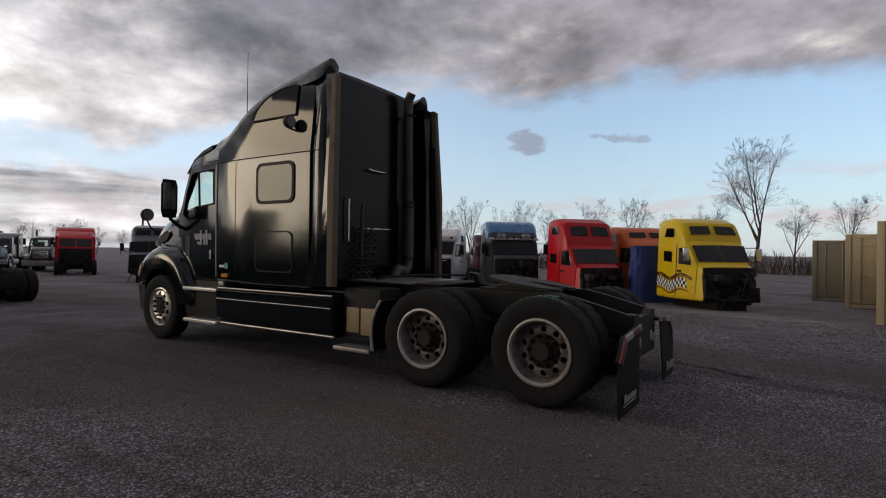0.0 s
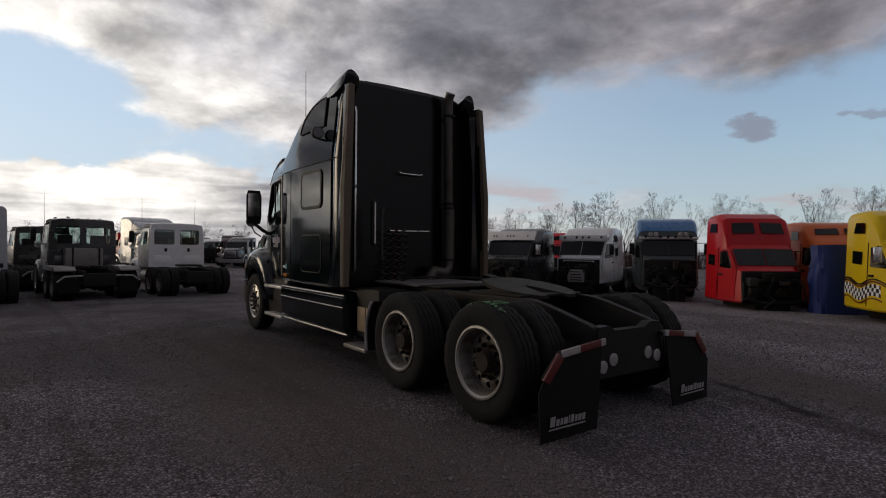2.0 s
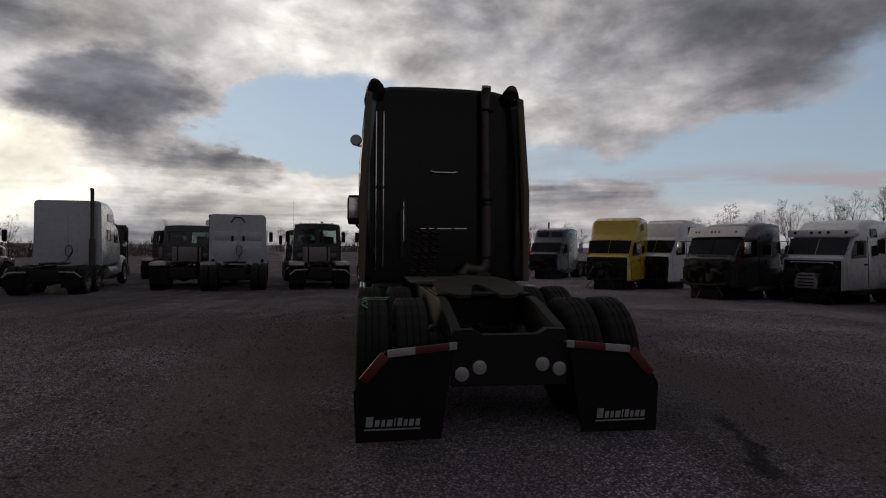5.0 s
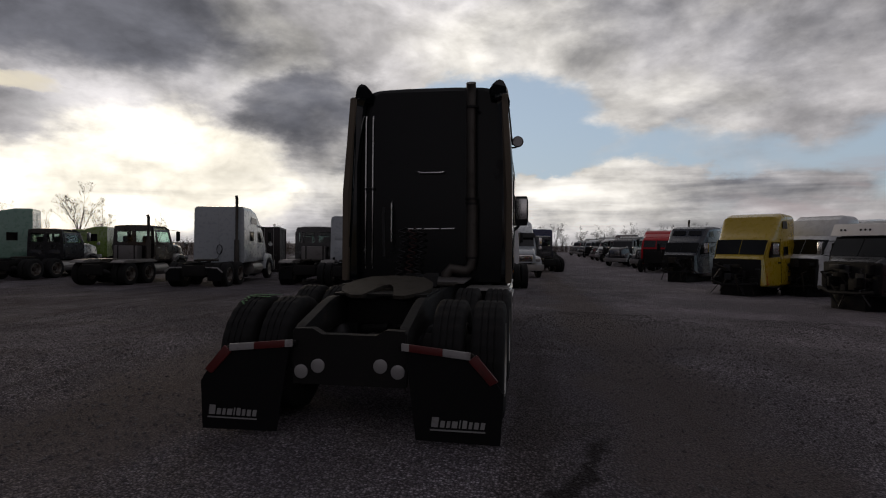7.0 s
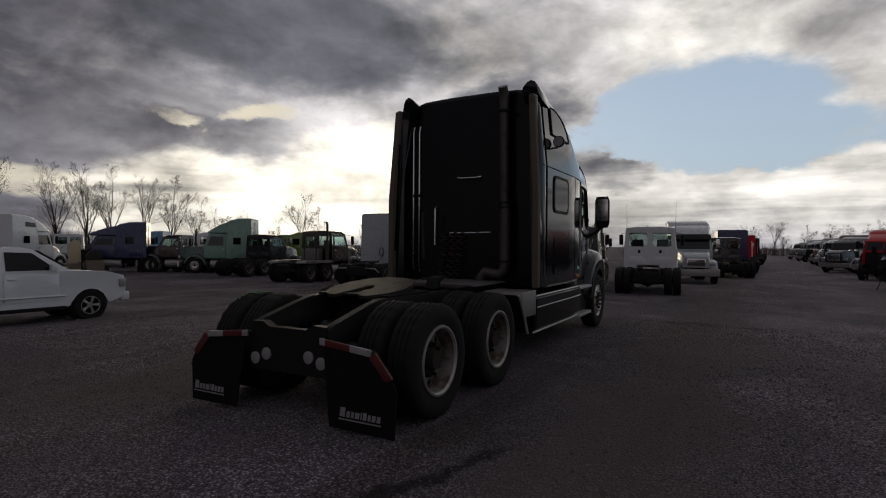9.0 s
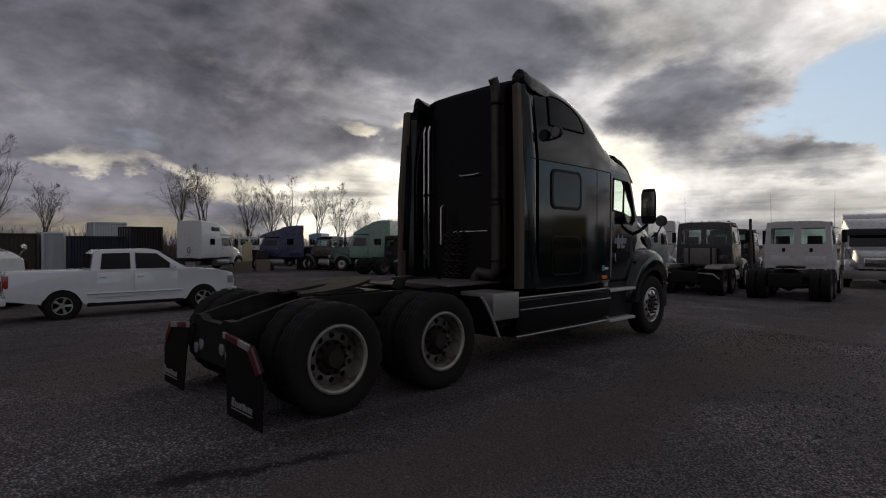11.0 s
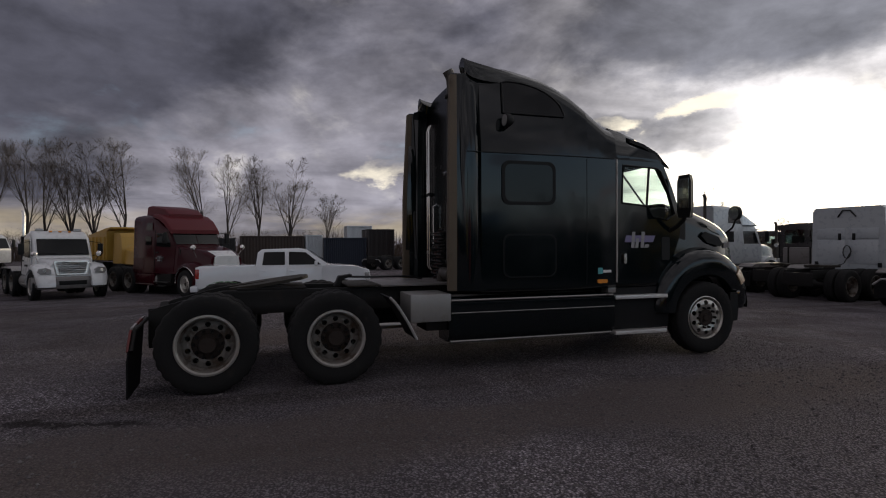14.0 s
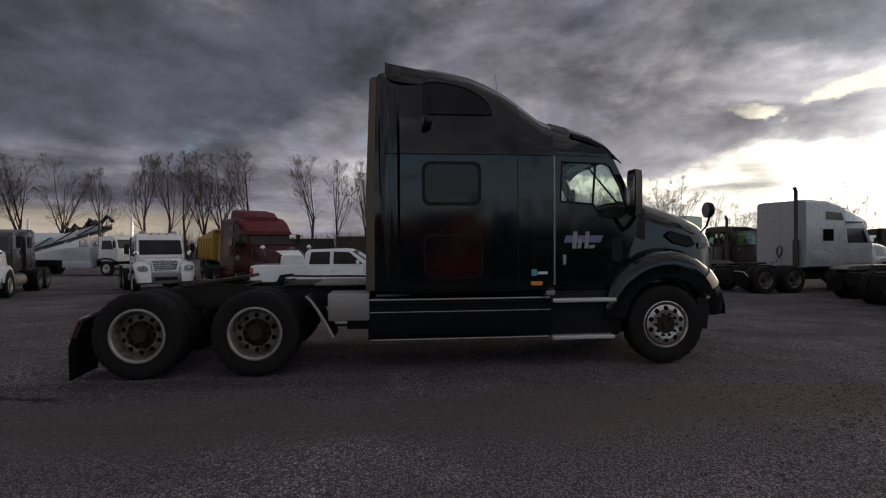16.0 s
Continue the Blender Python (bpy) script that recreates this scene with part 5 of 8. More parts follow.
        if rear_doors:
            for s in (-1, 1):
                for z0, z1 in ((1.15, 1.95), (2.0, sr - 0.75)):
                    part("rear_panel", prism(bmesh.new(), [(s * 0.06, z0), (s * 0.95, z0), (s * 0.95, z1), (s * 0.06, z1)], "y", -0.022, 0.01, 0.01), SP, sl)
                part("vent_slot", cube(s * 0.22 - 0.05, s * 0.22 + 0.05, -0.035, -0.02, sr - 1.15, sr - 0.92, 0.006), M["hero_flat"], sl)
                part("tail_light", cube(s * 0.98 - 0.06, s * 0.98 + 0.06, -0.03, 0.0, 1.05, 1.20, 0.01), M["hero_flat"], sl)
            part("roof_bracket", pipe([(-0.28, -0.02, sr - 0.36), (-0.12, -0.05, sr - 0.14), (0.12, -0.05, sr - 0.14), (0.28, -0.02, sr - 0.36)], 0.025, 6), M["iron"], sl)
        else:
            part("rear_rib", cube(-0.012, 0.012, -0.014, 0.01, 1.0, sr - 0.2, 0.004), SP, sl)
        hose = part("coiled_hose", pipe([(0.05 + 0.12 * math.cos(k * 0.5), -0.08 - 0.002 * k, 1.55 + 0.22 * math.sin(k * 0.5)) for k in range(26)] + [(0.0, -0.2, 1.15), (-0.2, -0.3, 1.08)], 0.014, 5), M["hose"], T)
    else:
        if rear_windows:
            for s in (-1, 1):
                bm = bmesh.new()
                bm.faces.new([bm.verts.new((s * u, y_cab + 0.02, v)) for u, v in rounded(0.10, 0.84, 1.88, roof - 0.25, 0.07)])
                part("rear_window", bm, M["cab_glass"], cab, smooth=0)
                part("vent_slot", cube(s * 0.42 - 0.05, s * 0.42 + 0.05, y_cab - 0.02, y_cab, 1.60, 1.74, 0.004), M["hero_flat"], cab)
                part("rear_panel", prism(bmesh.new(), [(s * 0.10, 1.12), (s * 0.85, 1.12), (s * 0.85, 1.45), (s * 0.25, 1.45)], "y", y_cab - 0.016, y_cab + 0.01, 0.006), P, cab)
        if tank_behind:
            part("hydraulic_tank", cube(-0.62, 0.52, y_cab - 0.55, y_cab - 0.12, 1.02, 1.72, 0.05), M["tank_grey"], T, "grimy steel tank behind the cab")
            for s in (-1, 1):
                part("tank_strap", cube(s * 0.4 - 0.03, s * 0.4 + 0.03, y_cab - 0.56, y_cab - 0.11, 1.0, 1.735, 0.004), M["iron"], T)
                part("wheel_cover", prism(bmesh.new(), [(rear + 0.2, 1.02), (rear + 0.45, 1.12), (rear + 2.4, 1.12), (rear + 2.65, 1.02), (rear + 2.65, 0.98), (rear + 0.2, 0.98)], "x", s * 0.62, s * 1.2, 0.005), M["tank_grey"], T)
    if trim:
        for s in (-1, 1):
            part("stripe", prism(bmesh.new(), [(0.05, 1.62), (y_front - 0.1, 1.60), (y_front - 0.1, 1.68), (0.05, 1.76)], "x", s * (w - 0.005), s * (w + 0.012)), paint(*trim), T)
    # hood or bare engine
    if hood:
        HP = paint(*hood_color) if hood_color else P
        yf = y_front + hood_len
        bm = bmesh.new()
        loft(bm, [section(y_front - 0.12, 0.95, sill + 0.04, 0.92, 0.14, 0.86, 5), section(y_front + hood_len * 0.5, 0.95, (sill + 0.04 + hood_top) / 2 + 0.03, 0.86, 0.16, 0.76, 5),
                  section(yf - 0.12, 0.92, hood_top - 0.05, 0.74, 0.16, 0.64, 5), section(yf, 0.90, hood_top - 0.16, 0.66, 0.14, 0.58, 5)])
        h = part("hood", bm, HP, T)
        gm = {"chrome": M["chrome"], "body": HP, "black": M["hero_flat"]}[grille]
        gr = part("grille", cube(-0.46, 0.46, yf - 0.02, yf + 0.035, 0.98, hood_top - 0.22, 0.02), gm, h)
        for k in range(9):
            z = 1.03 + k * (hood_top - 1.32) / 8
            part("grille_bar", cube(-0.40, 0.40, yf + 0.03, yf + 0.05, z - 0.012, z + 0.012, 0.004), M["chrome"] if grille != "chrome" else M["iron"], gr)
        for s in (-1, 1):
            bm = bmesh.new()
            rings = []
            for k in range(11):
                an = radians(190 - k * 18)
                def pt(x, r, an=an):
                    return (s * x, axle + r * math.cos(an), max(0.55, 0.52 + r * math.sin(an)))
                rings.append([pt(0.60, 0.80), pt(0.95, 0.80), pt(1.10, 0.74), pt(1.12, 0.60), pt(0.60, 0.58)])
            loft(bm, rings)
            part("front_fender", bm, HP, T)
            bm = cube(s * 0.80 - 0.15, s * 0.80 + 0.15, yf - 0.16, yf + 0.0, 0.98, 1.18, 0.05)
            part("headlight", bm, M["lamp_clear"], T)
            fm = part("fender_mirror", pipe([(s * 0.85, yf - 0.5, 1.35), (s * 1.0, yf - 0.4, 1.72)], 0.012, 6), M["iron"], T)
            part("mirror_head", pipe([(s * 1.0, yf - 0.42, 1.80), (s * 1.0, yf - 0.38, 1.80), (s * 1.0, yf - 0.33, 1.80)], [0.10, 0.10, 0.05], 12), M["chrome"], fm)
        bm = bmesh.new()
        loft(bm, [[(x, yf + 0.16 - 0.22 * (abs(x) / 1.15) ** 2 + d, z) for d, z in ((-0.12, 0.45), (0, 0.45), (0.03, 0.62), (0, 0.82), (-0.12, 0.82))] for x in np.linspace(-1.15, 1.15, 9)])
        part("bumper", bm, M[bumper] if bumper in M else HP, T)
    elif not cab_only:
        part("engine", cube(-0.38, 0.38, y_front - 0.1, y_front + 0.85, 0.75, 1.55, 0.06), M["iron"], T)
        part("radiator", cube(-0.55, 0.55, y_front + 0.85, y_front + 0.93, 0.70, 1.60, 0.02), M["iron"], T)
    if wrecked:
        # an open engine bay: dark firewall, inner frame, hanging hoses
        part("firewall", cube(-0.90, 0.90, y_front - 0.03, y_front + 0.02, 0.85, 1.74, 0.02), M["iron"], T)
        for k in range(14):
            x = rnd.uniform(-0.8, 0.8)
            z = rnd.uniform(0.75, 1.6)
            y = y_front + rnd.uniform(0.02, 0.35)
            if k % 2:
                part("loose_hose", pipe([(x, y_front, z), (x + rnd.uniform(-0.2, 0.2), y + 0.1, z - 0.1), (x + rnd.uniform(-0.3, 0.3), y, max(0.35, z - rnd.uniform(0.2, 0.7)))], rnd.uniform(0.012, 0.03), 6), M["hose" if k % 4 else "grease"], T)
            else:
                sx, sz = rnd.uniform(0.06, 0.2), rnd.uniform(0.05, 0.18)
                part("engine_part", cube(x - sx, x + sx, y_front, y, z - sz, z + sz, 0.02), M["grease" if k % 4 else "iron"], T)
        part("front_beam", cube(-0.85, 0.85, y_front + 0.25, y_front + 0.36, max(0.42, low), max(0.62, low + 0.12), 0.02), M["iron"], T)
        for s in (-1, 1):
            part("cab_post", pipe([(s * 0.7, y_front + 0.02, 0.98), (s * 0.72, y_front + 0.30, 0.60), (s * 0.70, y_front + 0.30, low)], 0.05, 8), M["iron"], T)
            part("cab_support", cube(s * 0.6 - 0.12, s * 0.6 + 0.12, 0.1, 0.6, low, 0.98, 0.02), M["iron"], T)
        part("sub_frame", cube(-0.55, 0.55, 0.0, y_front, max(0.62, low), 0.97, 0.03), M["iron"], T)
    if visor:
        bm = bmesh.new()
        z = roof - 0.16
        prism(bm, [(y_front - 0.34, z + 0.10), (y_front - 0.06, z - 0.14), (y_front - 0.06, z - 0.11), (y_front - 0.30, z + 0.16)], "x", -0.98, 0.98, 0.006)
        part("sun_visor", bm, M.get(visor) or P, T)
    if lamps:
        for x in (-0.7, -0.3, 0.0, 0.3, 0.7):
            part("roof_lamp", cube(x - 0.05, x + 0.05, y_front - 0.62, y_front - 0.5, roof - 0.02, roof + 0.07, 0.015), M["amber"] if abs(x) < 0.5 else M["lamp_clear"], T)
    for s in ((-1, 1) if two_stacks else ((1,) if stack else ())):
        yy = (0.0 if sleeper else y_cab) - 0.2
        top = (sleeper_roof or roof) + 0.45
        st = part("exhaust", pipe([(s * 0.86, yy, 1.0), (s * 0.86, yy, 2.0)], 0.11, 12), M["stack"], T)
        part("pipe", pipe([(s * 0.86, yy, 2.0), (s * 0.86, yy, top - 0.12), (s * 0.86, yy - 0.08, top)], 0.065, 10), M["stack" if not two_stacks else "chrome"], st)
    for k in range(antenna):
        s = 1 if k else -1
        part("whip_antenna", pipe([(s * 1.0, y_front - 0.4, roof - 0.3), (s * 1.02, y_front - 0.45, roof + 1.1)], [0.008, 0.004], 5), M["iron"], T)
    return T


WHITE, OFFWHITE = ("white_paint", (0.62, 0.63, 0.63)), ("grey_white_paint", (0.35, 0.38, 0.40))
BLACK, RED = ("black_paint", (0.012, 0.012, 0.014)), ("red_paint", (0.52, 0.010, 0.018))
YELLOW, BLUE = ("yellow_paint", (0.76, 0.53, 0.008)), ("blue_paint", (0.03, 0.12, 0.30))
M["maroon_paint"] = surface("maroon_paint", (0.036, 0.0035, 0.007), 0.22, 0, 0.2, 2.0, 0.02, spec=0.2, fine=12.0)
M["faded_red_paint"] = surface("faded_red_paint", (0.085, 0.008, 0.012), 0.4, 0, 0.2, 2.0, 0.02, spec=0.2, fine=12.0)
MAROON, GREEN = ("maroon_paint", (0.036, 0.0035, 0.007)), ("pale_green_paint", (0.14, 0.26, 0.20))
ORANGE, NAVY = ("orange_paint", (0.60, 0.13, 0.03)), ("navy_paint", (0.014, 0.022, 0.075))


def at(x, y, yaw, dz=0.0):
    """A pose on the yard's ground, which falls gently away from the middle."""
    return pose(x, y, fall(x, y) + dz, 0, 0, yaw)


def front_at(x, y, yaw, length, dz=0.0):
    """As at(), given the middle of the vehicle's front."""
    a = radians(yaw)
    return at(x + length * math.sin(a), y - length * math.cos(a), yaw, dz)


# the row that shows its backs, north-west of the dark tractor
ROW = "trucks parked in a row with their backs to the yard"
semi("day_cab_tractor", "white day cab tractor with two rear windows", WHITE, at(0.1, 20.2, 6), rear_windows=True, roof=2.72, antenna=2, group=ROW, seed=3)
semi("sleeper_truck", "grey-white high-roof sleeper truck facing the yard", OFFWHITE, front_at(1.4, 27.5, 192, 4.7), sleeper=1.6, sleeper_roof=3.55, fairing=1.2, roof=2.7, group=ROW, seed=5, visor="hero_flat", hood_top=1.6)
semi("day_cab_tractor", "black day cab tractor with a grimy tank behind the cab", BLACK, at(-3.05, 19.9, 7), rear_windows=True, tank_behind=True, roof=2.76, lamps=True, antenna=1, group=ROW, seed=4)
semi("sleeper_truck", "grey-white sleeper truck with coiled hoses on its rear wall", OFFWHITE, at(-6.3, 19.4, 8), sleeper=1.75, sleeper_roof=3.10, roof=2.72, fairing=0.8, rear_doors=True, group=ROW, seed=6)
semi("day_cab_tractor", "dark day cab tractor with a tank and an upright exhaust", BLACK, at(-8.55, 20.4, 11), rear_windows=True, tank_behind=True, roof=2.66, stack=True, group=ROW, seed=7)
semi("sleeper_truck", "tall pale grey sleeper truck with a curved roof", OFFWHITE, at(-12.4, 18.35, 10), sleeper=1.9, sleeper_roof=3.52, roof=2.75, fairing=1.3, vents=True, stack=True, group=ROW, seed=8)
semi("day_cab_tractor", "dark brown day cab tractor with an upright exhaust", ("dark_brown_paint", (0.022, 0.017, 0.016)), at(-16.9, 18.6, 4), rear_windows=True, tank_behind=True, roof=2.7, stack=True, group=ROW, seed=9)
semi("day_cab_tractor", "black tractor with a bare frame behind the row", BLACK, at(-4.2, 26.5, 10), rear_windows=True, roof=2.72, group=ROW, seed=10, stack=True)
semi("sleeper_truck", "white flat-roof sleeper truck parked behind the row", WHITE, at(-8.6, 27.5, 12), sleeper=1.5, sleeper_roof=3.3, roof=2.75, fairing=0.9, group=ROW, seed=11)

semi("day_cab_tractor", "dark tractor with a bare frame in the second row", BLACK, at(-15.6, 26.0, 8), rear_windows=True, roof=2.6, stack=True, group=ROW, seed=12)
semi("day_cab_tractor", "dark brown tractor with a tank in the second row", ("dark_brown_paint", (0.022, 0.017, 0.016)), at(-12.0, 29.0, 10), rear_windows=True, tank_behind=True, roof=2.7, group=ROW, seed=13)
semi("day_cab_tractor", "black tractor at the west end of the row", BLACK, at(-24.0, 21.0, 4), rear_windows=True, roof=2.6, group=ROW, seed=15)

# salvaged cabs in the slanting row on the east side
EAST = "stripped trucks in a slanting row"
E_YAW = 126


for hue in (RED, YELLOW, ORANGE, BLUE):
    M[hue[0]] = surface(hue[0], tuple(0.86 * v for v in hue[1]), 0.30, 0, 0.16, 2.0, 0.02, dirt=tuple(0.5 * v + 0.02 for v in hue[1]), dirt_amount=0.02, spec=0.25, fine=12.0)
paint("dark_teal_paint", (0.012, 0.020, 0.022), 0.015, 0.4, 0.0)


def aero_cab(name, label, color, cx, cy, yaw, *, L=3.2, zb=0.22, top=2.95, zs=(1.50, 2.12), cab=1.35, skylights=True, roof_color=None, on_wheels=False,
             lamps=False, visor=None, band=False, stripe=None, stack=False, dz=0.0, seed=1, group=EAST, bay="open", front_wheels=False):
    """A rounded sleeper cab without its hood; y is forward, the origin under the middle of its rear wall."""
    rnd = random.Random(seed)
    a = radians(yaw)
    T = thing(name, label, "truck cab" if not on_wheels else "semi truck", at(cx + L / 2 * math.sin(a), cy - L / 2 * math.cos(a), yaw, dz), group)
    P = paint(color[0], color[1])
    yc, z0, z1 = L - cab, zs[0], zs[1]
    prof = [(0.0, top - 0.12), (0.10, top - 0.03), (L * 0.33, top), (yc - 0.15, top - 0.05), (yc + 0.12, top - 0.16), (yc + 0.35, z1 + 0.55 * (top - z1 - 0.2)), (L - 0.70, z1 + 0.10), (L - 0.56, z1), (L - 0.20, z0), (L, z0 - 0.10)]
    wide = [(0.0, 1.08), (0.12, 1.13), (yc, 1.13), (yc + 0.4, 1.08), (L - 0.56, 1.02), (L - 0.2, 0.96), (L, 0.88)]

    def side_x(y, z, off=0.0):
        zt = curve(y, prof)
        return curve(y, wide) - 0.07 * max(0.0, (z - zb) / (zt - zb)) + off
    bm = bmesh.new()
    loft(bm, [section(y, zb, zt, curve(y, wide), min(0.24, (zt - zb) * 0.15), curve(y, wide) - 0.07, 5) for y, zt in prof])
    body = part("body", bm, P, T, smooth=32)
    if roof_color:
        bm = bmesh.new()
        loft(bm, [section(y, max(zt - 0.55, z1 + 0.05) + 0.004, zt + 0.015, curve(y, wide) - 0.035, 0.20, curve(y, wide) - 0.06, 5, 0.01) for y, zt in prof[:6]])
        part("roof_fairing", bm, paint(*roof_color), body)
    # windscreen in two panes
    nrm = (0, z1 - z0, 0.36)
    for q in (-1, 1):
        c = [(q * x, L - 0.20 - 0.36 * f, z0 + (z1 - z0) * f) for x, f in ((0.012, 0.08), (0.88, 0.08), (0.91, 0.92), (0.012, 0.95))]
        part("windscreen", quad_panel(bmesh.new(), c, nrm, 0.006, 0.010), M["dark_glass"], body, smooth=0)
        part("wiper", pipe([(q * 0.12, L - 0.23, z0 + 0.09), (q * 0.62, L - 0.40, z0 + 0.30)], 0.010, 4), M["iron"], body)
        if skylights:
            ya, yb2 = yc + 0.20, yc + 0.36
            za, zb3 = curve(ya, prof), curve(yb2, prof)
            c = [(q * x, y, z) for x, y, z in ((0.10, yb2, zb3), (0.80, yb2, zb3 - 0.02), (0.76, ya, za - 0.02), (0.10, ya, za))]
            part("skylight", quad_panel(bmesh.new(), c, (0, za - zb3, yb2 - ya), 0.03, 0.012), M["dark_glass"], body, smooth=0)

        def flat(loop, off=0.010, th=0.010):
            bm = bmesh.new()
            lo, hi = [bm.verts.new((q * side_x(y, z, off), y, z)) for y, z in loop], [bm.verts.new((q * side_x(y, z, off + th), y, z)) for y, z in loop]
            bm.faces.new(lo[::-1])
            bm.faces.new(hi)
            for i in range(len(loop)):
                bm.faces.new((lo[i], lo[(i + 1) % len(loop)], hi[(i + 1) % len(loop)], hi[i]))
            return bm
        door = part("cab_door", flat([(yc + 0.10, zb + 0.12), (L - 0.28, zb + 0.12), (L - 0.24, z0 - 0.02), (L - 0.58, z1 - 0.06), (yc + 0.10, z1 - 0.04)], 0.0, 0.016), P, T)
        part("door_window", flat([(yc + 0.18, z0 - 0.02), (L - 0.46, z0 - 0.06), (L - 0.48, z0 + 0.12), (L - 0.66, z1 - 0.13), (yc + 0.18, z1 - 0.12)], 0.016), M["dark_glass"], door, smooth=0)
        part("door_seam", pipe([(q * side_x(yc + 0.06, z, 0.004), yc + 0.06, z) for z in np.linspace(zb + 0.1, z1, 5)], 0.012, 4), M["hero_flat"], T)
        part("door_handle", flat([(yc + 0.16, z0 - 0.28), (yc + 0.30, z0 - 0.28), (yc + 0.30, z0 - 0.22), (yc + 0.16, z0 - 0.22)], 0.016, 0.03), M["hero_flat"], door)
        part("sleeper_window", flat([(yc - 0.62, z0 + 0.05), (yc - 0.18, z0 + 0.02), (yc - 0.18, z0 + 0.36), (yc - 0.62, z0 + 0.39)]), M["dark_glass"], body, smooth=0)
        if top - z1 > 0.55:
            part("upper_window", flat([(yc - 0.60, top - 0.60), (yc - 0.10, top - 0.62), (yc - 0.10, top - 0.34), (yc - 0.50, top - 0.32)]), M["dark_glass"], body, smooth=0)
        part("luggage_door", flat([(0.18, zb + 0.18), (0.95, zb + 0.18), (0.95, zb + 0.62), (0.18, zb + 0.62)], 0.0, 0.010), P, body)
        m1 = part("mirror_arm", pipe([(q * 1.0, L - 0.45, z0 + 0.02), (q * 1.24, L - 0.30, z0 + 0.08), (q * 1.27, L - 0.30, z0 + 0.5), (q * 1.0, L - 0.70, z0 + 0.5)], 0.015, 5), M["iron"], T)
        part("mirror_head", cube(q * 1.27 - 0.09, q * 1.27 + 0.09, L - 0.36, L - 0.26, z0 + 0.08, z0 + 0.48, 0.03), M["hero_flat"] if seed % 3 else M["chrome"], m1)
        if bay:
            part("inner_fender", prism(bmesh.new(), [(L - 0.12, zb), (L + 0.10, zb + 0.1), (L + 0.10, z0 - 0.5), (L - 0.12, z0 - 0.3)], "x", q * 0.70, q * 0.86, 0.01), M["iron"], T)
        if band:
            n = 24
            for i in range(n):
                y = 0.06 + i * (L - 0.40) / n
                h = (L - 0.40) / n
                for j in range(3):
                    za, zc = [zb + 0.32 + 0.10 * j + 0.08 * math.sin(k * 0.42 + 0.4) for k in (i, i + 1)]
                    part("checker_square", flat([(y, za), (y + h, zc), (y + h, zc + 0.10), (y, za + 0.10)], 0.018, 0.003), M["white_mark"] if (i + j) % 2 else M["hero_flat"], T, smooth=0)
            for dzz, mt in ((0.25, "red_reflector"), (0.68, "red_reflector"), (0.74, "hero_flat")):
                part("stripe", pipe([(q * side_x(y, 0.8, 0.016), y, zb + dzz + 0.08 * math.sin((y - 0.06) / (L - 0.4) * n * 0.42 + 0.4)) for y in np.linspace(0.06, L - 0.4, 20)], 0.022, 4), M[mt], T)
        if stripe:
            part("stripe", flat([(0.05, zb + 0.06), (L - 0.3, zb + 0.06), (L - 0.3, zb + 0.50), (0.05, zb + 0.42)], 0.018, 0.004), paint(*stripe), T, smooth=0)
    # open engine bay
    low = -dz + 0.01
    part("firewall", cube(-0.87, 0.87, L - 0.06, L + 0.03, zb - 0.01, z0 - 0.12, 0.03), M["iron"], T)
    if bay == "pale":
        bm = bmesh.new()
        hole = rounded(-0.68, 0.68, zb + 0.12, z0 - 0.22, 0.12)
        sheet_with_holes(bm, rounded(-0.93, 0.93, zb, z0 - 0.06, 0.06), [hole], 0.05, lambda u, v, t: Vector((u, L + 0.03 - 0.10 * (u / 0.93) ** 2 + t, v)))
        part("bay_frame", bm, P, T, "pale panel round the open engine bay")
        part("bay_seal", pipe([(u, L + 0.085 - 0.10 * (u / 0.93) ** 2, v) for u, v in hole + hole[:1]], 0.022, 6), M["hero_flat"], T)
        en = part("engine", prism(bmesh.new(), [(-0.34, zb + 0.05), (0.34, zb + 0.05), (0.36, zb + 0.30), (0.28, zb + 0.42), (0.26, z0 - 0.55), (-0.26, z0 - 0.55), (-0.28, zb + 0.42), (-0.36, zb + 0.30)], "y", L, L + 0.36, 0.02), M["alu"], T, "pale grey engine block")
        for k in range(4):
            part("engine_rib", cube(-0.24, 0.24, L + 0.355, L + 0.375, zb + 0.12 + 0.11 * k, zb + 0.16 + 0.11 * k, 0.006), M["iron"], en)
        part("header_panel", prism(bmesh.new(), [(L - 0.80, z1 + 0.25), (L - 0.52, z1 + 0.24), (L - 0.50, z1 - 0.01), (L - 0.58, z1 - 0.01), (L - 0.85, z1 + 0.05)], "x", -1.03, 1.03, 0.03), P, T, "white panel over the windscreen")
    for k in range(22 if bay else 0):
        x, z, y = rnd.uniform(-0.75, 0.75), rnd.uniform(zb, z0 - 0.25), L + rnd.uniform(0.05, 0.34)
        if k % 2:
            part("loose_hose", pipe([(x, L, z), (x + rnd.uniform(-0.2, 0.2), y + 0.1, z - 0.05), (x + rnd.uniform(-0.4, 0.4), y, max(low + 0.08, z - rnd.uniform(0.2, 0.8)))], rnd.uniform(0.012, 0.035), 5), M["hose" if k % 3 else "grease"], T)
        else:
            sx, sz = rnd.uniform(0.05, 0.18), rnd.uniform(0.05, 0.16)
            part("engine_part", cube(x - sx, x + sx, L, y, z - sz, z + sz, 0.02), (M["grease"], M["iron"], M["hose"], M["iron"])[k // 2 % 4], T)
    if bay:
        part("front_beam", pipe([(-0.85, L + 0.22, zb + 0.12), (-0.4, L + 0.30, zb + 0.06), (0.4, L + 0.30, zb + 0.04), (0.85, L + 0.20, zb + 0.16)], 0.05, 6), M["iron"], T)
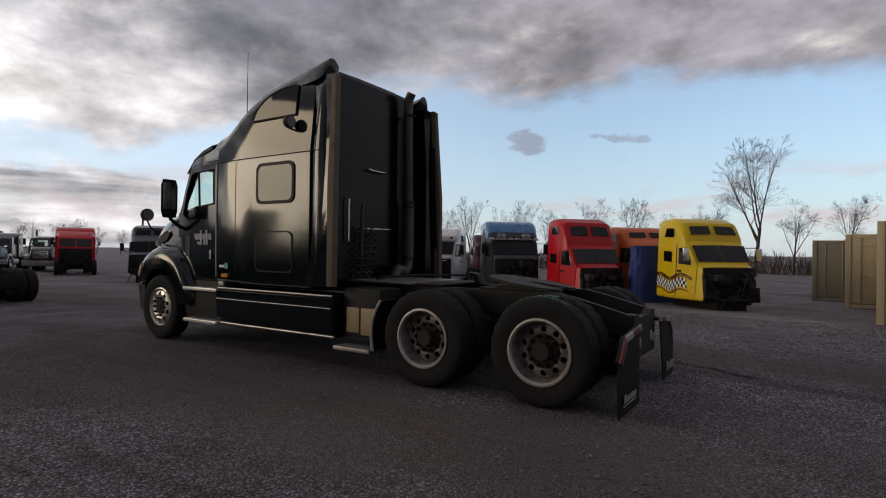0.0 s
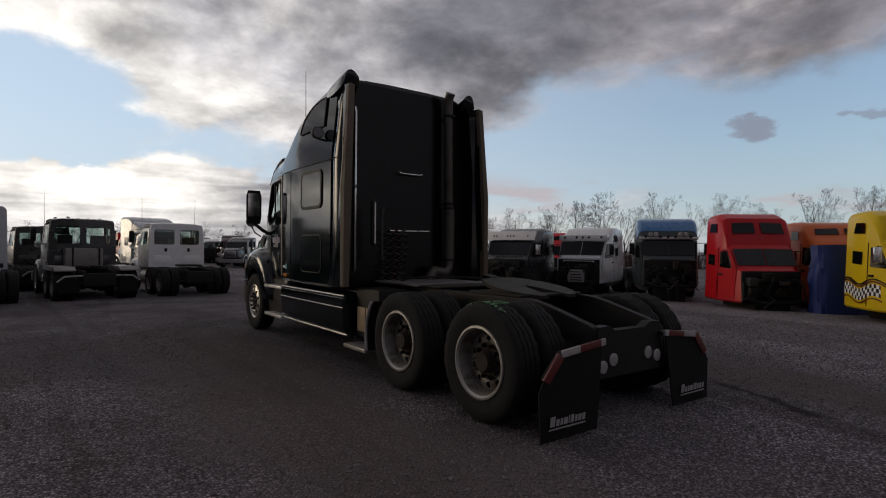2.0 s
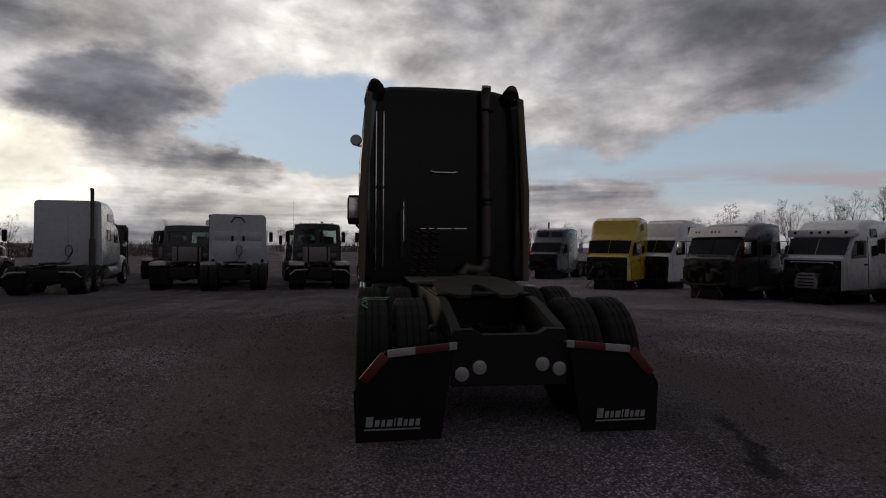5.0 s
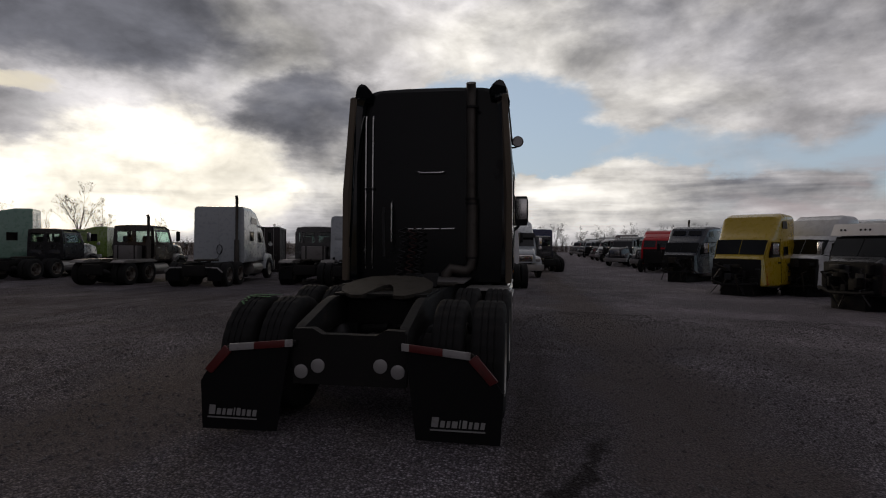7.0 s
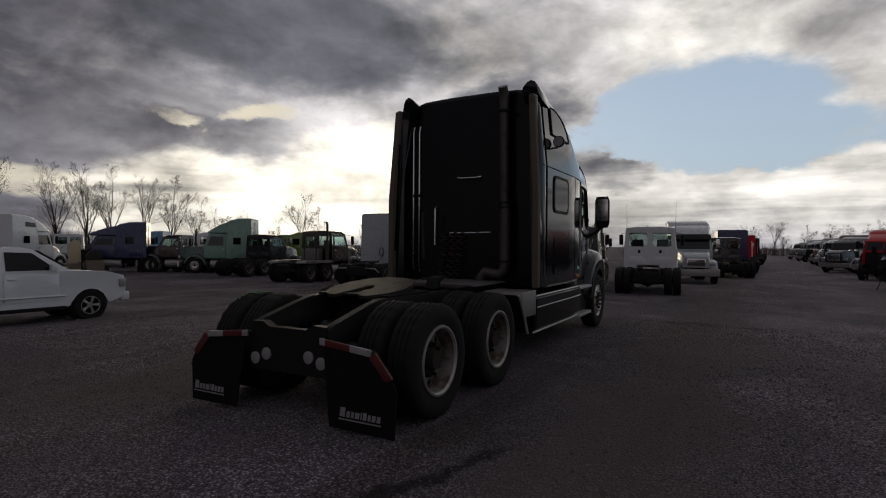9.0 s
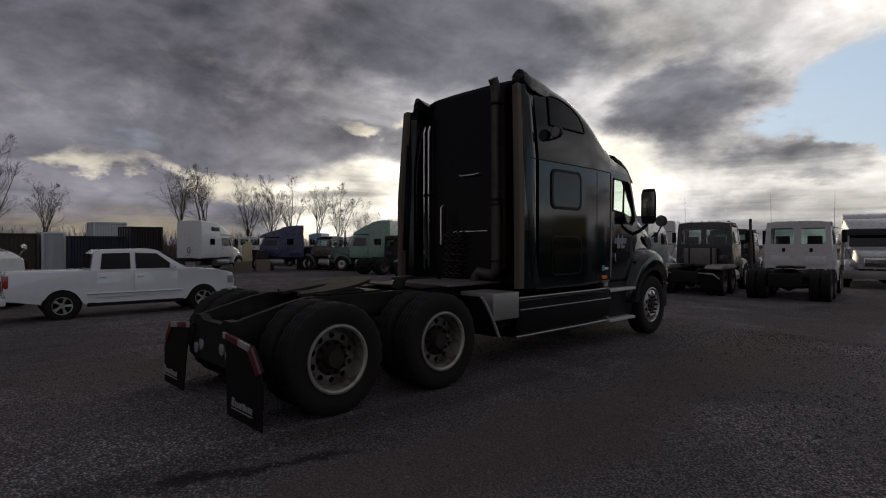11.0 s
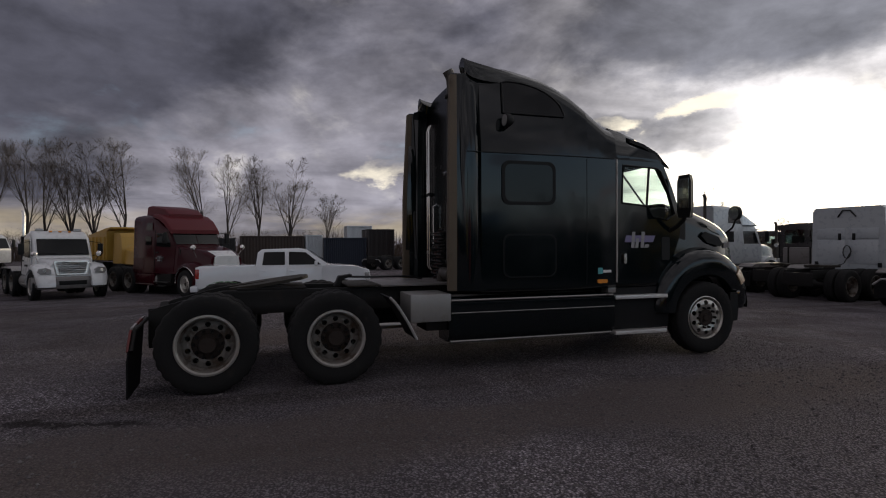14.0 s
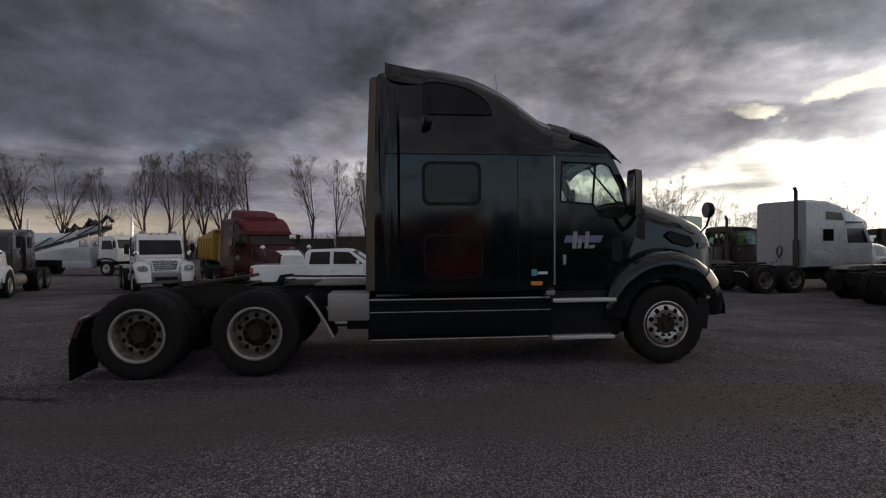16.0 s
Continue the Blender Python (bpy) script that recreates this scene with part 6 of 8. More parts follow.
    part("sub_frame", cube(-0.52, 0.52, 0.10, L + 0.12, low, zb + 0.03, 0.02), M["iron"], T)
    if on_wheels:
        chassis(T, -2.3, L + (0.35 if bay else -0.1), L - 0.55 if bay else L + 0.75, flaps=False, wheels_front=front_wheels)
        for q in (-1, 1):
            part("fuel_tank", pipe([(q * 0.80, yc - 1.1, 0.60), (q * 0.80, yc - 1.08, 0.60), (q * 0.80, yc + 0.1, 0.60), (q * 0.80, yc + 0.12, 0.60)], [0.24, 0.29, 0.29, 0.24], 14), M["alu"], T)
    if visor:
        part("sun_visor", prism(bmesh.new(), [(L - 0.72, z1 + 0.32), (L - 0.47, z1 - 0.02), (L - 0.43, z1 - 0.01), (L - 0.58, z1 + 0.35)], "x", -1.05, 1.05, 0.008), M[visor], T)
        for x in (-0.75, -0.14, 0.0, 0.14, 0.62, 0.75):
            part("visor_slot", cube(x - 0.022, x + 0.022, L - 0.51, L - 0.475, z1 + 0.13, z1 + 0.19, 0.006), M["hero_flat"], T)
    if lamps:
        for x in (-0.78, -0.26, 0.0, 0.26, 0.78):
            part("roof_lamp", pipe([(x, L - 0.56, z1 + 0.14), (x, L - 0.50, z1 + 0.14), (x, L - 0.47, z1 + 0.135)], [0.05, 0.05, 0.03], 10), M["hero_flat"], T, "small dark roof lamp")
    if lamps == "cluster":
        for x in (-0.60, -0.42, 0.42, 0.60):
            part("roof_lamp", pipe([(x, L - 0.60, z1 + 0.22), (x, L - 0.50, z1 + 0.22), (x, L - 0.48, z1 + 0.22)], [0.07, 0.085, 0.07], 12), M["lamp_clear"], T, "round clear roof lamp")
        part("brow_trim", prism(bmesh.new(), [(L - 0.62, z1 + 0.07), (L - 0.50, z1 + 0.03), (L - 0.48, z1 + 0.07), (L - 0.60, z1 + 0.13)], "x", -1.02, 1.02, 0.01), M["white_reflector"], T)
    if stack:
        ex = part("exhaust", pipe([(0.95, -0.15, 0.9), (0.95, -0.15, 2.0)], 0.10, 10), M["stack"], T)
        part("pipe", pipe([(0.95, -0.15, 2.0), (0.95, -0.15, top + 0.3), (0.95, -0.22, top + 0.42)], 0.06, 8), M["stack"], ex)
    return T


aero_cab("truck_cab", "bright yellow sleeper cab with a chequered band, hood missing", YELLOW, 13.7, 0.5, 133, L=2.2, cab=1.12, zb=0.30, top=2.90, zs=(1.45, 2.05), band=True, seed=21)
aero_cab("truck_cab", "bright red high-roof sleeper cab with its hood missing", RED, 14.3, 4.7, 141, L=2.1, cab=1.14, zb=0.22, top=3.03, zs=(1.32, 1.92), seed=22)
aero_cab("truck_cab", "orange sleeper cab standing behind the yellow cab", ORANGE, 16.6, 3.3, 136, top=2.85, seed=23)
aero_cab("truck_cab", "orange high-roof cab standing in the second row", ORANGE, 19.6, 6.6, 130, top=2.9, seed=24)
aero_cab("stripped_truck", "dark truck with a blue roof fairing and no hood", ("dark_teal_paint", (0.018, 0.028, 0.030)), 14.9, 8.15, 128, L=2.45, cab=1.2, zb=0.52, top=3.05, zs=(1.62, 2.22), roof_color=("roof_blue_paint", (0.028, 0.14, 0.33)), on_wheels=True, skylights=False, lamps="cluster", seed=25)
aero_cab("stripped_truck", "white flat-roof sleeper truck with its hood missing", WHITE, 15.1, 11.9, 112, L=3.0, zb=0.50, top=2.86, zs=(1.60, 2.26), on_wheels=True, skylights=False, lamps=True, bay="pale", seed=26)
aero_cab("stripped_truck", "black truck with a broad white visor, hood missing", BLACK, 12.0, 13.1, 112, L=2.7, zb=0.50, top=2.72, zs=(1.55, 2.22), on_wheels=True, skylights=False, visor="white_mark", seed=27)
aero_cab("stripped_truck", "red sleeper truck standing behind the slanting row", RED, 21.0, 18.5, E_YAW, zb=0.55, top=3.0, zs=(1.6, 2.2), on_wheels=True, seed=28)
aero_cab("stripped_truck", "dark red sleeper truck behind the blue-roofed truck", MAROON, 20.6, 12.0, E_YAW, zb=0.55, top=2.8, zs=(1.6, 2.2), on_wheels=True, seed=33)
aero_cab("truck_cab", "white sleeper cab with torn front panels", WHITE, 12.7, 18.7, 118, skylights=False, cab=1.15, L=2.0, zb=0.35, top=3.15, zs=(1.6, 2.25), seed=29)
aero_cab("truck_cab", "yellow high-roof sleeper cab with an orange stripe", ("dull_yellow_paint", (0.46, 0.32, 0.012)), 10.3, 18.5, 138, skylights=False, L=2.8, zb=0.42, top=3.22, zs=(1.55, 2.2), stripe=("orange_stripe", (0.42, 0.07, 0.015)), on_wheels=True, seed=30)
aero_cab("stripped_truck", "dark slate truck with an upright exhaust", ("slate_paint", (0.010, 0.016, 0.028)), 10.7, 27.8, 140, zb=0.50, top=3.1, zs=(1.6, 2.2), on_wheels=True, stack=True, seed=31)
aero_cab("truck_cab", "white box-roofed cab standing behind the torn white cab", WHITE, 19.0, 27.5, E_YAW, zb=0.4, top=3.5, seed=34)


def tarp(m, w, d, h):
    """A blue tarpaulin hung over a cab's front, with uneven folds."""
    bm = bmesh.new()
    rings = []
    for k in range(7):
        z = h * k / 6
        ring = []
        for i in range(32):
            a = 2 * math.pi * i / 32
            r = 1.0 + 0.06 * math.sin(i * 2.7 + k) + 0.05 * math.sin(i * 1.3 + 2 * k) - 0.10 * (k / 6) ** 3
            c, sn = math.cos(a), math.sin(a)
            ring.append((w / 2 * r * math.copysign(abs(c) ** 0.5, c), d / 2 * r * math.copysign(abs(sn) ** 0.5, sn), z))
        rings.append(ring)
    loft(bm, rings)
    me = mesh_of(bm, surface("blue_tarpaulin", (0.020, 0.045, 0.20), 0.6, 0, 0.3, 3, 0.3), "tarp", 60)
    ob = new("tarp", me)
    ob.matrix_basis = m
    return tagged(ob, "dark blue tarpaulin hung in folds beside the cabs", "tarp")


tarp(front_at(14.9, 2.3, 140, 0.0), 2.0, 0.7, 2.0)
FAR = "trucks along the far end of the yard"
far_colors = [RED, BLACK, ("dark_grey_paint", (0.035, 0.035, 0.038)), MAROON, BLACK, WHITE, ("dark_brown_paint", (0.022, 0.017, 0.016)), NAVY, OFFWHITE, BLACK, RED, ("dark_grey_paint", (0.035, 0.035, 0.038))]
for k in range(12):
    c = far_colors[k]
    semi("parked_truck", c[0].replace("_paint", "").replace("_", " ") + " dusty truck parked along the far row", c, at(12.5 + 0.10 * k + random.uniform(-0.6, 0.6), 40.5 + 6.0 * k, 150 + random.uniform(-8, 8)),
         sleeper=(1.5, 0, 1.2)[k % 3], sleeper_roof=(3.2, None, 2.9)[k % 3], roof=2.6, fairing=(0.8, 0, 0)[k % 3], hood=k % 4 != 0, wrecked=k % 4 == 0, stack=k % 5 == 1, rear_windows=True, group=FAR, seed=40 + k)
for k in range(8):
    c = far_colors[(k * 5 + 2) % 12]
    semi("parked_truck", c[0].replace("_paint", "").replace("_", " ") + " dusty truck parked behind the row", c, at(2.5 + 0.3 * k, 38 + 7.5 * k, 14 + random.uniform(-6, 6)),
         sleeper=(0, 1.6, 1.4)[k % 3], sleeper_roof=(None, 3.4, 3.1)[k % 3], roof=2.65, fairing=(0, 0.9, 0)[k % 3], rear_windows=True, group=FAR, seed=60 + k)

# the trucks that face the yard from the west
WEST = "trucks facing the yard from its west side"
def nose(T, y0, ln, z0, z1, w0, w1, P, axle, *, grille, bars=7, tip=None, bumper="alu", slot=False, arch=None):
    """A hood with rounded fenders, barred grille, swept headlights and bumper before the windscreen base at y0."""
    yf = y0 + ln
    rings = []
    for k in range(9):
        f = k / 8
        zt = z0 + (z1 - z0) * f ** 1.25 - 0.10 * f ** 8
        w = w0 + (w1 - w0) * f ** 1.4
        rings.append(section(y0 - 0.10 + f * (ln + 0.08), 0.80, zt, w, 0.17, w - 0.09, 6))
    hood = part("hood", loft(bmesh.new(), rings), P, T, smooth=40)
    if tip:
        rings = []
        for k in range(4):
            f = 0.76 + 0.085 * k
            zt = z0 + (z1 - z0) * f ** 1.25 - 0.10 * f ** 8
            w = w0 + (w1 - w0) * f ** 1.4
            rings.append(section(y0 - 0.10 + f * (ln + 0.09), 0.90, zt + 0.014, w - 0.14, 0.15, w - 0.20, 6))
        part("nose_cap", loft(bmesh.new(), rings), tip, hood, "pale cap over the grille")
    (ga, gb), (gz0, gz1) = grille
    outer = [(-ga, gz0), (ga, gz0), (gb, gz1 - 0.05), (gb - 0.05, gz1), (-gb + 0.05, gz1), (-gb, gz1 - 0.05)]
    inner = [(x * 0.88, gz0 + 0.05 + (z - gz0) * (gz1 - gz0 - 0.10) / (gz1 - gz0)) for x, z in outer]
    bm = bmesh.new()
    sheet_with_holes(bm, outer, [inner], 0.06, lambda u, v, t: Vector((u, yf - 0.03 + t - 0.06 * (v - gz0), v)))
    gr = part("grille", bm, M["chrome"], hood, "chrome grille surround")
    part("grille_backing", prism(bmesh.new(), inner, "y", yf - 0.04, yf - 0.02), M["hero_flat"], gr)
    for k in range(bars):
        f = (k + 0.5) / bars
        z = inner[0][1] + f * (gz1 - gz0 - 0.10)
        w = (ga + (gb - ga) * f) * 0.90
        part("grille_bar", cube(-w, w, yf - 0.02 - 0.06 * (z - gz0), yf + 0.015 - 0.06 * (z - gz0), z - 0.010, z + 0.010, 0.004), M["chrome"], gr)
    for s in (-1, 1):
        rings, lip = [], []
        for k in range(15):
            an = radians(192 - k * 14.2)
            grow = 0.06 * max(0.0, (k - 7) / 7)
            ro = 0.78 + grow
            xo = 1.13 - 0.10 * max(0.0, (k - 7) / 7) ** 2

            def pt(x, q, an=an):
                return (s * x, axle + q * math.cos(an), max(0.50, 0.52 + q * math.sin(an)))
            rings.append([pt(0.55, ro + 0.03), pt(0.86, ro + 0.02), pt(xo - 0.07, ro - 0.02), pt(xo, ro - 0.10), pt(xo, 0.60), pt(0.55, 0.58)])
            lip.append(pt(xo + 0.006, 0.61))
        fen = part("front_fender", loft(bmesh.new(), rings), P, T, smooth=45)
        if arch:
            part("arch_trim", pipe(lip, 0.020, 6), M[arch], fen, "bright wheel arch trim")
        yl = axle + 0.66
        bm = bmesh.new()
        loft(bm, [[(s * x, yl + d + 0.20 * (1.05 - x), z) for x, z in ((w1 - 0.05, 0.96), (0.96, 0.94), (1.04, 1.02), (1.00, 1.14), (0.80, 1.17), (w1 - 0.05, 1.10))] for d in (-0.10, 0.05)])
        hl = part("headlight", bm, M["lamp_clear"], T, "clear swept headlight", smooth=30)
        part("bulb_bezel", pipe([(s * 0.86, yl + 0.09, 1.06), (s * 0.86, yl + 0.11, 1.06)], 0.06, 12), M["chrome"], hl)
        fm = part("fender_mirror", pipe([(s * 0.84, yf - 0.60, z1 - 0.14), (s * 0.98, yf - 0.52, z1 + 0.12)], 0.012, 6), M["chrome"], T)
        part("mirror_head", pipe([(s * 1.0, yf - 0.56, z1 + 0.20), (s * 1.0, yf - 0.52, z1 + 0.20), (s * 1.0, yf - 0.46, z1 + 0.20)], [0.10, 0.105, 0.05], 14), M["chrome"], fm)
    bm = bmesh.new()
    loft(bm, [[(x, yf + 0.14 - 0.26 * (abs(x) / 1.18) ** 2.4 + d, z) for d, z in ((-0.16, 0.42), (0, 0.42), (0.035, 0.50), (0.03, 0.78), (-0.02, 0.84), (-0.16, 0.84))] for x in np.linspace(-1.18, 1.18, 15)])
    bp = part("bumper", bm, M[bumper], T, smooth=40)
    if slot:
        part("bumper_slot", cube(-0.42, 0.42, yf + 0.12, yf + 0.185, 0.55, 0.70, 0.02), M["hero_flat"], bp)


def build_maroon(m):
    """A long-nosed tractor whose sleeper and cab share one rounded roof, with a wedge on top."""
    a = m.to_euler().z
    L = 3.15
    mid = m @ Vector((0, L / 2, 0))
    P, R = paint(*MAROON), M["faded_red_paint"]
    T = aero_cab("sleeper_truck", "dark maroon sleeper truck with a barred chrome grille and roof wedge", MAROON, mid.x, mid.y, math.degrees(a), L=L, cab=1.45, zb=0.80, top=3.12, zs=(1.90, 2.50),
                 skylights=False, on_wheels=True, seed=71, group=WEST, bay="", front_wheels=True)
    rings = []
    for y, z, w in ((0.55, 3.10, 0.80), (0.62, 3.46, 0.80), (0.85, 3.49, 0.78), (1.75, 3.34, 0.76), (2.05, 3.14, 0.74)):
        rings.append(section(y, 2.85, z, w, 0.06, w - 0.03, 4))
    part("roof_wedge", loft(bmesh.new(), rings), R, T, "faded red wedge on the roof", smooth=30)
    rings = []
    for y, z, w in ((1.55, 3.13, 1.07), (1.95, 3.06, 1.07), (2.35, 2.86, 1.05), (2.62, 2.62, 1.03), (2.74, 2.50, 1.01)):
        rings.append(section(y, z - 0.14, z + 0.012, w, 0.07, w - 0.03, 4, 0.02))
    part("sun_visor", loft(bmesh.new(), rings), R, T, "faded red cab roof drawn down as a visor", smooth=40)
    nose(T, L - 0.08, 1.72, 1.92, 1.62, 0.95, 0.70, P, L + 0.75, grille=((0.44, 0.50), (0.98, 1.52)), bars=6, tip=paint(*WHITE), bumper="maroon_paint", arch="chrome")
    for q in (-1, 1):
        for a, b, z in ((1.92, 2.02, 1.40), (2.05, 2.13, 1.46), (2.16, 2.30, 1.42), (2.02, 2.22, 1.32)):
            part("door_lettering", prism(bmesh.new(), [(a, z), (b, z), (b + 0.03, z + 0.06), (a + 0.03, z + 0.06)], "x", q * 1.06, q * 1.157), M["door_mark"], T, "white lettering bar on the door", smooth=0)
        part("step", cube(q * 1.06 - 0.10, q * 1.06 + 0.10, 1.75, 2.75, 0.50, 0.55, 0.012), M["trim"], T, "bright step tread")
        sk = part("side_skirt", cube(q * 0.98 - 0.14, q * 0.98 + 0.14, 0.05, 1.72, 0.36, 0.82, 0.03), P, T)
        part("trim", pipe([(q * 1.125, 0.08, 0.42), (q * 1.125, 1.70, 0.42)], 0.018, 6), M["trim"], sk, "bright lower trim")
        part("cab_step_panel", cube(q * 0.92 - 0.12, q * 0.92 + 0.12, 1.74, 2.80, 0.40, 0.84, 0.03), M["iron"], T)
    return T


def build_medium(m):
    """A white medium-duty truck with a rounded day cab, sloping hood and bare frame; y is forward, the origin under the cab's back."""
    T = thing("medium_duty_truck", "white medium-duty truck with a chrome barred grille and grey bumper", "truck", m, WEST)
    P = paint(*WHITE)
    prof = [(0.0, 2.30), (0.06, 2.42), (0.5, 2.50), (0.95, 2.47), (1.12, 2.38), (1.24, 2.22), (1.52, 1.58), (1.60, 1.50)]
    wide = [(0.0, 0.98), (0.1, 1.02), (1.2, 1.00), (1.6, 0.95)]
    rings = []
    for y, zt in prof:
        w = curve(y, wide)
        rings.append(section(y, 0.80, zt, w, 0.16, w - 0.13 * (zt - 0.8) / 1.7, 6))
    body = part("cab", loft(bmesh.new(), rings), P, T, smooth=40)
    c = [(x, 1.27 + 0.24 * (1 - f), 1.60 + 0.56 * f) for x, f in ((-0.80, 0), (0.80, 0), (0.78, 1), (-0.78, 1))]
    ws = part("windscreen", quad_panel(bmesh.new(), c, (0, 0.56, 0.24), 0.022, 0.012), M["dark_glass"], body, smooth=0)
    part("windscreen_seal", pipe([Vector(p) + Vector((0, 0.03, 0.012)) for p in c + c[:1]], 0.020, 6), M["hero_flat"], ws)
    for q in (-1, 1):
        part("wiper", pipe([(q * 0.40 - 0.32, 1.545, 1.63), (q * 0.40 + 0.28, 1.52, 1.69)], 0.009, 4), M["iron"], body)

        def side(loop, off, th, q=q):
            bm = bmesh.new()
            sheet_with_holes(bm, loop, [], th, lambda u, v, t: Vector((q * (curve(u, wide) - 0.13 * max(0.0, v - 0.85) / 1.7 * 0.95 + off + t), u, v)))
            return bm
        d = part("cab_door", side([(0.16, 0.90), (1.30, 0.90), (1.34, 1.50), (1.10, 2.20), (0.98, 2.28), (0.20, 2.28)], 0.006, 0.016), P, T)
        part("door_window", side([(0.26, 1.56), (1.22, 1.50), (1.02, 2.12), (0.94, 2.18), (0.28, 2.18)], 0.022, 0.008), M["dark_glass"], d, smooth=0)
        part("door_handle", side([(0.24, 1.36), (0.40, 1.36), (0.40, 1.41), (0.24, 1.41)], 0.022, 0.03), M["hero_flat"], d)
        part("door_lettering", side([(0.55, 1.18), (1.0, 1.18), (1.0, 1.25), (0.55, 1.25)], 0.022, 0.004), M["hero_flat"], d, "dark lettering bar", smooth=0)
        ma = part("mirror_arm", pipe([(q * 0.98, 1.26, 1.55), (q * 1.22, 1.34, 1.60), (q * 1.24, 1.34, 2.05), (q * 0.93, 1.12, 2.10)], 0.014, 6), M["iron"], T)
        part("mirror_head", cube(q * 1.24 - 0.09, q * 1.24 + 0.09, 1.30, 1.38, 1.62, 2.02, 0.03), M["hero_flat"], ma)
        part("roof_beacon", prism(bmesh.new(), [(q * 0.60 - 0.13, 2.47), (q * 0.60 + 0.13, 2.47), (q * 0.60 + 0.11, 2.58), (q * 0.60 - 0.11, 2.58)], "y", 0.70, 0.88, 0.02), M["lamp_clear"], T, "clear roof beacon")
        tank = part("fuel_tank", pipe([(q * 0.78, -0.25, 0.62), (q * 0.78, -0.23, 0.62), (q * 0.78, 0.80, 0.62), (q * 0.78, 0.82, 0.62)], [0.22, 0.28, 0.28, 0.22], 16), M["alu"], T)
        part("step", cube(q * 0.98 - 0.12, q * 0.98 + 0.12, 0.25, 1.15, 0.52, 0.56, 0.012), M["alu"], tank)
        part("mud_guard", prism(bmesh.new(), [(-2.75, 1.03), (-2.55, 1.10), (-0.75, 1.10), (-0.55, 0.98), (-0.58, 0.96), (-0.78, 1.07), (-2.52, 1.07), (-2.72, 1.00)], "x", q * 0.60, q * 1.20), M["white_reflector"], T, "pale rear mud guard")
    for x in (-0.30, 0.0, 0.30):
        part("marker_lamp", cube(x - 0.05, x + 0.05, 0.98, 1.06, 2.44, 2.50, 0.015), M["amber"], T)
    part("back_window", cube(-0.5, 0.5, -0.012, 0.01, 1.6, 2.1, 0.004), M["dark_glass"], body)
    nose(T, 1.46, 1.12, 1.52, 1.44, 0.92, 0.72, P, 2.05, grille=((0.45, 0.55), (0.90, 1.40)), bars=5, bumper="tank_grey", slot=True)
    chassis(T, -2.9, 2.4, 2.05, True, flaps=False)
    st = part("exhaust", pipe([(0.88, -0.22, 0.8), (0.88, -0.22, 2.3)], 0.09, 12), M["iron"], T)
    part("pipe", pipe([(0.88, -0.22, 2.3), (0.88, -0.22, 3.15), (0.88, -0.30, 3.28)], 0.055, 10), M["chrome"], st, "bright exhaust tip")
    part("air_intake", pipe([(0.66, -0.20, 0.9), (0.66, -0.20, 2.25), (0.66, -0.20, 2.32)], [0.10, 0.10, 0.05], 12), M["hero_flat"], T)
    return T


build_maroon(front_at(-14.3, -0.9, -53, 4.75))
build_medium(front_at(-15.3, -6.1, -60, 2.62))
semi("tractor_truck", "dark tractor with a white hood and tall chrome exhausts", BLACK, front_at(-13.4, -12.4, -72, 4.55), sleeper=1.3, sleeper_roof=2.75, roof=2.6, hood_len=1.7, hood_top=1.85, two_stacks=True, bumper="chrome", hood_color=WHITE, group=WEST, seed=73)
WFAR = "trucks across the yard to the west"
semi("sleeper_truck", "white high-roof sleeper truck across the yard", WHITE, at(-36.6, 11.8, 28), sleeper=2.0, sleeper_roof=3.75, roof=2.8, fairing=1.4, hood_len=1.3, hood_top=1.6, vents=True, chassis_len=4.2, group=WFAR, seed=74)
semi("sleeper_truck", "navy blue high-roof sleeper cab across the yard", NAVY, at(-33.2, 19.5, 140), sleeper=1.8, sleeper_roof=3.45, roof=2.6, fairing=1.6, hood=False, wrecked=True, group=WFAR, seed=75)
semi("sleeper_truck", "pale green sleeper truck with a dark hood", GREEN, at(-26.5, 23.0, 125), sleeper=1.6, sleeper_roof=3.75, roof=2.8, fairing=1.3, hood_len=1.7, hood_top=1.7, hood_color=("dark_green_stripe", (0.03, 0.06, 0.045)), bumper="chrome", group=WFAR, seed=76)
semi("sleeper_truck", "white sleeper truck far across the yard", WHITE, at(-37.2, 28.6, 120), sleeper=1.5, sleeper_roof=3.0, roof=2.6, fairing=0.8, group=WFAR, seed=77)
semi("tractor_truck", "white tractor far across the yard", WHITE, at(-44.5, 20.0, 60), roof=2.7, rear_windows=True, group=WFAR, seed=78)
semi("tractor_truck", "lime green tractor behind the pale green truck", ("lime_paint", (0.11, 0.18, 0.02)), at(-25.5, 27.5, 120), roof=2.7, sleeper=1.3, sleeper_roof=2.9, group=WFAR, seed=79)
semi("tractor_truck", "dark tractor far across the yard", BLACK, at(-31.0, 21.0, 120), roof=2.6, stack=True, rear_windows=True, group=WFAR, seed=80)
semi("tractor_truck", "light blue sleeper truck far across the yard", ("light_blue_paint", (0.10, 0.22, 0.34)), at(-38.6, 24.6, 130), roof=2.6, sleeper=1.4, sleeper_roof=3.0, group=WFAR, seed=82, hood=False, wrecked=True)


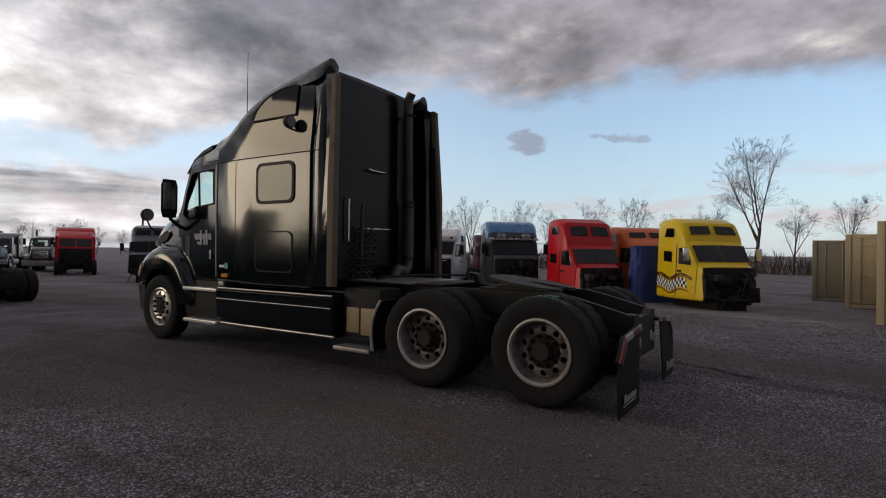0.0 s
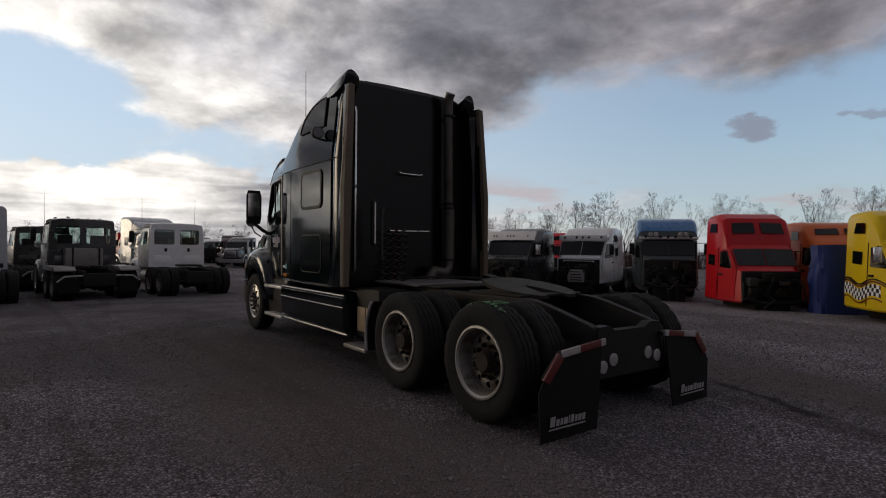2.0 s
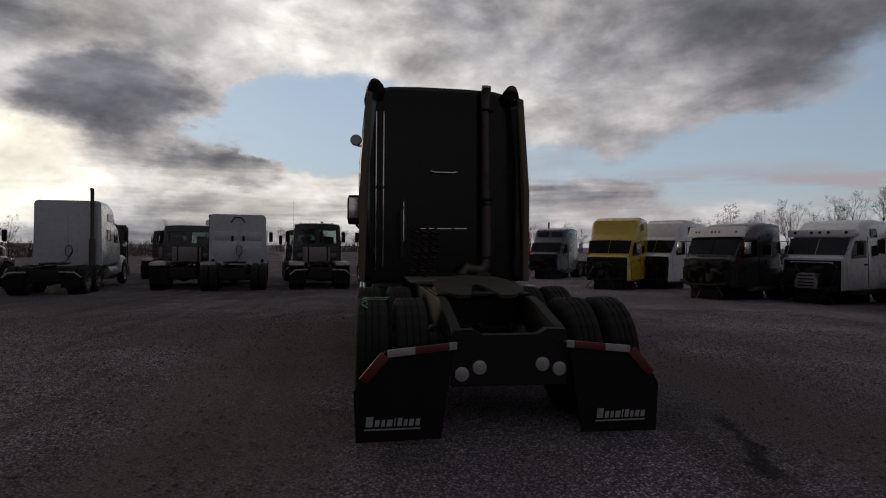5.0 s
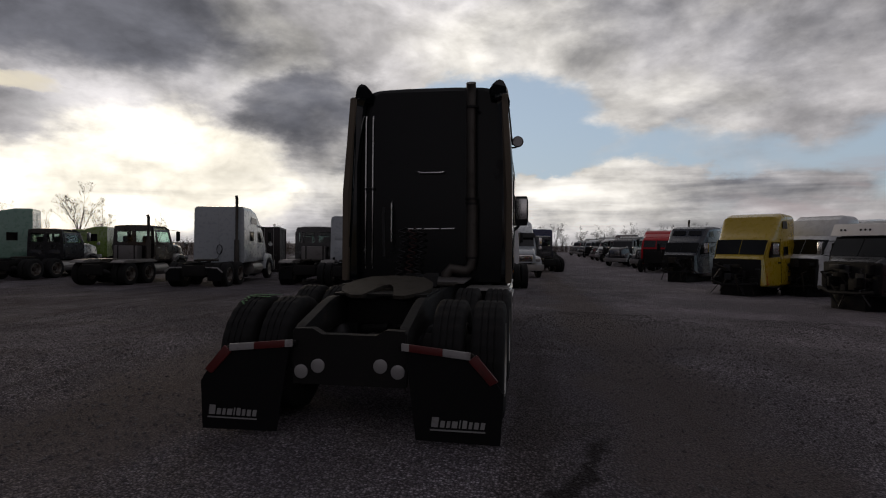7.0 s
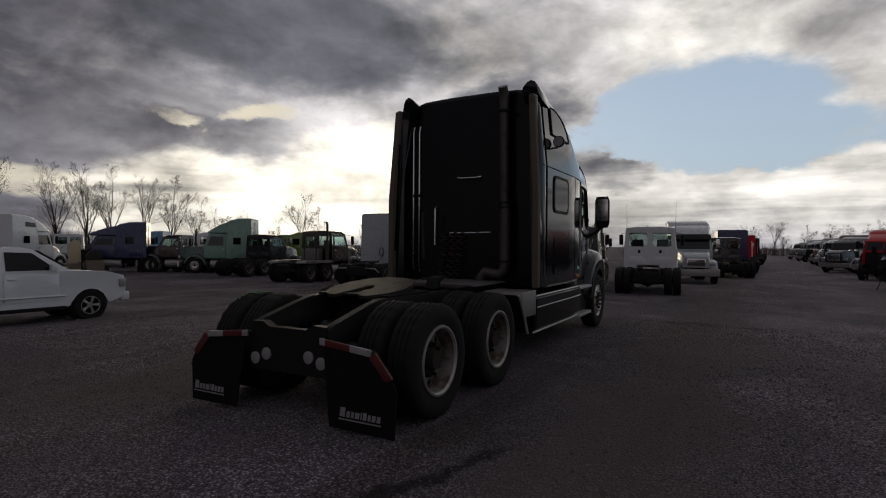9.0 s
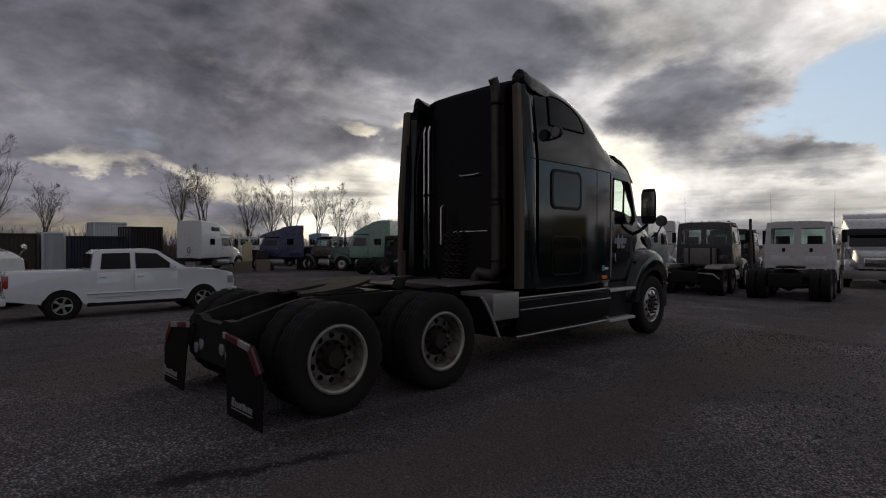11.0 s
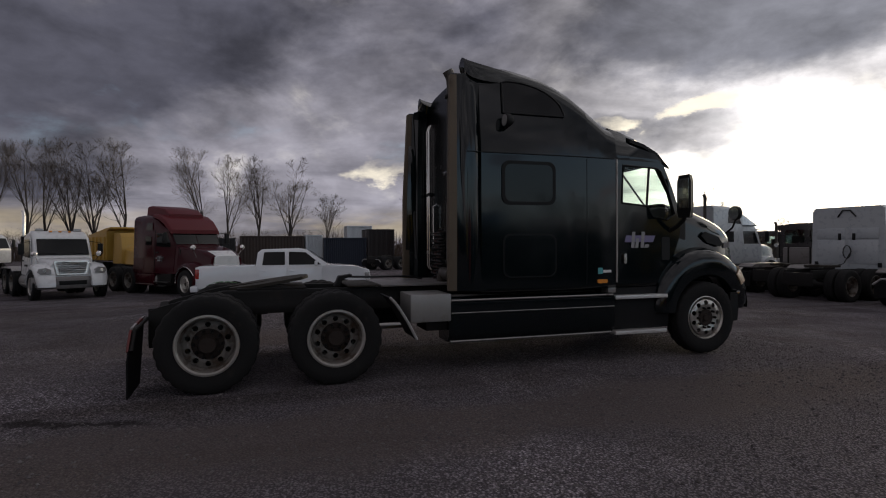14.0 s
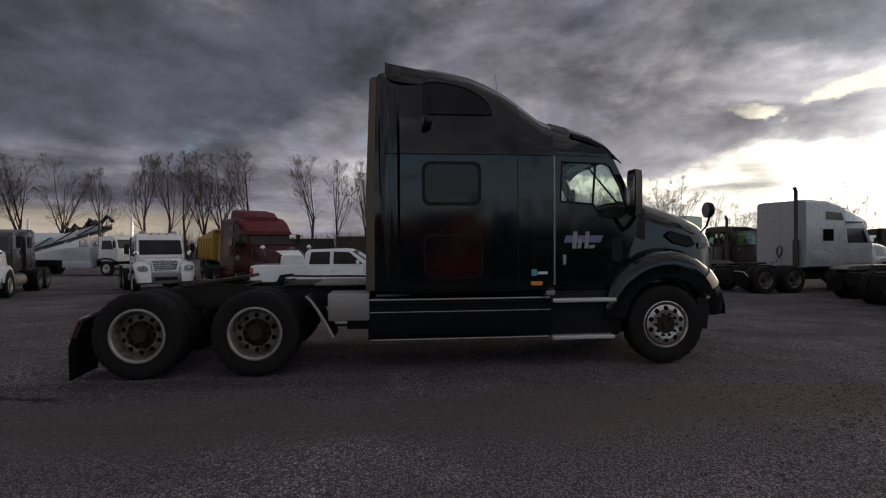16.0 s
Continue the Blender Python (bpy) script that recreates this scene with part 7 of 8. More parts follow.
# ---- white pickup ----
def build_pickup(m):
    T = thing("pickup_truck", "white crew-cab pickup truck parked on the gravel", "pickup truck", m)
    P = paint("pickup_white_paint", (0.66, 0.68, 0.70), 0.03, 0.25, 0.8)
    w = 0.87
    def arch(c, r, n=9):
        return [(c + r * math.cos(radians(180 - 180 * k / (n - 1))), 0.36 + r * math.sin(radians(180 - 180 * k / (n - 1)))) for k in range(n)]
    ra, fa = 1.10, 4.28
    body = [(0.06, 0.50), (0.68, 0.44)] + arch(ra, 0.41) + [(1.55, 0.36), (3.80, 0.36)] + arch(fa, 0.41) + [(4.74, 0.42), (5.14, 0.48), (5.18, 0.80), (5.12, 1.02), (4.70, 1.13), (3.90, 1.18), (3.80, 1.17), (1.70, 1.17), (0.04, 1.17), (0.0, 0.8)]
    bm = bmesh.new()
    def shape(p):
        k = 1.0 - 0.05 * max(0, (p.z - 0.85) / 0.25) - 0.04 * max(0, (0.6 - p.z) / 0.25)
        if p.y > 4.6:
            k *= 1 - 0.22 * ((p.y - 4.6) / 0.6) ** 2
        return Vector((p.x * k, p.y, p.z))
    prism(bm, body, "x", -w, w, 0.025, shape)
    part("body", bm, P, T)
    cabin = [(1.68, 1.14), (1.74, 1.58), (1.86, 1.68), (2.95, 1.71), (3.18, 1.67), (3.92, 1.16)]
    bm = bmesh.new()
    def tumble(p):
        k = 1.0 - 0.22 * max(0, (p.z - 1.06) / 0.64)
        return Vector((p.x * k, p.y, p.z))
    prism(bm, cabin, "x", -w * 0.95, w * 0.95, 0.03, tumble)
    part("cabin", bm, P, T)
    def side(s, y, z, off=0.008):
        return (s * (w * 0.95 * (1.0 - 0.22 * max(0, (z - 1.06) / 0.64)) + off), y, z)
    for s in (-1, 1):
        for loop in ([(1.88, 1.20), (2.54, 1.20), (2.54, 1.60), (1.93, 1.59)], [(2.66, 1.20), (3.62, 1.20), (3.16, 1.58), (2.66, 1.60)]):
            bm = bmesh.new()
            quad_panel(bm, [side(s, y, z) for y, z in loop], (s, 0, 0.25), 0.0, 0.01)
            part("side_window", bm, M["dark_glass"], T, smooth=0)
        for y0, y1 in ((1.80, 2.58), (2.62, 3.64)):
            bm = bmesh.new()
            prism(bm, [(y0, 0.52), (y1, 0.52), (y1, 1.12), (y0, 1.12)], "x", s * (w - 0.02), s * (w + 0.008), 0.006, shape)
            d = part("door", bm, P, T)
            part("door_handle", cube(s * (w - 0.02) - 0.02, s * (w - 0.02) + 0.02, y0 + 0.06, y0 + 0.2, 1.0, 1.035, 0.008), P, d)
        part("side_moulding", pipe([(s * (w + 0.003), 1.60, 0.62), (s * (w + 0.003), 3.75, 0.62)], 0.022, 6), P, T)
        part("rocker_panel", cube(s * 0.80 - 0.04, s * 0.80 + 0.04, 1.6, 3.8, 0.30, 0.40, 0.015), M["hero_flat"], T)
        part("door_mirror", cube(s * 0.97 - 0.09, s * 0.97 + 0.09, 3.42, 3.52, 1.18, 1.33, 0.03), P, T)
        part("headlight", cube(s * 0.66 - 0.13, s * 0.66 + 0.13, 4.98, 5.13, 0.74, 0.94, 0.03), M["lamp_clear"], T)
        part("tail_light", cube(s * 0.82 - 0.035, s * 0.82 + 0.035, -0.012, 0.10, 0.76, 1.10, 0.015), M["lamp_red"], T)
        part("wheel_well", pipe([(s * 0.45, ra, 0.38), (s * 0.80, ra, 0.38)], 0.40, 20), M["iron"], T)
        part("wheel_well", pipe([(s * 0.45, fa, 0.38), (s * 0.80, fa, 0.38)], 0.40, 20), M["iron"], T)
        for y in (ra, fa):
            bm = lathe([(0.19, -0.1), (0.22, -0.11), (0.33, -0.105), (0.355, -0.07), (0.36, 0), (0.355, 0.07), (0.33, 0.105), (0.22, 0.11), (0.19, 0.1)], 28)
            ty = part("wheel", bm, M["rubber"], T, m=Matrix.Translation((s * 0.77, y, 0.36)))
            bm = bmesh.new()
            tube(bm, [(s * 0.06, 0, 0), (s * 0.10, 0, 0)], [0.07, 0.05], 12)
            for k in range(5):
                a = 2 * math.pi * k / 5
                for d in (-0.12, 0.12):
                    tube(bm, [(s * 0.09, 0.05 * math.cos(a), 0.05 * math.sin(a)), (s * 0.085, 0.20 * math.cos(a + d), 0.20 * math.sin(a + d))], 0.018, 5)
            tube(bm, [(s * 0.095, 0.205 * math.cos(k * math.pi / 14), 0.205 * math.sin(k * math.pi / 14)) for k in range(29)], 0.014, 5)
            part("rim", bm, M["alu_rim"], ty)
    bm = bmesh.new()
    quad_panel(bm, [(-0.66, 3.28, 1.62), (0.66, 3.28, 1.62), (0.74, 3.86, 1.22), (-0.74, 3.86, 1.22)], (0, 0.6, 0.7), 0.012, 0.01)
    part("windscreen", bm, M["dark_glass"], T, smooth=0)
    bm = bmesh.new()
    quad_panel(bm, [(-0.66, 1.69, 1.22), (0.66, 1.69, 1.22), (0.62, 1.735, 1.58), (-0.62, 1.735, 1.58)], (0, -1, 0.1), 0.01, 0.01)
    part("rear_window", bm, M["dark_glass"], T, smooth=0)
    part("bed_cover", cube(-0.76, 0.76, 0.08, 1.64, 1.165, 1.185, 0.008), P, T)
    part("rear_bumper", cube(-0.85, 0.85, -0.16, 0.06, 0.42, 0.60, 0.04), P, T)
    part("front_bumper", cube(-0.72, 0.72, 5.02, 5.26, 0.40, 0.62, 0.06), P, T)
    part("grille", cube(-0.48, 0.48, 5.06, 5.17, 0.68, 0.92, 0.02), M["hero_flat"], T)
    part("tailgate", cube(-0.78, 0.78, -0.015, 0.03, 0.62, 1.15, 0.015), P, T)
    for y in (ra, fa):
        part("axle", pipe([(-0.7, y, 0.36), (0.7, y, 0.36)], 0.05, 8), M["iron"], T)
    return T


build_pickup(at(-10.55, -1.35, -4) @ Matrix.Scale(0.97, 4))


# ---- containers ----
def container(name, label, m, mat_, length=6.06, h=2.59, w=2.44, group=""):
    T = thing(name, label, "container", m, group)
    for x in (0, w):
        for y in (0, length):
            part("corner_post", cube(x - 0.08, x + 0.08, y - 0.08, y + 0.08, 0, h, 0.015), mat_, T)
    for z in (0.08, h - 0.06):
        for x in (0, w):
            part("rail", cube(x - 0.05, x + 0.05, 0, length, z - 0.08, z + 0.06, 0.01), mat_, T)
        for y in (0, length):
            part("end_rail", cube(0, w, y - 0.05, y + 0.05, z - 0.08, z + 0.06, 0.01), mat_, T)
    def corrugated(n, L):
        pts = []
        for k in range(n):
            u = L * k / n
            d = L / n
            pts += [(u, 0), (u + d * 0.3, 0), (u + d * 0.5, 0.04), (u + d * 0.8, 0.04)]
        return pts + [(L, 0)]
    for x, sg in ((0.0, 1), (w, -1)):
        bm = bmesh.new()
        cor = corrugated(20, length)
        a = [bm.verts.new((x + sg * d, u, 0.1)) for u, d in cor]
        b = [bm.verts.new((x + sg * d, u, h - 0.06)) for u, d in cor]
        a2 = [bm.verts.new((x + sg * (d + 0.02), u, 0.1)) for u, d in cor]
        b2 = [bm.verts.new((x + sg * (d + 0.02), u, h - 0.06)) for u, d in cor]
        for i in range(len(cor) - 1):
            bm.faces.new((a[i], a[i + 1], b[i + 1], b[i]))
            bm.faces.new((a2[i], b2[i], b2[i + 1], a2[i + 1]))
        part("side_wall", bm, mat_, T, smooth=0)
    part("roof", cube(0.02, w - 0.02, 0.02, length - 0.02, h - 0.05, h - 0.01, 0.005), mat_, T)
    part("end_wall", cube(0.05, w - 0.05, length - 0.06, length - 0.03, 0.1, h - 0.1, 0.004), mat_, T)
    for k in range(2):
        x0 = 0.08 + k * (w / 2 - 0.06)
        d = part("door", cube(x0, x0 + w / 2 - 0.10, -0.035, 0.01, 0.16, h - 0.14, 0.012), mat_, T)
        for z in (0.55, 1.1, 1.65, 2.2):
            part("door_rib", cube(x0 + 0.08, x0 + w / 2 - 0.18, -0.05, -0.03, z - 0.03, z + 0.03, 0.008), mat_, d)
        for xx in (x0 + 0.28, x0 + w / 2 - 0.36):
            part("lock_rod", pipe([(xx, -0.07, 0.12), (xx, -0.07, h - 0.1)], 0.017, 8), M["alu"], d)
            part("lock_handle", pipe([(xx, -0.085, 1.15), (xx + 0.22, -0.085, 1.12)], 0.013, 6), M["alu"], d)
        for z in (0.4, 1.0, 1.6, 2.2):
            part("hinge", cube(x0 - 0.03 if k == 0 else x0 + w / 2 - 0.12, x0 + 0.05 if k == 0 else x0 + w / 2 - 0.04, -0.06, -0.02, z - 0.05, z + 0.05, 0.008), mat_, d)
    return T


CG = "shipping containers at the east edge"
container("shipping_container", "tan steel shipping container with ribbed doors", at(11.4, -3.75, -97), M["tan"], group=CG)
container("shipping_container", "tan steel shipping container behind the first", at(18.0, -3.5, -93), M["tan"], group=CG)
container("shipping_container", "grey-green steel shipping container beside the tan ones", at(21.6, -2.6, -91), M["olive"], h=2.5, group=CG)
RG = "roll-off boxes across the yard"
for x, y, yaw, c, L, h, what in ((-44.0, -1.7, 0, ("rust_box_paint", (0.030, 0.017, 0.012)), 5.1, 2.75, "rust-brown"), (-44.4, 3.7, 0, ("white_box_paint", (0.5, 0.52, 0.54)), 1.3, 2.85, "narrow white"),
                                 (-43.9, 5.2, 0, ("navy_box_paint", (0.006, 0.010, 0.024)), 3.6, 2.6, "dark blue"), (-43.6, 8.9, 3, ("brown_box_paint", (0.014, 0.009, 0.009)), 2.3, 3.35, "dark brown"),
                                 (-51.0, 8.2, 0, ("white_box_paint", (0.5, 0.52, 0.54)), 2.4, 3.9, "far white"), (-46.0, -8.0, 5, ("black_box_paint", (0.02, 0.02, 0.02)), 5.5, 2.6, "black"),
                                 (-17.2, 29.0, 20, ("brown_box_paint", (0.035, 0.022, 0.02)), 5.0, 3.0, "dark brown")):
    container("roll_off_box", what + " steel box standing across the yard", at(x, y, yaw), paint(*c, 0.0, 0.6, 0.0), length=L, h=h, group=RG)


def build_parts_pile():
    """Salvaged cab parts stacked on the nearest container."""
    T = thing("salvaged_cab_front", "salvaged chrome and white cab parts on a container", "truck parts", pose(12.5, -5.4, fall(11.4, -3.75) + 2.585, 0, 0, 80) @ Matrix.Scale(0.75, 4))
    part("grille_shell", cube(-0.5, 0.5, -0.3, 0.2, 0.0, 0.95, 0.05), M["chrome"], T)
    part("cab_panel", prism(bmesh.new(), [(0.2, 0.0), (1.3, 0.0), (1.3, 1.2), (0.7, 1.25), (0.2, 0.8)], "x", -0.5, 0.5, 0.04), paint(*OFFWHITE), T)
    part("pipe", pipe([(0.7, -0.2, 0.0), (0.72, -0.2, 0.7), (0.66, -0.25, 0.95)], 0.06, 10), M["chrome"], T)
    part("panel_window", prism(bmesh.new(), [(0.4, 0.55), (1.1, 0.55), (1.1, 1.05), (0.7, 1.05)], "x", -0.515, 0.515), M["dark_glass"], T, smooth=0)
    part("block", cube(-0.6, 0.3, -0.9, -0.35, 0.0, 0.5, 0.05), M["grease"], T)


build_parts_pile()


def build_pallet_stack(m):
    """Pallets, a crate, a drum and a leaning panel heaped on the gravel."""
    T = thing("pallet_stack", "heap of grey pallets, crates and salvaged parts on the gravel", "pallets", m)
    wood = M.setdefault("grey_wood", surface("weathered_pallet_wood", (0.16, 0.13, 0.10), 0.85, 0, 0.35, 8, 0.3))
    for k in range(5):
        p = part("pallet", cube(-1.5, -0.3, -0.5, 0.5, 0.14 * k + 0.10, 0.14 * k + 0.125, 0.004), wood, T)
        for q in (-0.45, 0.0, 0.45):
            part("pallet_runner", cube(-1.5, -0.3, q - 0.05, q + 0.05, 0.14 * k, 0.14 * k + 0.10, 0.004), wood, p)
    part("crate", cube(0.0, 1.0, -0.4, 0.5, 0.0, 0.85, 0.02), wood, T)
    part("engine_block", prism(bmesh.new(), [(0.05, 0.85), (0.85, 0.85), (0.95, 1.2), (0.70, 1.55), (0.25, 1.50), (0.0, 1.15)], "y", -0.3, 0.3, 0.03), M["grease"], T)
    part("drum", lathe([(0.0, 0.0), (0.28, 0.0), (0.29, 0.30), (0.28, 0.31), (0.29, 0.60), (0.28, 0.88), (0.0, 0.88)], 20), M["rust"], T, m=pose(1.5, 0.1, 0.44, 0, 90, 0) @ pose(0, 0, -0.44))
    part("leaning_panel", prism(bmesh.new(), [(-0.9, 0.70), (-0.2, 0.72), (-0.25, 2.1), (-0.6, 2.2), (-0.95, 1.9)], "y", 0.2, 0.26, 0.01), M["tan"], T)
    return T


build_pallet_stack(at(-33.8, 15.6, 70))


def build_dump_body():
    T = thing("dump_truck", "yellow dump truck standing behind the maroon truck", "dump truck", at(-31.6, -8.8, -60))
    P = paint("dump_yellow_paint", (0.36, 0.21, 0.03), 0.12, 0.5, 0.1)
    chassis(T, -1.0, 5.5, 5.0)
    part("dump_box", prism(bmesh.new(), [(-0.9, 1.15), (3.2, 1.15), (3.2, 2.85), (3.9, 2.95), (3.9, 3.05), (3.0, 2.98), (-1.0, 2.55)], "x", -1.2, 1.2, 0.03), P, T)
    for s in (-1, 1):
        for k in range(6):
            y = -0.7 + 0.72 * k
            part("box_rib", cube(s * 1.23 - 0.05, s * 1.23 + 0.05, y - 0.06, y + 0.06, 1.15, 2.5, 0.01), P, T)
    bm = bmesh.new()
    cab_body(bm, 3.6, 0.98, 2.7, 1.04, 0.95, 1.8, (5.15, 1.8), (4.85, 2.52))
    part("cab", bm, P, T)
    bm = bmesh.new()
    loft(bm, [section(5.05, 0.95, 1.84, 0.92, 0.14, 0.86, 5), section(6.4, 0.92, 1.66, 0.74, 0.16, 0.64, 5)])
    part("hood", bm, P, T)
    return T


build_dump_body()


def build_boom_truck():
    """A white truck seen from the side, with a folded boom that slants down behind its cab."""
    T = thing("conveyor_truck", "white truck with a slanting conveyor boom and dark hoses on it", "conveyor truck", at(-33.5, -19.6, -20))
    P = paint(*WHITE)
    chassis(T, -4.5, 5.0, 4.2)
    cab = part("cab", cab_body(bmesh.new(), 3.4, 0.98, 2.7, 1.04, 0.95, 1.8, (5.05, 1.8), (4.80, 2.52)), P, T)
    c = [(x, 5.05 - 0.25 * f, 1.8 + 0.72 * f) for x, f in ((-0.9, 0.08), (0.9, 0.08), (0.86, 0.92), (-0.86, 0.92))]
    part("windscreen", quad_panel(bmesh.new(), c, (0, 0.72, 0.25)), M["dark_glass"], cab, smooth=0)
    for s in (-1, 1):
        door = part("cab_door", prism(bmesh.new(), [(3.6, 1.05), (4.75, 1.05), (4.85, 1.75), (4.60, 2.48), (3.6, 2.48)], "x", s * 0.99, s * 1.055, 0.006,
                                      lambda p: Vector((p.x * (1 - 0.085 * max(0.0, (p.z - 1.8) / 0.9)), p.y, p.z))), P, T)
        part("door_window", quad_panel(bmesh.new(), [(s * 1.045, 3.75, 1.82), (s * 1.045, 4.68, 1.82), (s * 0.985, 4.48, 2.40), (s * 0.985, 3.75, 2.40)], (s, 0, 0.1), 0.012), M["dark_glass"], door, smooth=0)
        arm = part("mirror_arm", pipe([(s * 1.02, 4.9, 1.8), (s * 1.26, 5.0, 1.9), (s * 1.26, 5.0, 2.4), (s * 0.98, 4.75, 2.45)], 0.015, 5), M["iron"], T)
        part("mirror_head", cube(s * 1.26 - 0.09, s * 1.26 + 0.09, 4.96, 5.05, 1.92, 2.38, 0.03), M["hero_flat"], arm)
        part("front_guard", prism(bmesh.new(), [(3.45, 0.98), (3.55, 1.16), (4.0, 1.24), (4.5, 1.20), (5.0, 1.0), (5.0, 0.94), (4.5, 1.12), (4.0, 1.16), (3.62, 1.08), (3.55, 0.92)], "x", s * 0.72, s * 1.14, 0.01), M["hero_flat"], T)
        for k in range(4):
            y0, y1 = -5.2 + 2.1 * k, -3.2 + 2.1 * k
            z0, z1 = 1.35 + (y0 + 5.2) * 0.22, 1.35 + (y1 + 5.2) * 0.22
            part("boom_panel", prism(bmesh.new(), [(y0, z0), (y1, z1), (y1, z1 + 0.42), (y0, z0 + 0.40)], "x", s * 0.46 - 0.03, s * 0.46 + 0.03, 0.01), (P, paint(*OFFWHITE))[k % 2], T)
            part("boom_brace", pipe([(s * 0.51, y0 + 0.1, z0 + 0.05), (s * 0.51, y1 - 0.1, z1 + 0.40)], 0.035, 5), M["iron"], T)
        part("side_locker", cube(s * 0.86 - 0.22, s * 0.86 + 0.22, 0.4, 2.9, 0.55, 1.05, 0.03), paint(*OFFWHITE), T)
    part("conveyor_belt", prism(bmesh.new(), [(-5.4, 1.45), (3.2, 3.35), (3.2, 3.43), (-5.4, 1.53)], "x", -0.42, 0.42, 0.01), M["hose"], T)
    part("hopper", prism(bmesh.new(), [(-3.4, 1.06), (2.6, 1.06), (2.6, 2.0), (0.5, 1.9), (-3.4, 1.3)], "x", -0.9, 0.9, 0.03), paint(*OFFWHITE), T)
    rnd = random.Random(5)
    for k in range(9):
        y = rnd.uniform(-0.5, 2.8)
        z = 1.9 + (y + 5.2) * 0.22
        part("folded_hose", pipe([(rnd.uniform(-0.4, 0.4), y, z - 0.2), (rnd.uniform(-0.3, 0.3), y + 0.3, z + rnd.uniform(0.2, 0.5)), (rnd.uniform(-0.4, 0.4), y + 0.9, z + 0.1)], rnd.uniform(0.08, 0.16), 7), M["hose"], T)
    part("upright_pipe", pipe([(0.7, 3.2, 1.0), (0.7, 3.2, 3.5), (0.7, 3.05, 3.62)], 0.07, 8), M["stack"], T)
    return T


build_boom_truck()
sg = thing("box_trailer", "white box trailer with teal lettering bars on its side", "trailer", at(-47.2, -31.2, 30))
part("box", cube(-1.2, 1.2, 0, 4.2, 1.0, 3.3, 0.03), paint(*WHITE), sg)
for k in range(4):
    part("lettering", prism(bmesh.new(), [(1.6 + 0.55 * k, 2.35), (1.95 + 0.55 * k, 2.35), (2.0 + 0.55 * k, 2.85), (1.65 + 0.55 * k, 2.85)], "x", 1.2, 1.215), M["teal_mark"], sg, smooth=0)
for s in (-1, 1):
    part("support_leg", cube(s * 0.9 - 0.08, s * 0.9 + 0.08, 3.4, 3.6, 0, 1.0, 0.01), M["iron"], sg)
    wheel(sg, s * 1.0, 0.9, 0.515, s, "outer", True)


# ---- bare trees ----
def tree_mesh(seed, height, upright):
    """A bare tree: a short trunk that forks into rising limbs, which fan out into fine twigs."""
    rnd = random.Random(seed)
    trunk, crown = bmesh.new(), bmesh.new()
    def grow(p, d, length, r, depth):
        n = (4, 5, 4, 3, 2)[depth]
        pts, q, dd = [p.copy()], p.copy(), d.copy()
        for i in range(n):
            dd = (dd + Vector((rnd.uniform(-1, 1), rnd.uniform(-1, 1), rnd.uniform(-0.2, 0.9) * upright)) * (0.06 + 0.03 * depth)).normalized()
            q = q + dd * (length / n)
            pts.append(q.copy())
        radii = [max(0.006, r * (1 - (0.45, 0.8, 0.8, 0.7, 0.6)[depth] * i / n)) for i in range(n + 1)]
        tube(trunk if depth < 2 else crown, pts, radii, (8, 6, 4, 3, 3)[depth], caps=False)
        if depth >= 4:
            return
        kids = (rnd.randrange(5, 8), 9, 6, 4)[depth]
        for k in range(kids):
            f = rnd.uniform((0.48, 0.16, 0.22, 0.2)[depth], 1.0) if k else 1.0
            i = min(n - 1, int(f * n))
            base = pts[i].lerp(pts[i + 1], min(1.0, f * n - i))
            a = rnd.uniform(0, 2 * math.pi)
            sx = d.orthogonal().normalized()
            sy = d.cross(sx)
            spread = rnd.uniform(*((0.25, 0.62), (0.45, 1.0), (0.5, 1.1), (0.5, 1.1))[depth]) * (1.35 - 0.60 * upright) * (0.5 if depth == 0 and k == 0 else 1.0)
            nd = (d + (sx * math.cos(a) + sy * math.sin(a)) * spread + Vector((0, 0, 0.15 if depth < 2 else 0.05))).normalized()
            share = (rnd.uniform(1.05, 1.5), rnd.uniform(0.32, 0.50), rnd.uniform(0.50, 0.70), rnd.uniform(0.55, 0.85))[depth]
            grow(base, nd, length * share * (1.0 if depth == 0 else 1.35 - 0.85 * f), radii[i] * (0.52 if depth == 0 else 0.5), depth + 1)
    grow(Vector((0, 0, -0.1)), Vector((rnd.uniform(-0.05, 0.05), rnd.uniform(-0.05, 0.05), 1)), height * 0.37, height * 0.016, 0)
    k = height / max(v.co.z for v in crown.verts)
    for v in trunk.verts[:] + crown.verts[:]:
        v.co.z *= k
    return mesh_of(trunk, M["bark"], "trunk", 60), mesh_of(crown, M["twig"], "crown", 60)


TREES = [tree_mesh(100 + k, 10.0, (0.75, 0.45, 0.65, 0.35, 0.70, 0.55)[k]) for k in range(6)]


def tree(x, y, h, kind, group, yaw=None):
    s = h / 10.0
    T = thing("bare_tree", "leafless deciduous tree at the edge of the yard", "tree",
              pose(x, y, fall(x, y), 0, 0, random.uniform(0, 360) if yaw is None else yaw) @ Matrix.Diagonal((s * random.uniform(0.85, 1.1), s, s, 1)), group)
    t, c = TREES[kind % 6]
    part("trunk", t, None, T)
    part("crown", c, None, T)
    return T


rt = random.Random(9)


def tree_at(yaw, d, el, kind, group):
    """A tree seen from the yard's middle under a heading, its top at an elevation."""
    x, y = -d * math.sin(radians(yaw)), d * math.cos(radians(yaw))
    return tree(x, y, d * math.tan(radians(el)) + 1.9, kind, group)


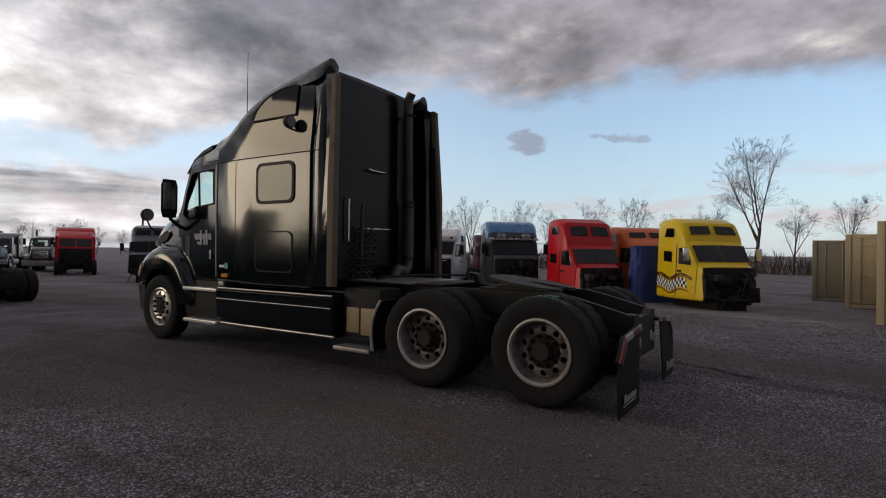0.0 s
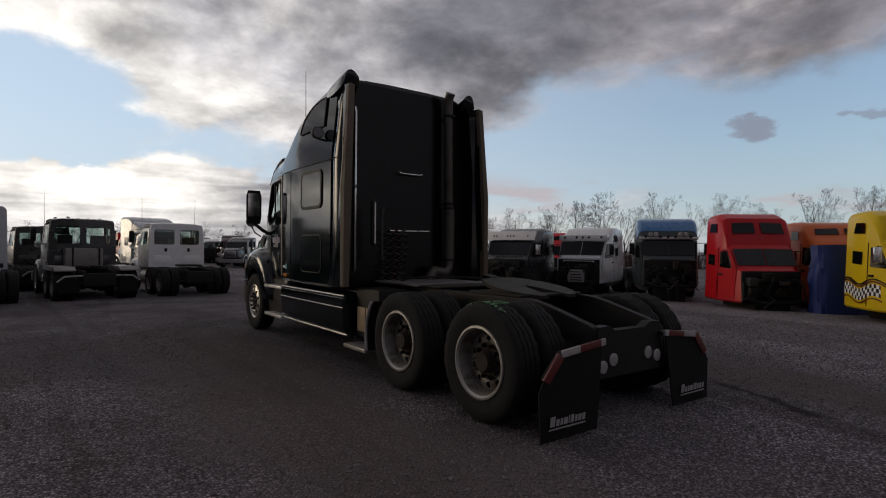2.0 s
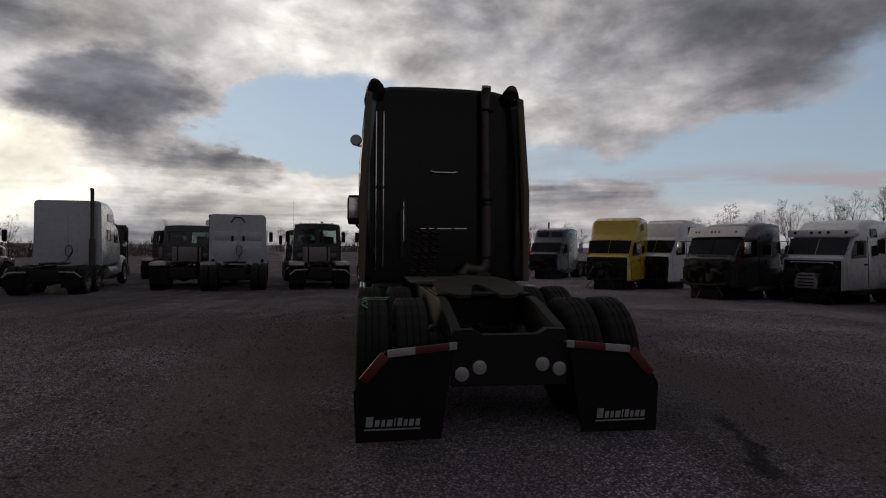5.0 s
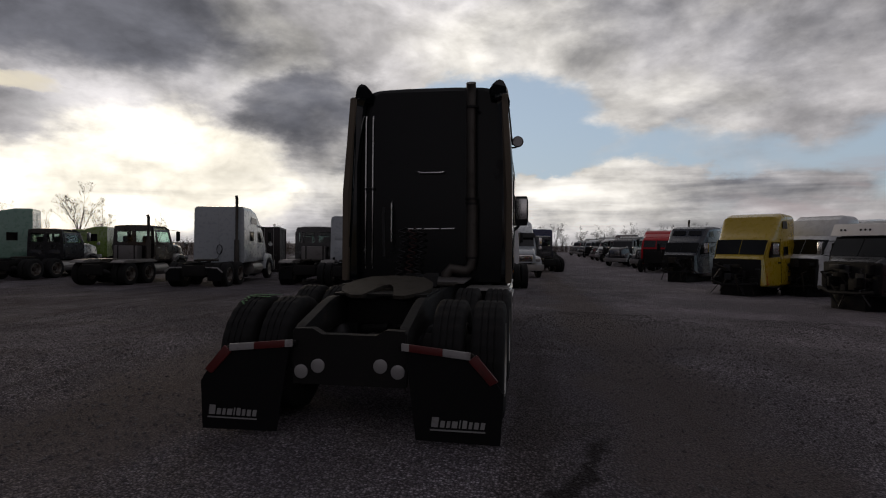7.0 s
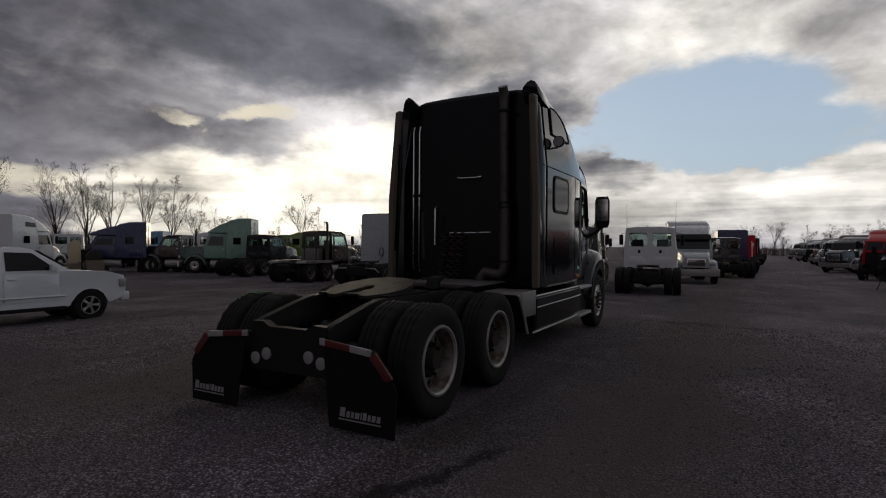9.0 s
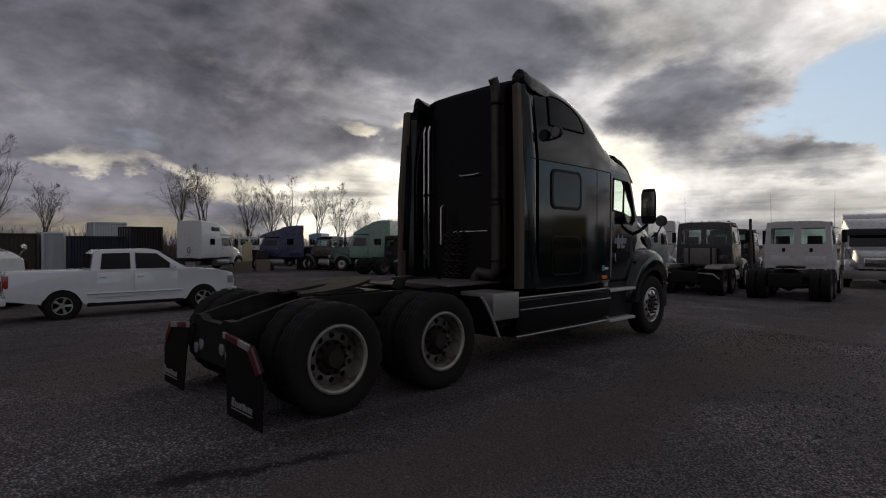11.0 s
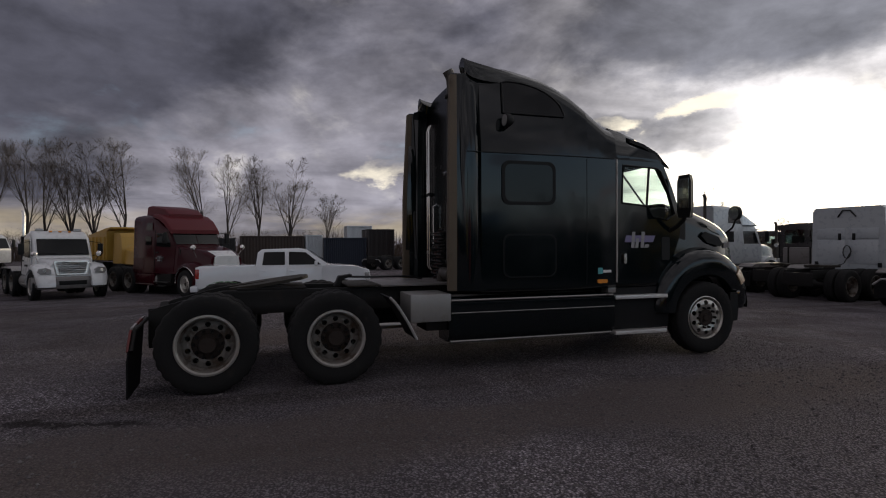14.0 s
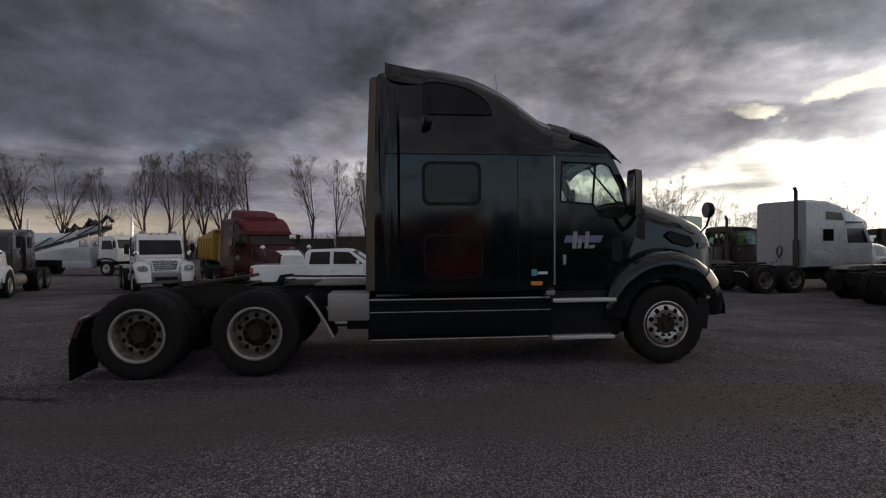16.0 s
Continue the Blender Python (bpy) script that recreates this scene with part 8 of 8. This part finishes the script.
WEST_TREES = "bare trees west of the yard"
for yaw, el in ((132, 7.8), (129, 8.4), (125.9, 8.7), (123.6, 8.8), (120.2, 8.7), (117, 7.9), (113.3, 9.3), (111, 9.8), (109.4, 10.0), (107.6, 10.4), (105.8, 10.2), (103.6, 10.4), (96.6, 10.2), (93.6, 9.7), (90.9, 9.9), (87.4, 9.7),
                (83.5, 6.0), (72.5, 8.2), (70.2, 8.6), (65.8, 7.6), (63.4, 7.6), (61.2, 7.7), (58.6, 6.9), (56.4, 6.9)):
    tree_at(yaw, 80 + rt.uniform(-4, 6), el, rt.choice((0, 2, 4)), WEST_TREES)
NW_TREES = "bare trees north-west of the yard"
for yaw, el in ((53.8, 4.9), (52.1, 3.9), (49.3, 3.7), (46.2, 2.9), (43.3, 5.6), (41.6, 4.2), (37, 2.8), (32, 2.5), (26, 2.2), (20, 2.4)):
    tree_at(yaw, 90 + rt.uniform(-4, 6), el, rt.choice((0, 2, 5)), NW_TREES)
EAST_TREES = "bare trees east of the yard"
for yaw, el in ((-35.5, 3.2), (-38.2, 4.6), (-40.4, 3.8), (-43.1, 4.8), (-45.6, 4.2), (-47.5, 5.3), (-50.0, 5.8), (-52.8, 6.6), (-55.2, 5.0), (-58.5, 6.4), (-61.3, 5.2), (-64.9, 6.0), (-67.5, 4.9), (-70.0, 4.4),
                (-72.6, 6.1), (-76.4, 6.4), (-80.5, 4.4), (-84.0, 6.3), (-91.5, 5.6), (-96, 5.8), (-101, 5.2)):
    tree_at(yaw, 62 + rt.uniform(-3, 4), el, rt.choice((1, 3, 5)), EAST_TREES)
tree_at(-88.6, 50, 12.2, 5, EAST_TREES)
FAR_TREES = "bare trees at the far end of the yard"
for k in range(24):
    tree_at(-26 + 1.5 * k + rt.uniform(-0.5, 0.5), 150 + rt.uniform(-5, 8), rt.uniform(1.6, 2.6), rt.choice((0, 1, 3, 5)), FAR_TREES)


def brush(x0, y0, x1, y1, h, n, seed):
    """A low thicket along the yard's edge, many thin stems."""
    r = random.Random(seed)
    bm = bmesh.new()
    for k in range(n):
        f = r.random()
        p = Vector((x0 + (x1 - x0) * f + r.uniform(-2, 2), y0 + (y1 - y0) * f + r.uniform(-2, 2), -0.5))
        d = Vector((r.uniform(-0.4, 0.4), r.uniform(-0.4, 0.4), 1)).normalized()
        L = h * r.uniform(0.4, 1.1)
        tube(bm, [p, p + d * L * 0.5, p + d * L + Vector((r.uniform(-0.3, 0.3), r.uniform(-0.3, 0.3), 0))], [0.035, 0.025, 0.008], 3, False)
        for j in range(3):
            q = p + d * L * r.uniform(0.3, 0.9)
            tube(bm, [q, q + Vector((r.uniform(-0.6, 0.6), r.uniform(-0.6, 0.6), r.uniform(0.1, 0.7)))], [0.02, 0.006], 3, False)
    ob = new("brush", mesh_of(bm, M["brush"], "brush", 0))
    return tagged(ob, "dry leafless brush along the edge of the yard", "brush", kind="stuff")


brush(-80, -70, -72, 40, 4.2, 3600, 1)
brush(-76, 38, -30, 95, 2.6, 1600, 2)
brush(50, 64, 64, -30, 2.4, 2200, 3)
brush(-25, 152, 45, 152, 3.0, 1400, 4)


# ---- ground ----
def relief_at(x, y):
    """The gravel's height: gentle humps, and shallow ruts where trucks have turned."""
    near = max(0.0, 1 - max(abs(x), abs(y)) / 32)
    z = 0.022 * near * (noise.noise(Vector((x * 0.45, y * 0.45, 3))) + 0.5 * noise.noise(Vector((x * 1.3, y * 1.3, 7)))) - 0.006 + fall(x, y)
    for c, bow, w in ((3.1, 0.05, 0.22), (4.9, 0.03, 0.25), (-2.9, -0.04, 0.22)):
        d = abs(x - c - bow * (y - 1) ** 2 * 0.2 - 0.25 * math.sin(y * 0.35 + c))
        if d < 2 * w and -14 < y < 14:
            z -= 0.020 * math.cos(d / (2 * w) * math.pi / 2) * min(1.0, (14 - abs(y)) / 4)
    return z


def build_pebbles(count, x0, x1, y0, y1):
    """Loose crushed stones lying on the yard, too many to count."""
    rng = np.random.default_rng(11)
    shape = np.array([(1, 0, 0), (-1, 0, 0), (0, 1, 0), (0, -1, 0), (0, 0, 1), (0, 0, -1)], float)
    tri = np.array([(0, 2, 4), (2, 1, 4), (1, 3, 4), (3, 0, 4), (2, 0, 5), (1, 2, 5), (3, 1, 5), (0, 3, 5)])
    xy = rng.uniform((x0, y0), (x1, y1), (count, 2))
    keep = np.array([noise.noise(Vector((x * 0.5, y * 0.5, 1))) + 0.6 * noise.noise(Vector((x * 1.7, y * 1.7, 5))) > rng.uniform(-0.9, 0.5) for x, y in xy])
    xy = xy[keep]
    n = len(xy)
    size = 0.006 + 0.016 * rng.random(n) ** 2.5
    z = np.array([relief_at(x, y) for x, y in xy]) + size * 0.2
    spin = rng.uniform(0, 6.283, n)
    v = shape[None] * size[:, None, None] * rng.uniform(0.55, 1.25, (n, 6, 1)) * np.array([1, 1, 0.7])
    c, s = np.cos(spin)[:, None], np.sin(spin)[:, None]
    vx, vy = v[..., 0] * c - v[..., 1] * s, v[..., 0] * s + v[..., 1] * c
    verts = np.stack([vx + xy[:, :1], vy + xy[:, 1:], v[..., 2] + z[:, None]], -1).reshape(-1, 3)
    faces = (tri[None] + 6 * np.arange(n)[:, None, None]).reshape(-1, 3)
    me = bpy.data.meshes.new("gravel_stones")
    me.from_pydata(verts.tolist(), [], faces.tolist())
    m = bpy.data.materials.new("loose_stone")
    m.use_nodes = True
    N = Nodes(m.node_tree)
    b = N.add("ShaderNodeBsdfPrincipled")
    geo = N.add("ShaderNodeNewGeometry")
    co = N.add("ShaderNodeTexCoord").outputs["Object"]
    col = N.mix(N.math("POWER", geo.outputs["Random Per Island"], 1.8), (0.085, 0.078, 0.080, 1), (0.19, 0.177, 0.178, 1))
    col = N.mix(N.math("MULTIPLY", N.ramp(N.noise(co, 60.0, 3.0), 0.5, 0.7), 0.4), col, (0.075, 0.064, 0.058, 1))
    N.link(col, b.inputs["Base Color"])
    b.inputs["Roughness"].default_value = 0.9
    b.inputs["Specular IOR Level"].default_value = 0.2
    out = N.add("ShaderNodeOutputMaterial")
    N.link(b.outputs[0], out.inputs[0])
    me.materials.append(m)
    return tagged(new("gravel_stones", me), "loose grey crushed stones scattered on the yard", "gravel", kind="stuff")


def build_ground():
    m = bpy.data.materials.new("crushed_gravel")
    m.use_nodes = True
    N = Nodes(m.node_tree)
    co = N.add("ShaderNodeTexCoord").outputs["Object"]
    b = N.add("ShaderNodeBsdfPrincipled")
    big = N.noise(co, 0.12, 5.0, 0.6)
    mid = N.noise(co, 0.9, 6.0, 0.6)
    grit = N.noise(co, 38.0, 4.0, 0.7)
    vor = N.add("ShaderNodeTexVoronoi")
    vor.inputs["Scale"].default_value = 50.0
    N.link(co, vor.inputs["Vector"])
    stone = N.add("ShaderNodeSeparateColor")
    N.link(vor.outputs["Color"], stone.inputs[0])
    lanes = N.vec("MULTIPLY", co, (1.1, 0.09, 1.0))
    track = N.noise(lanes, 1.0, 5.0, 0.55, 0.6)
    base = N.mix(N.ramp(big, 0.35, 0.65), (0.120, 0.107, 0.119, 1), (0.148, 0.134, 0.147, 1))
    base = N.mix(N.math("MULTIPLY", N.ramp(mid, 0.45, 0.72), 0.6), base, (0.068, 0.056, 0.050, 1))
    base = N.mix(N.math("MULTIPLY", N.ramp(track, 0.52, 0.68), 0.55), base, (0.056, 0.046, 0.045, 1))
    base = N.mix(N.math("MULTIPLY", N.ramp(N.noise(co, 0.33, 7.0, 0.62), 0.56, 0.70), 0.5), base, (0.150, 0.137, 0.134, 1))
    # the ground grows paler across the eastern lane
    place = N.add("ShaderNodeSeparateXYZ")
    N.link(co, place.inputs[0])
    edge = N.math("ADD", place.outputs[0], N.math("MULTIPLY", mid, 3.0))
    base = N.mix(N.ramp(edge, 2.6, 8.5, 0.0, 0.55), base, (0.270, 0.247, 0.262, 1))
    # brown earth packed smooth where wheels roll, beside the dark tractor on both sides
    sway = N.math("ADD", place.outputs[0], N.math("MULTIPLY", N.math("SUBTRACT", N.noise(co, 0.55, 6.0, 0.6), 0.5), 2.2))
    lane = N.math("MULTIPLY", N.ramp(sway, 1.9, 2.5), N.ramp(sway, 3.1, 3.8, 1.0, 0.0))
    patch = N.math("MULTIPLY", N.ramp(sway, -3.6, -2.8), N.ramp(sway, -1.7, -1.0, 1.0, 0.0))
    patch = N.math("MULTIPLY", patch, N.math("MULTIPLY", N.ramp(place.outputs[1], -2.5, -1.0), N.ramp(place.outputs[1], 5.0, 8.0, 1.0, 0.0)))
    earth = N.math("MAXIMUM", lane, patch)
    base = N.mix(N.math("MULTIPLY", earth, 0.60), base, N.mix(mid, (0.096, 0.076, 0.066, 1), (0.132, 0.108, 0.096, 1)))
    grey = N.add("ShaderNodeCombineColor")
    loose = N.ramp(N.noise(co, 0.30, 7.0, 0.62, 0.5), 0.40, 0.64, 0.06, 0.9)
    speck = N.math("MULTIPLY", N.math("POWER", stone.outputs[0], 3.0), N.math("MULTIPLY", loose, N.math("SUBTRACT", 1.0, N.math("MULTIPLY", earth, 0.7))))
    sh = N.math("ADD", N.math("MULTIPLY", speck, 2.7), N.math("MULTIPLY", grit, 0.5))
    sh = N.math("ADD", sh, 0.84)
    # dark gaps between loose stones: shade painted into the colour, weaker on packed earth
    gap_shade = N.ramp(vor.outputs["Distance"], 0.30, 0.62, 1.22, 0.45)
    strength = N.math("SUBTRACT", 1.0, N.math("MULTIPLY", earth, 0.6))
    sh = N.math("MULTIPLY", sh, N.math("ADD", 1.0, N.math("MULTIPLY", strength, N.math("SUBTRACT", gap_shade, 1.0))))
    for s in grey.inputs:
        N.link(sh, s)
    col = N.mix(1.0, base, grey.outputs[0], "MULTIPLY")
    # a dark wavering furrow behind the truck, drawn in colour only
    p = N.add("ShaderNodeSeparateXYZ")
    N.link(co, p.inputs[0])
    along = N.math("ADD", N.math("MULTIPLY", N.math("ADD", p.outputs[1], 1.05), 0.33), 1.78)
    wobble = N.math("MULTIPLY", N.math("SUBTRACT", N.noise(co, 2.5, 5.0, 0.65), 0.5), 0.5)
    off = N.math("ABSOLUTE", N.math("ADD", N.math("SUBTRACT", p.outputs[0], along), wobble))
    ends = N.math("ABSOLUTE", N.math("ADD", p.outputs[1], 1.05))
    furrow = N.math("MULTIPLY", N.ramp(off, 0.03, 0.11, 1.0, 0.0), N.ramp(ends, 0.45, 0.85, 0.8, 0.0))
    col = N.mix(furrow, col, (0.016, 0.013, 0.012, 1))
    N.link(col, b.inputs["Base Color"])
    b.inputs["Roughness"].default_value = 0.95
    b.inputs["Specular IOR Level"].default_value = 0.12
    bp = N.add("ShaderNodeBump")
    bp.inputs["Strength"].default_value = 1.0
    bp.inputs["Distance"].default_value = 0.032
    N.link(N.math("ADD", N.math("MULTIPLY", vor.outputs["Distance"], -1.0), N.math("MULTIPLY", grit, 0.6)), bp.inputs["Height"])
    N.link(bp.outputs[0], b.inputs["Normal"])
    out = N.add("ShaderNodeOutputMaterial")
    N.link(b.outputs[0], out.inputs[0])
    bm = bmesh.new()
    xs = sorted(set([-1500, -600, -250, -120, -80, -60, -50, -42, -36] + [round(v, 2) for v in np.linspace(-30, 30, 241)] + [36, 42, 50, 60, 80, 120, 250, 600, 1500]))
    grid = []
    for x in xs:
        row = []
        for y in xs:
            row.append(bm.verts.new((x, y, relief_at(x, y))))
        grid.append(row)
    for a, b2 in zip(grid, grid[1:]):
        for i in range(len(xs) - 1):
            bm.faces.new((a[i], b2[i], b2[i + 1], a[i + 1]))
    me = mesh_of(bm, m, "ground", 180)
    return tagged(new("ground", me), "dark grey crushed gravel yard", "ground", kind="structure")


build_ground()

build_pebbles(130000, -9.5, 10.5, -9.5, 8.5)
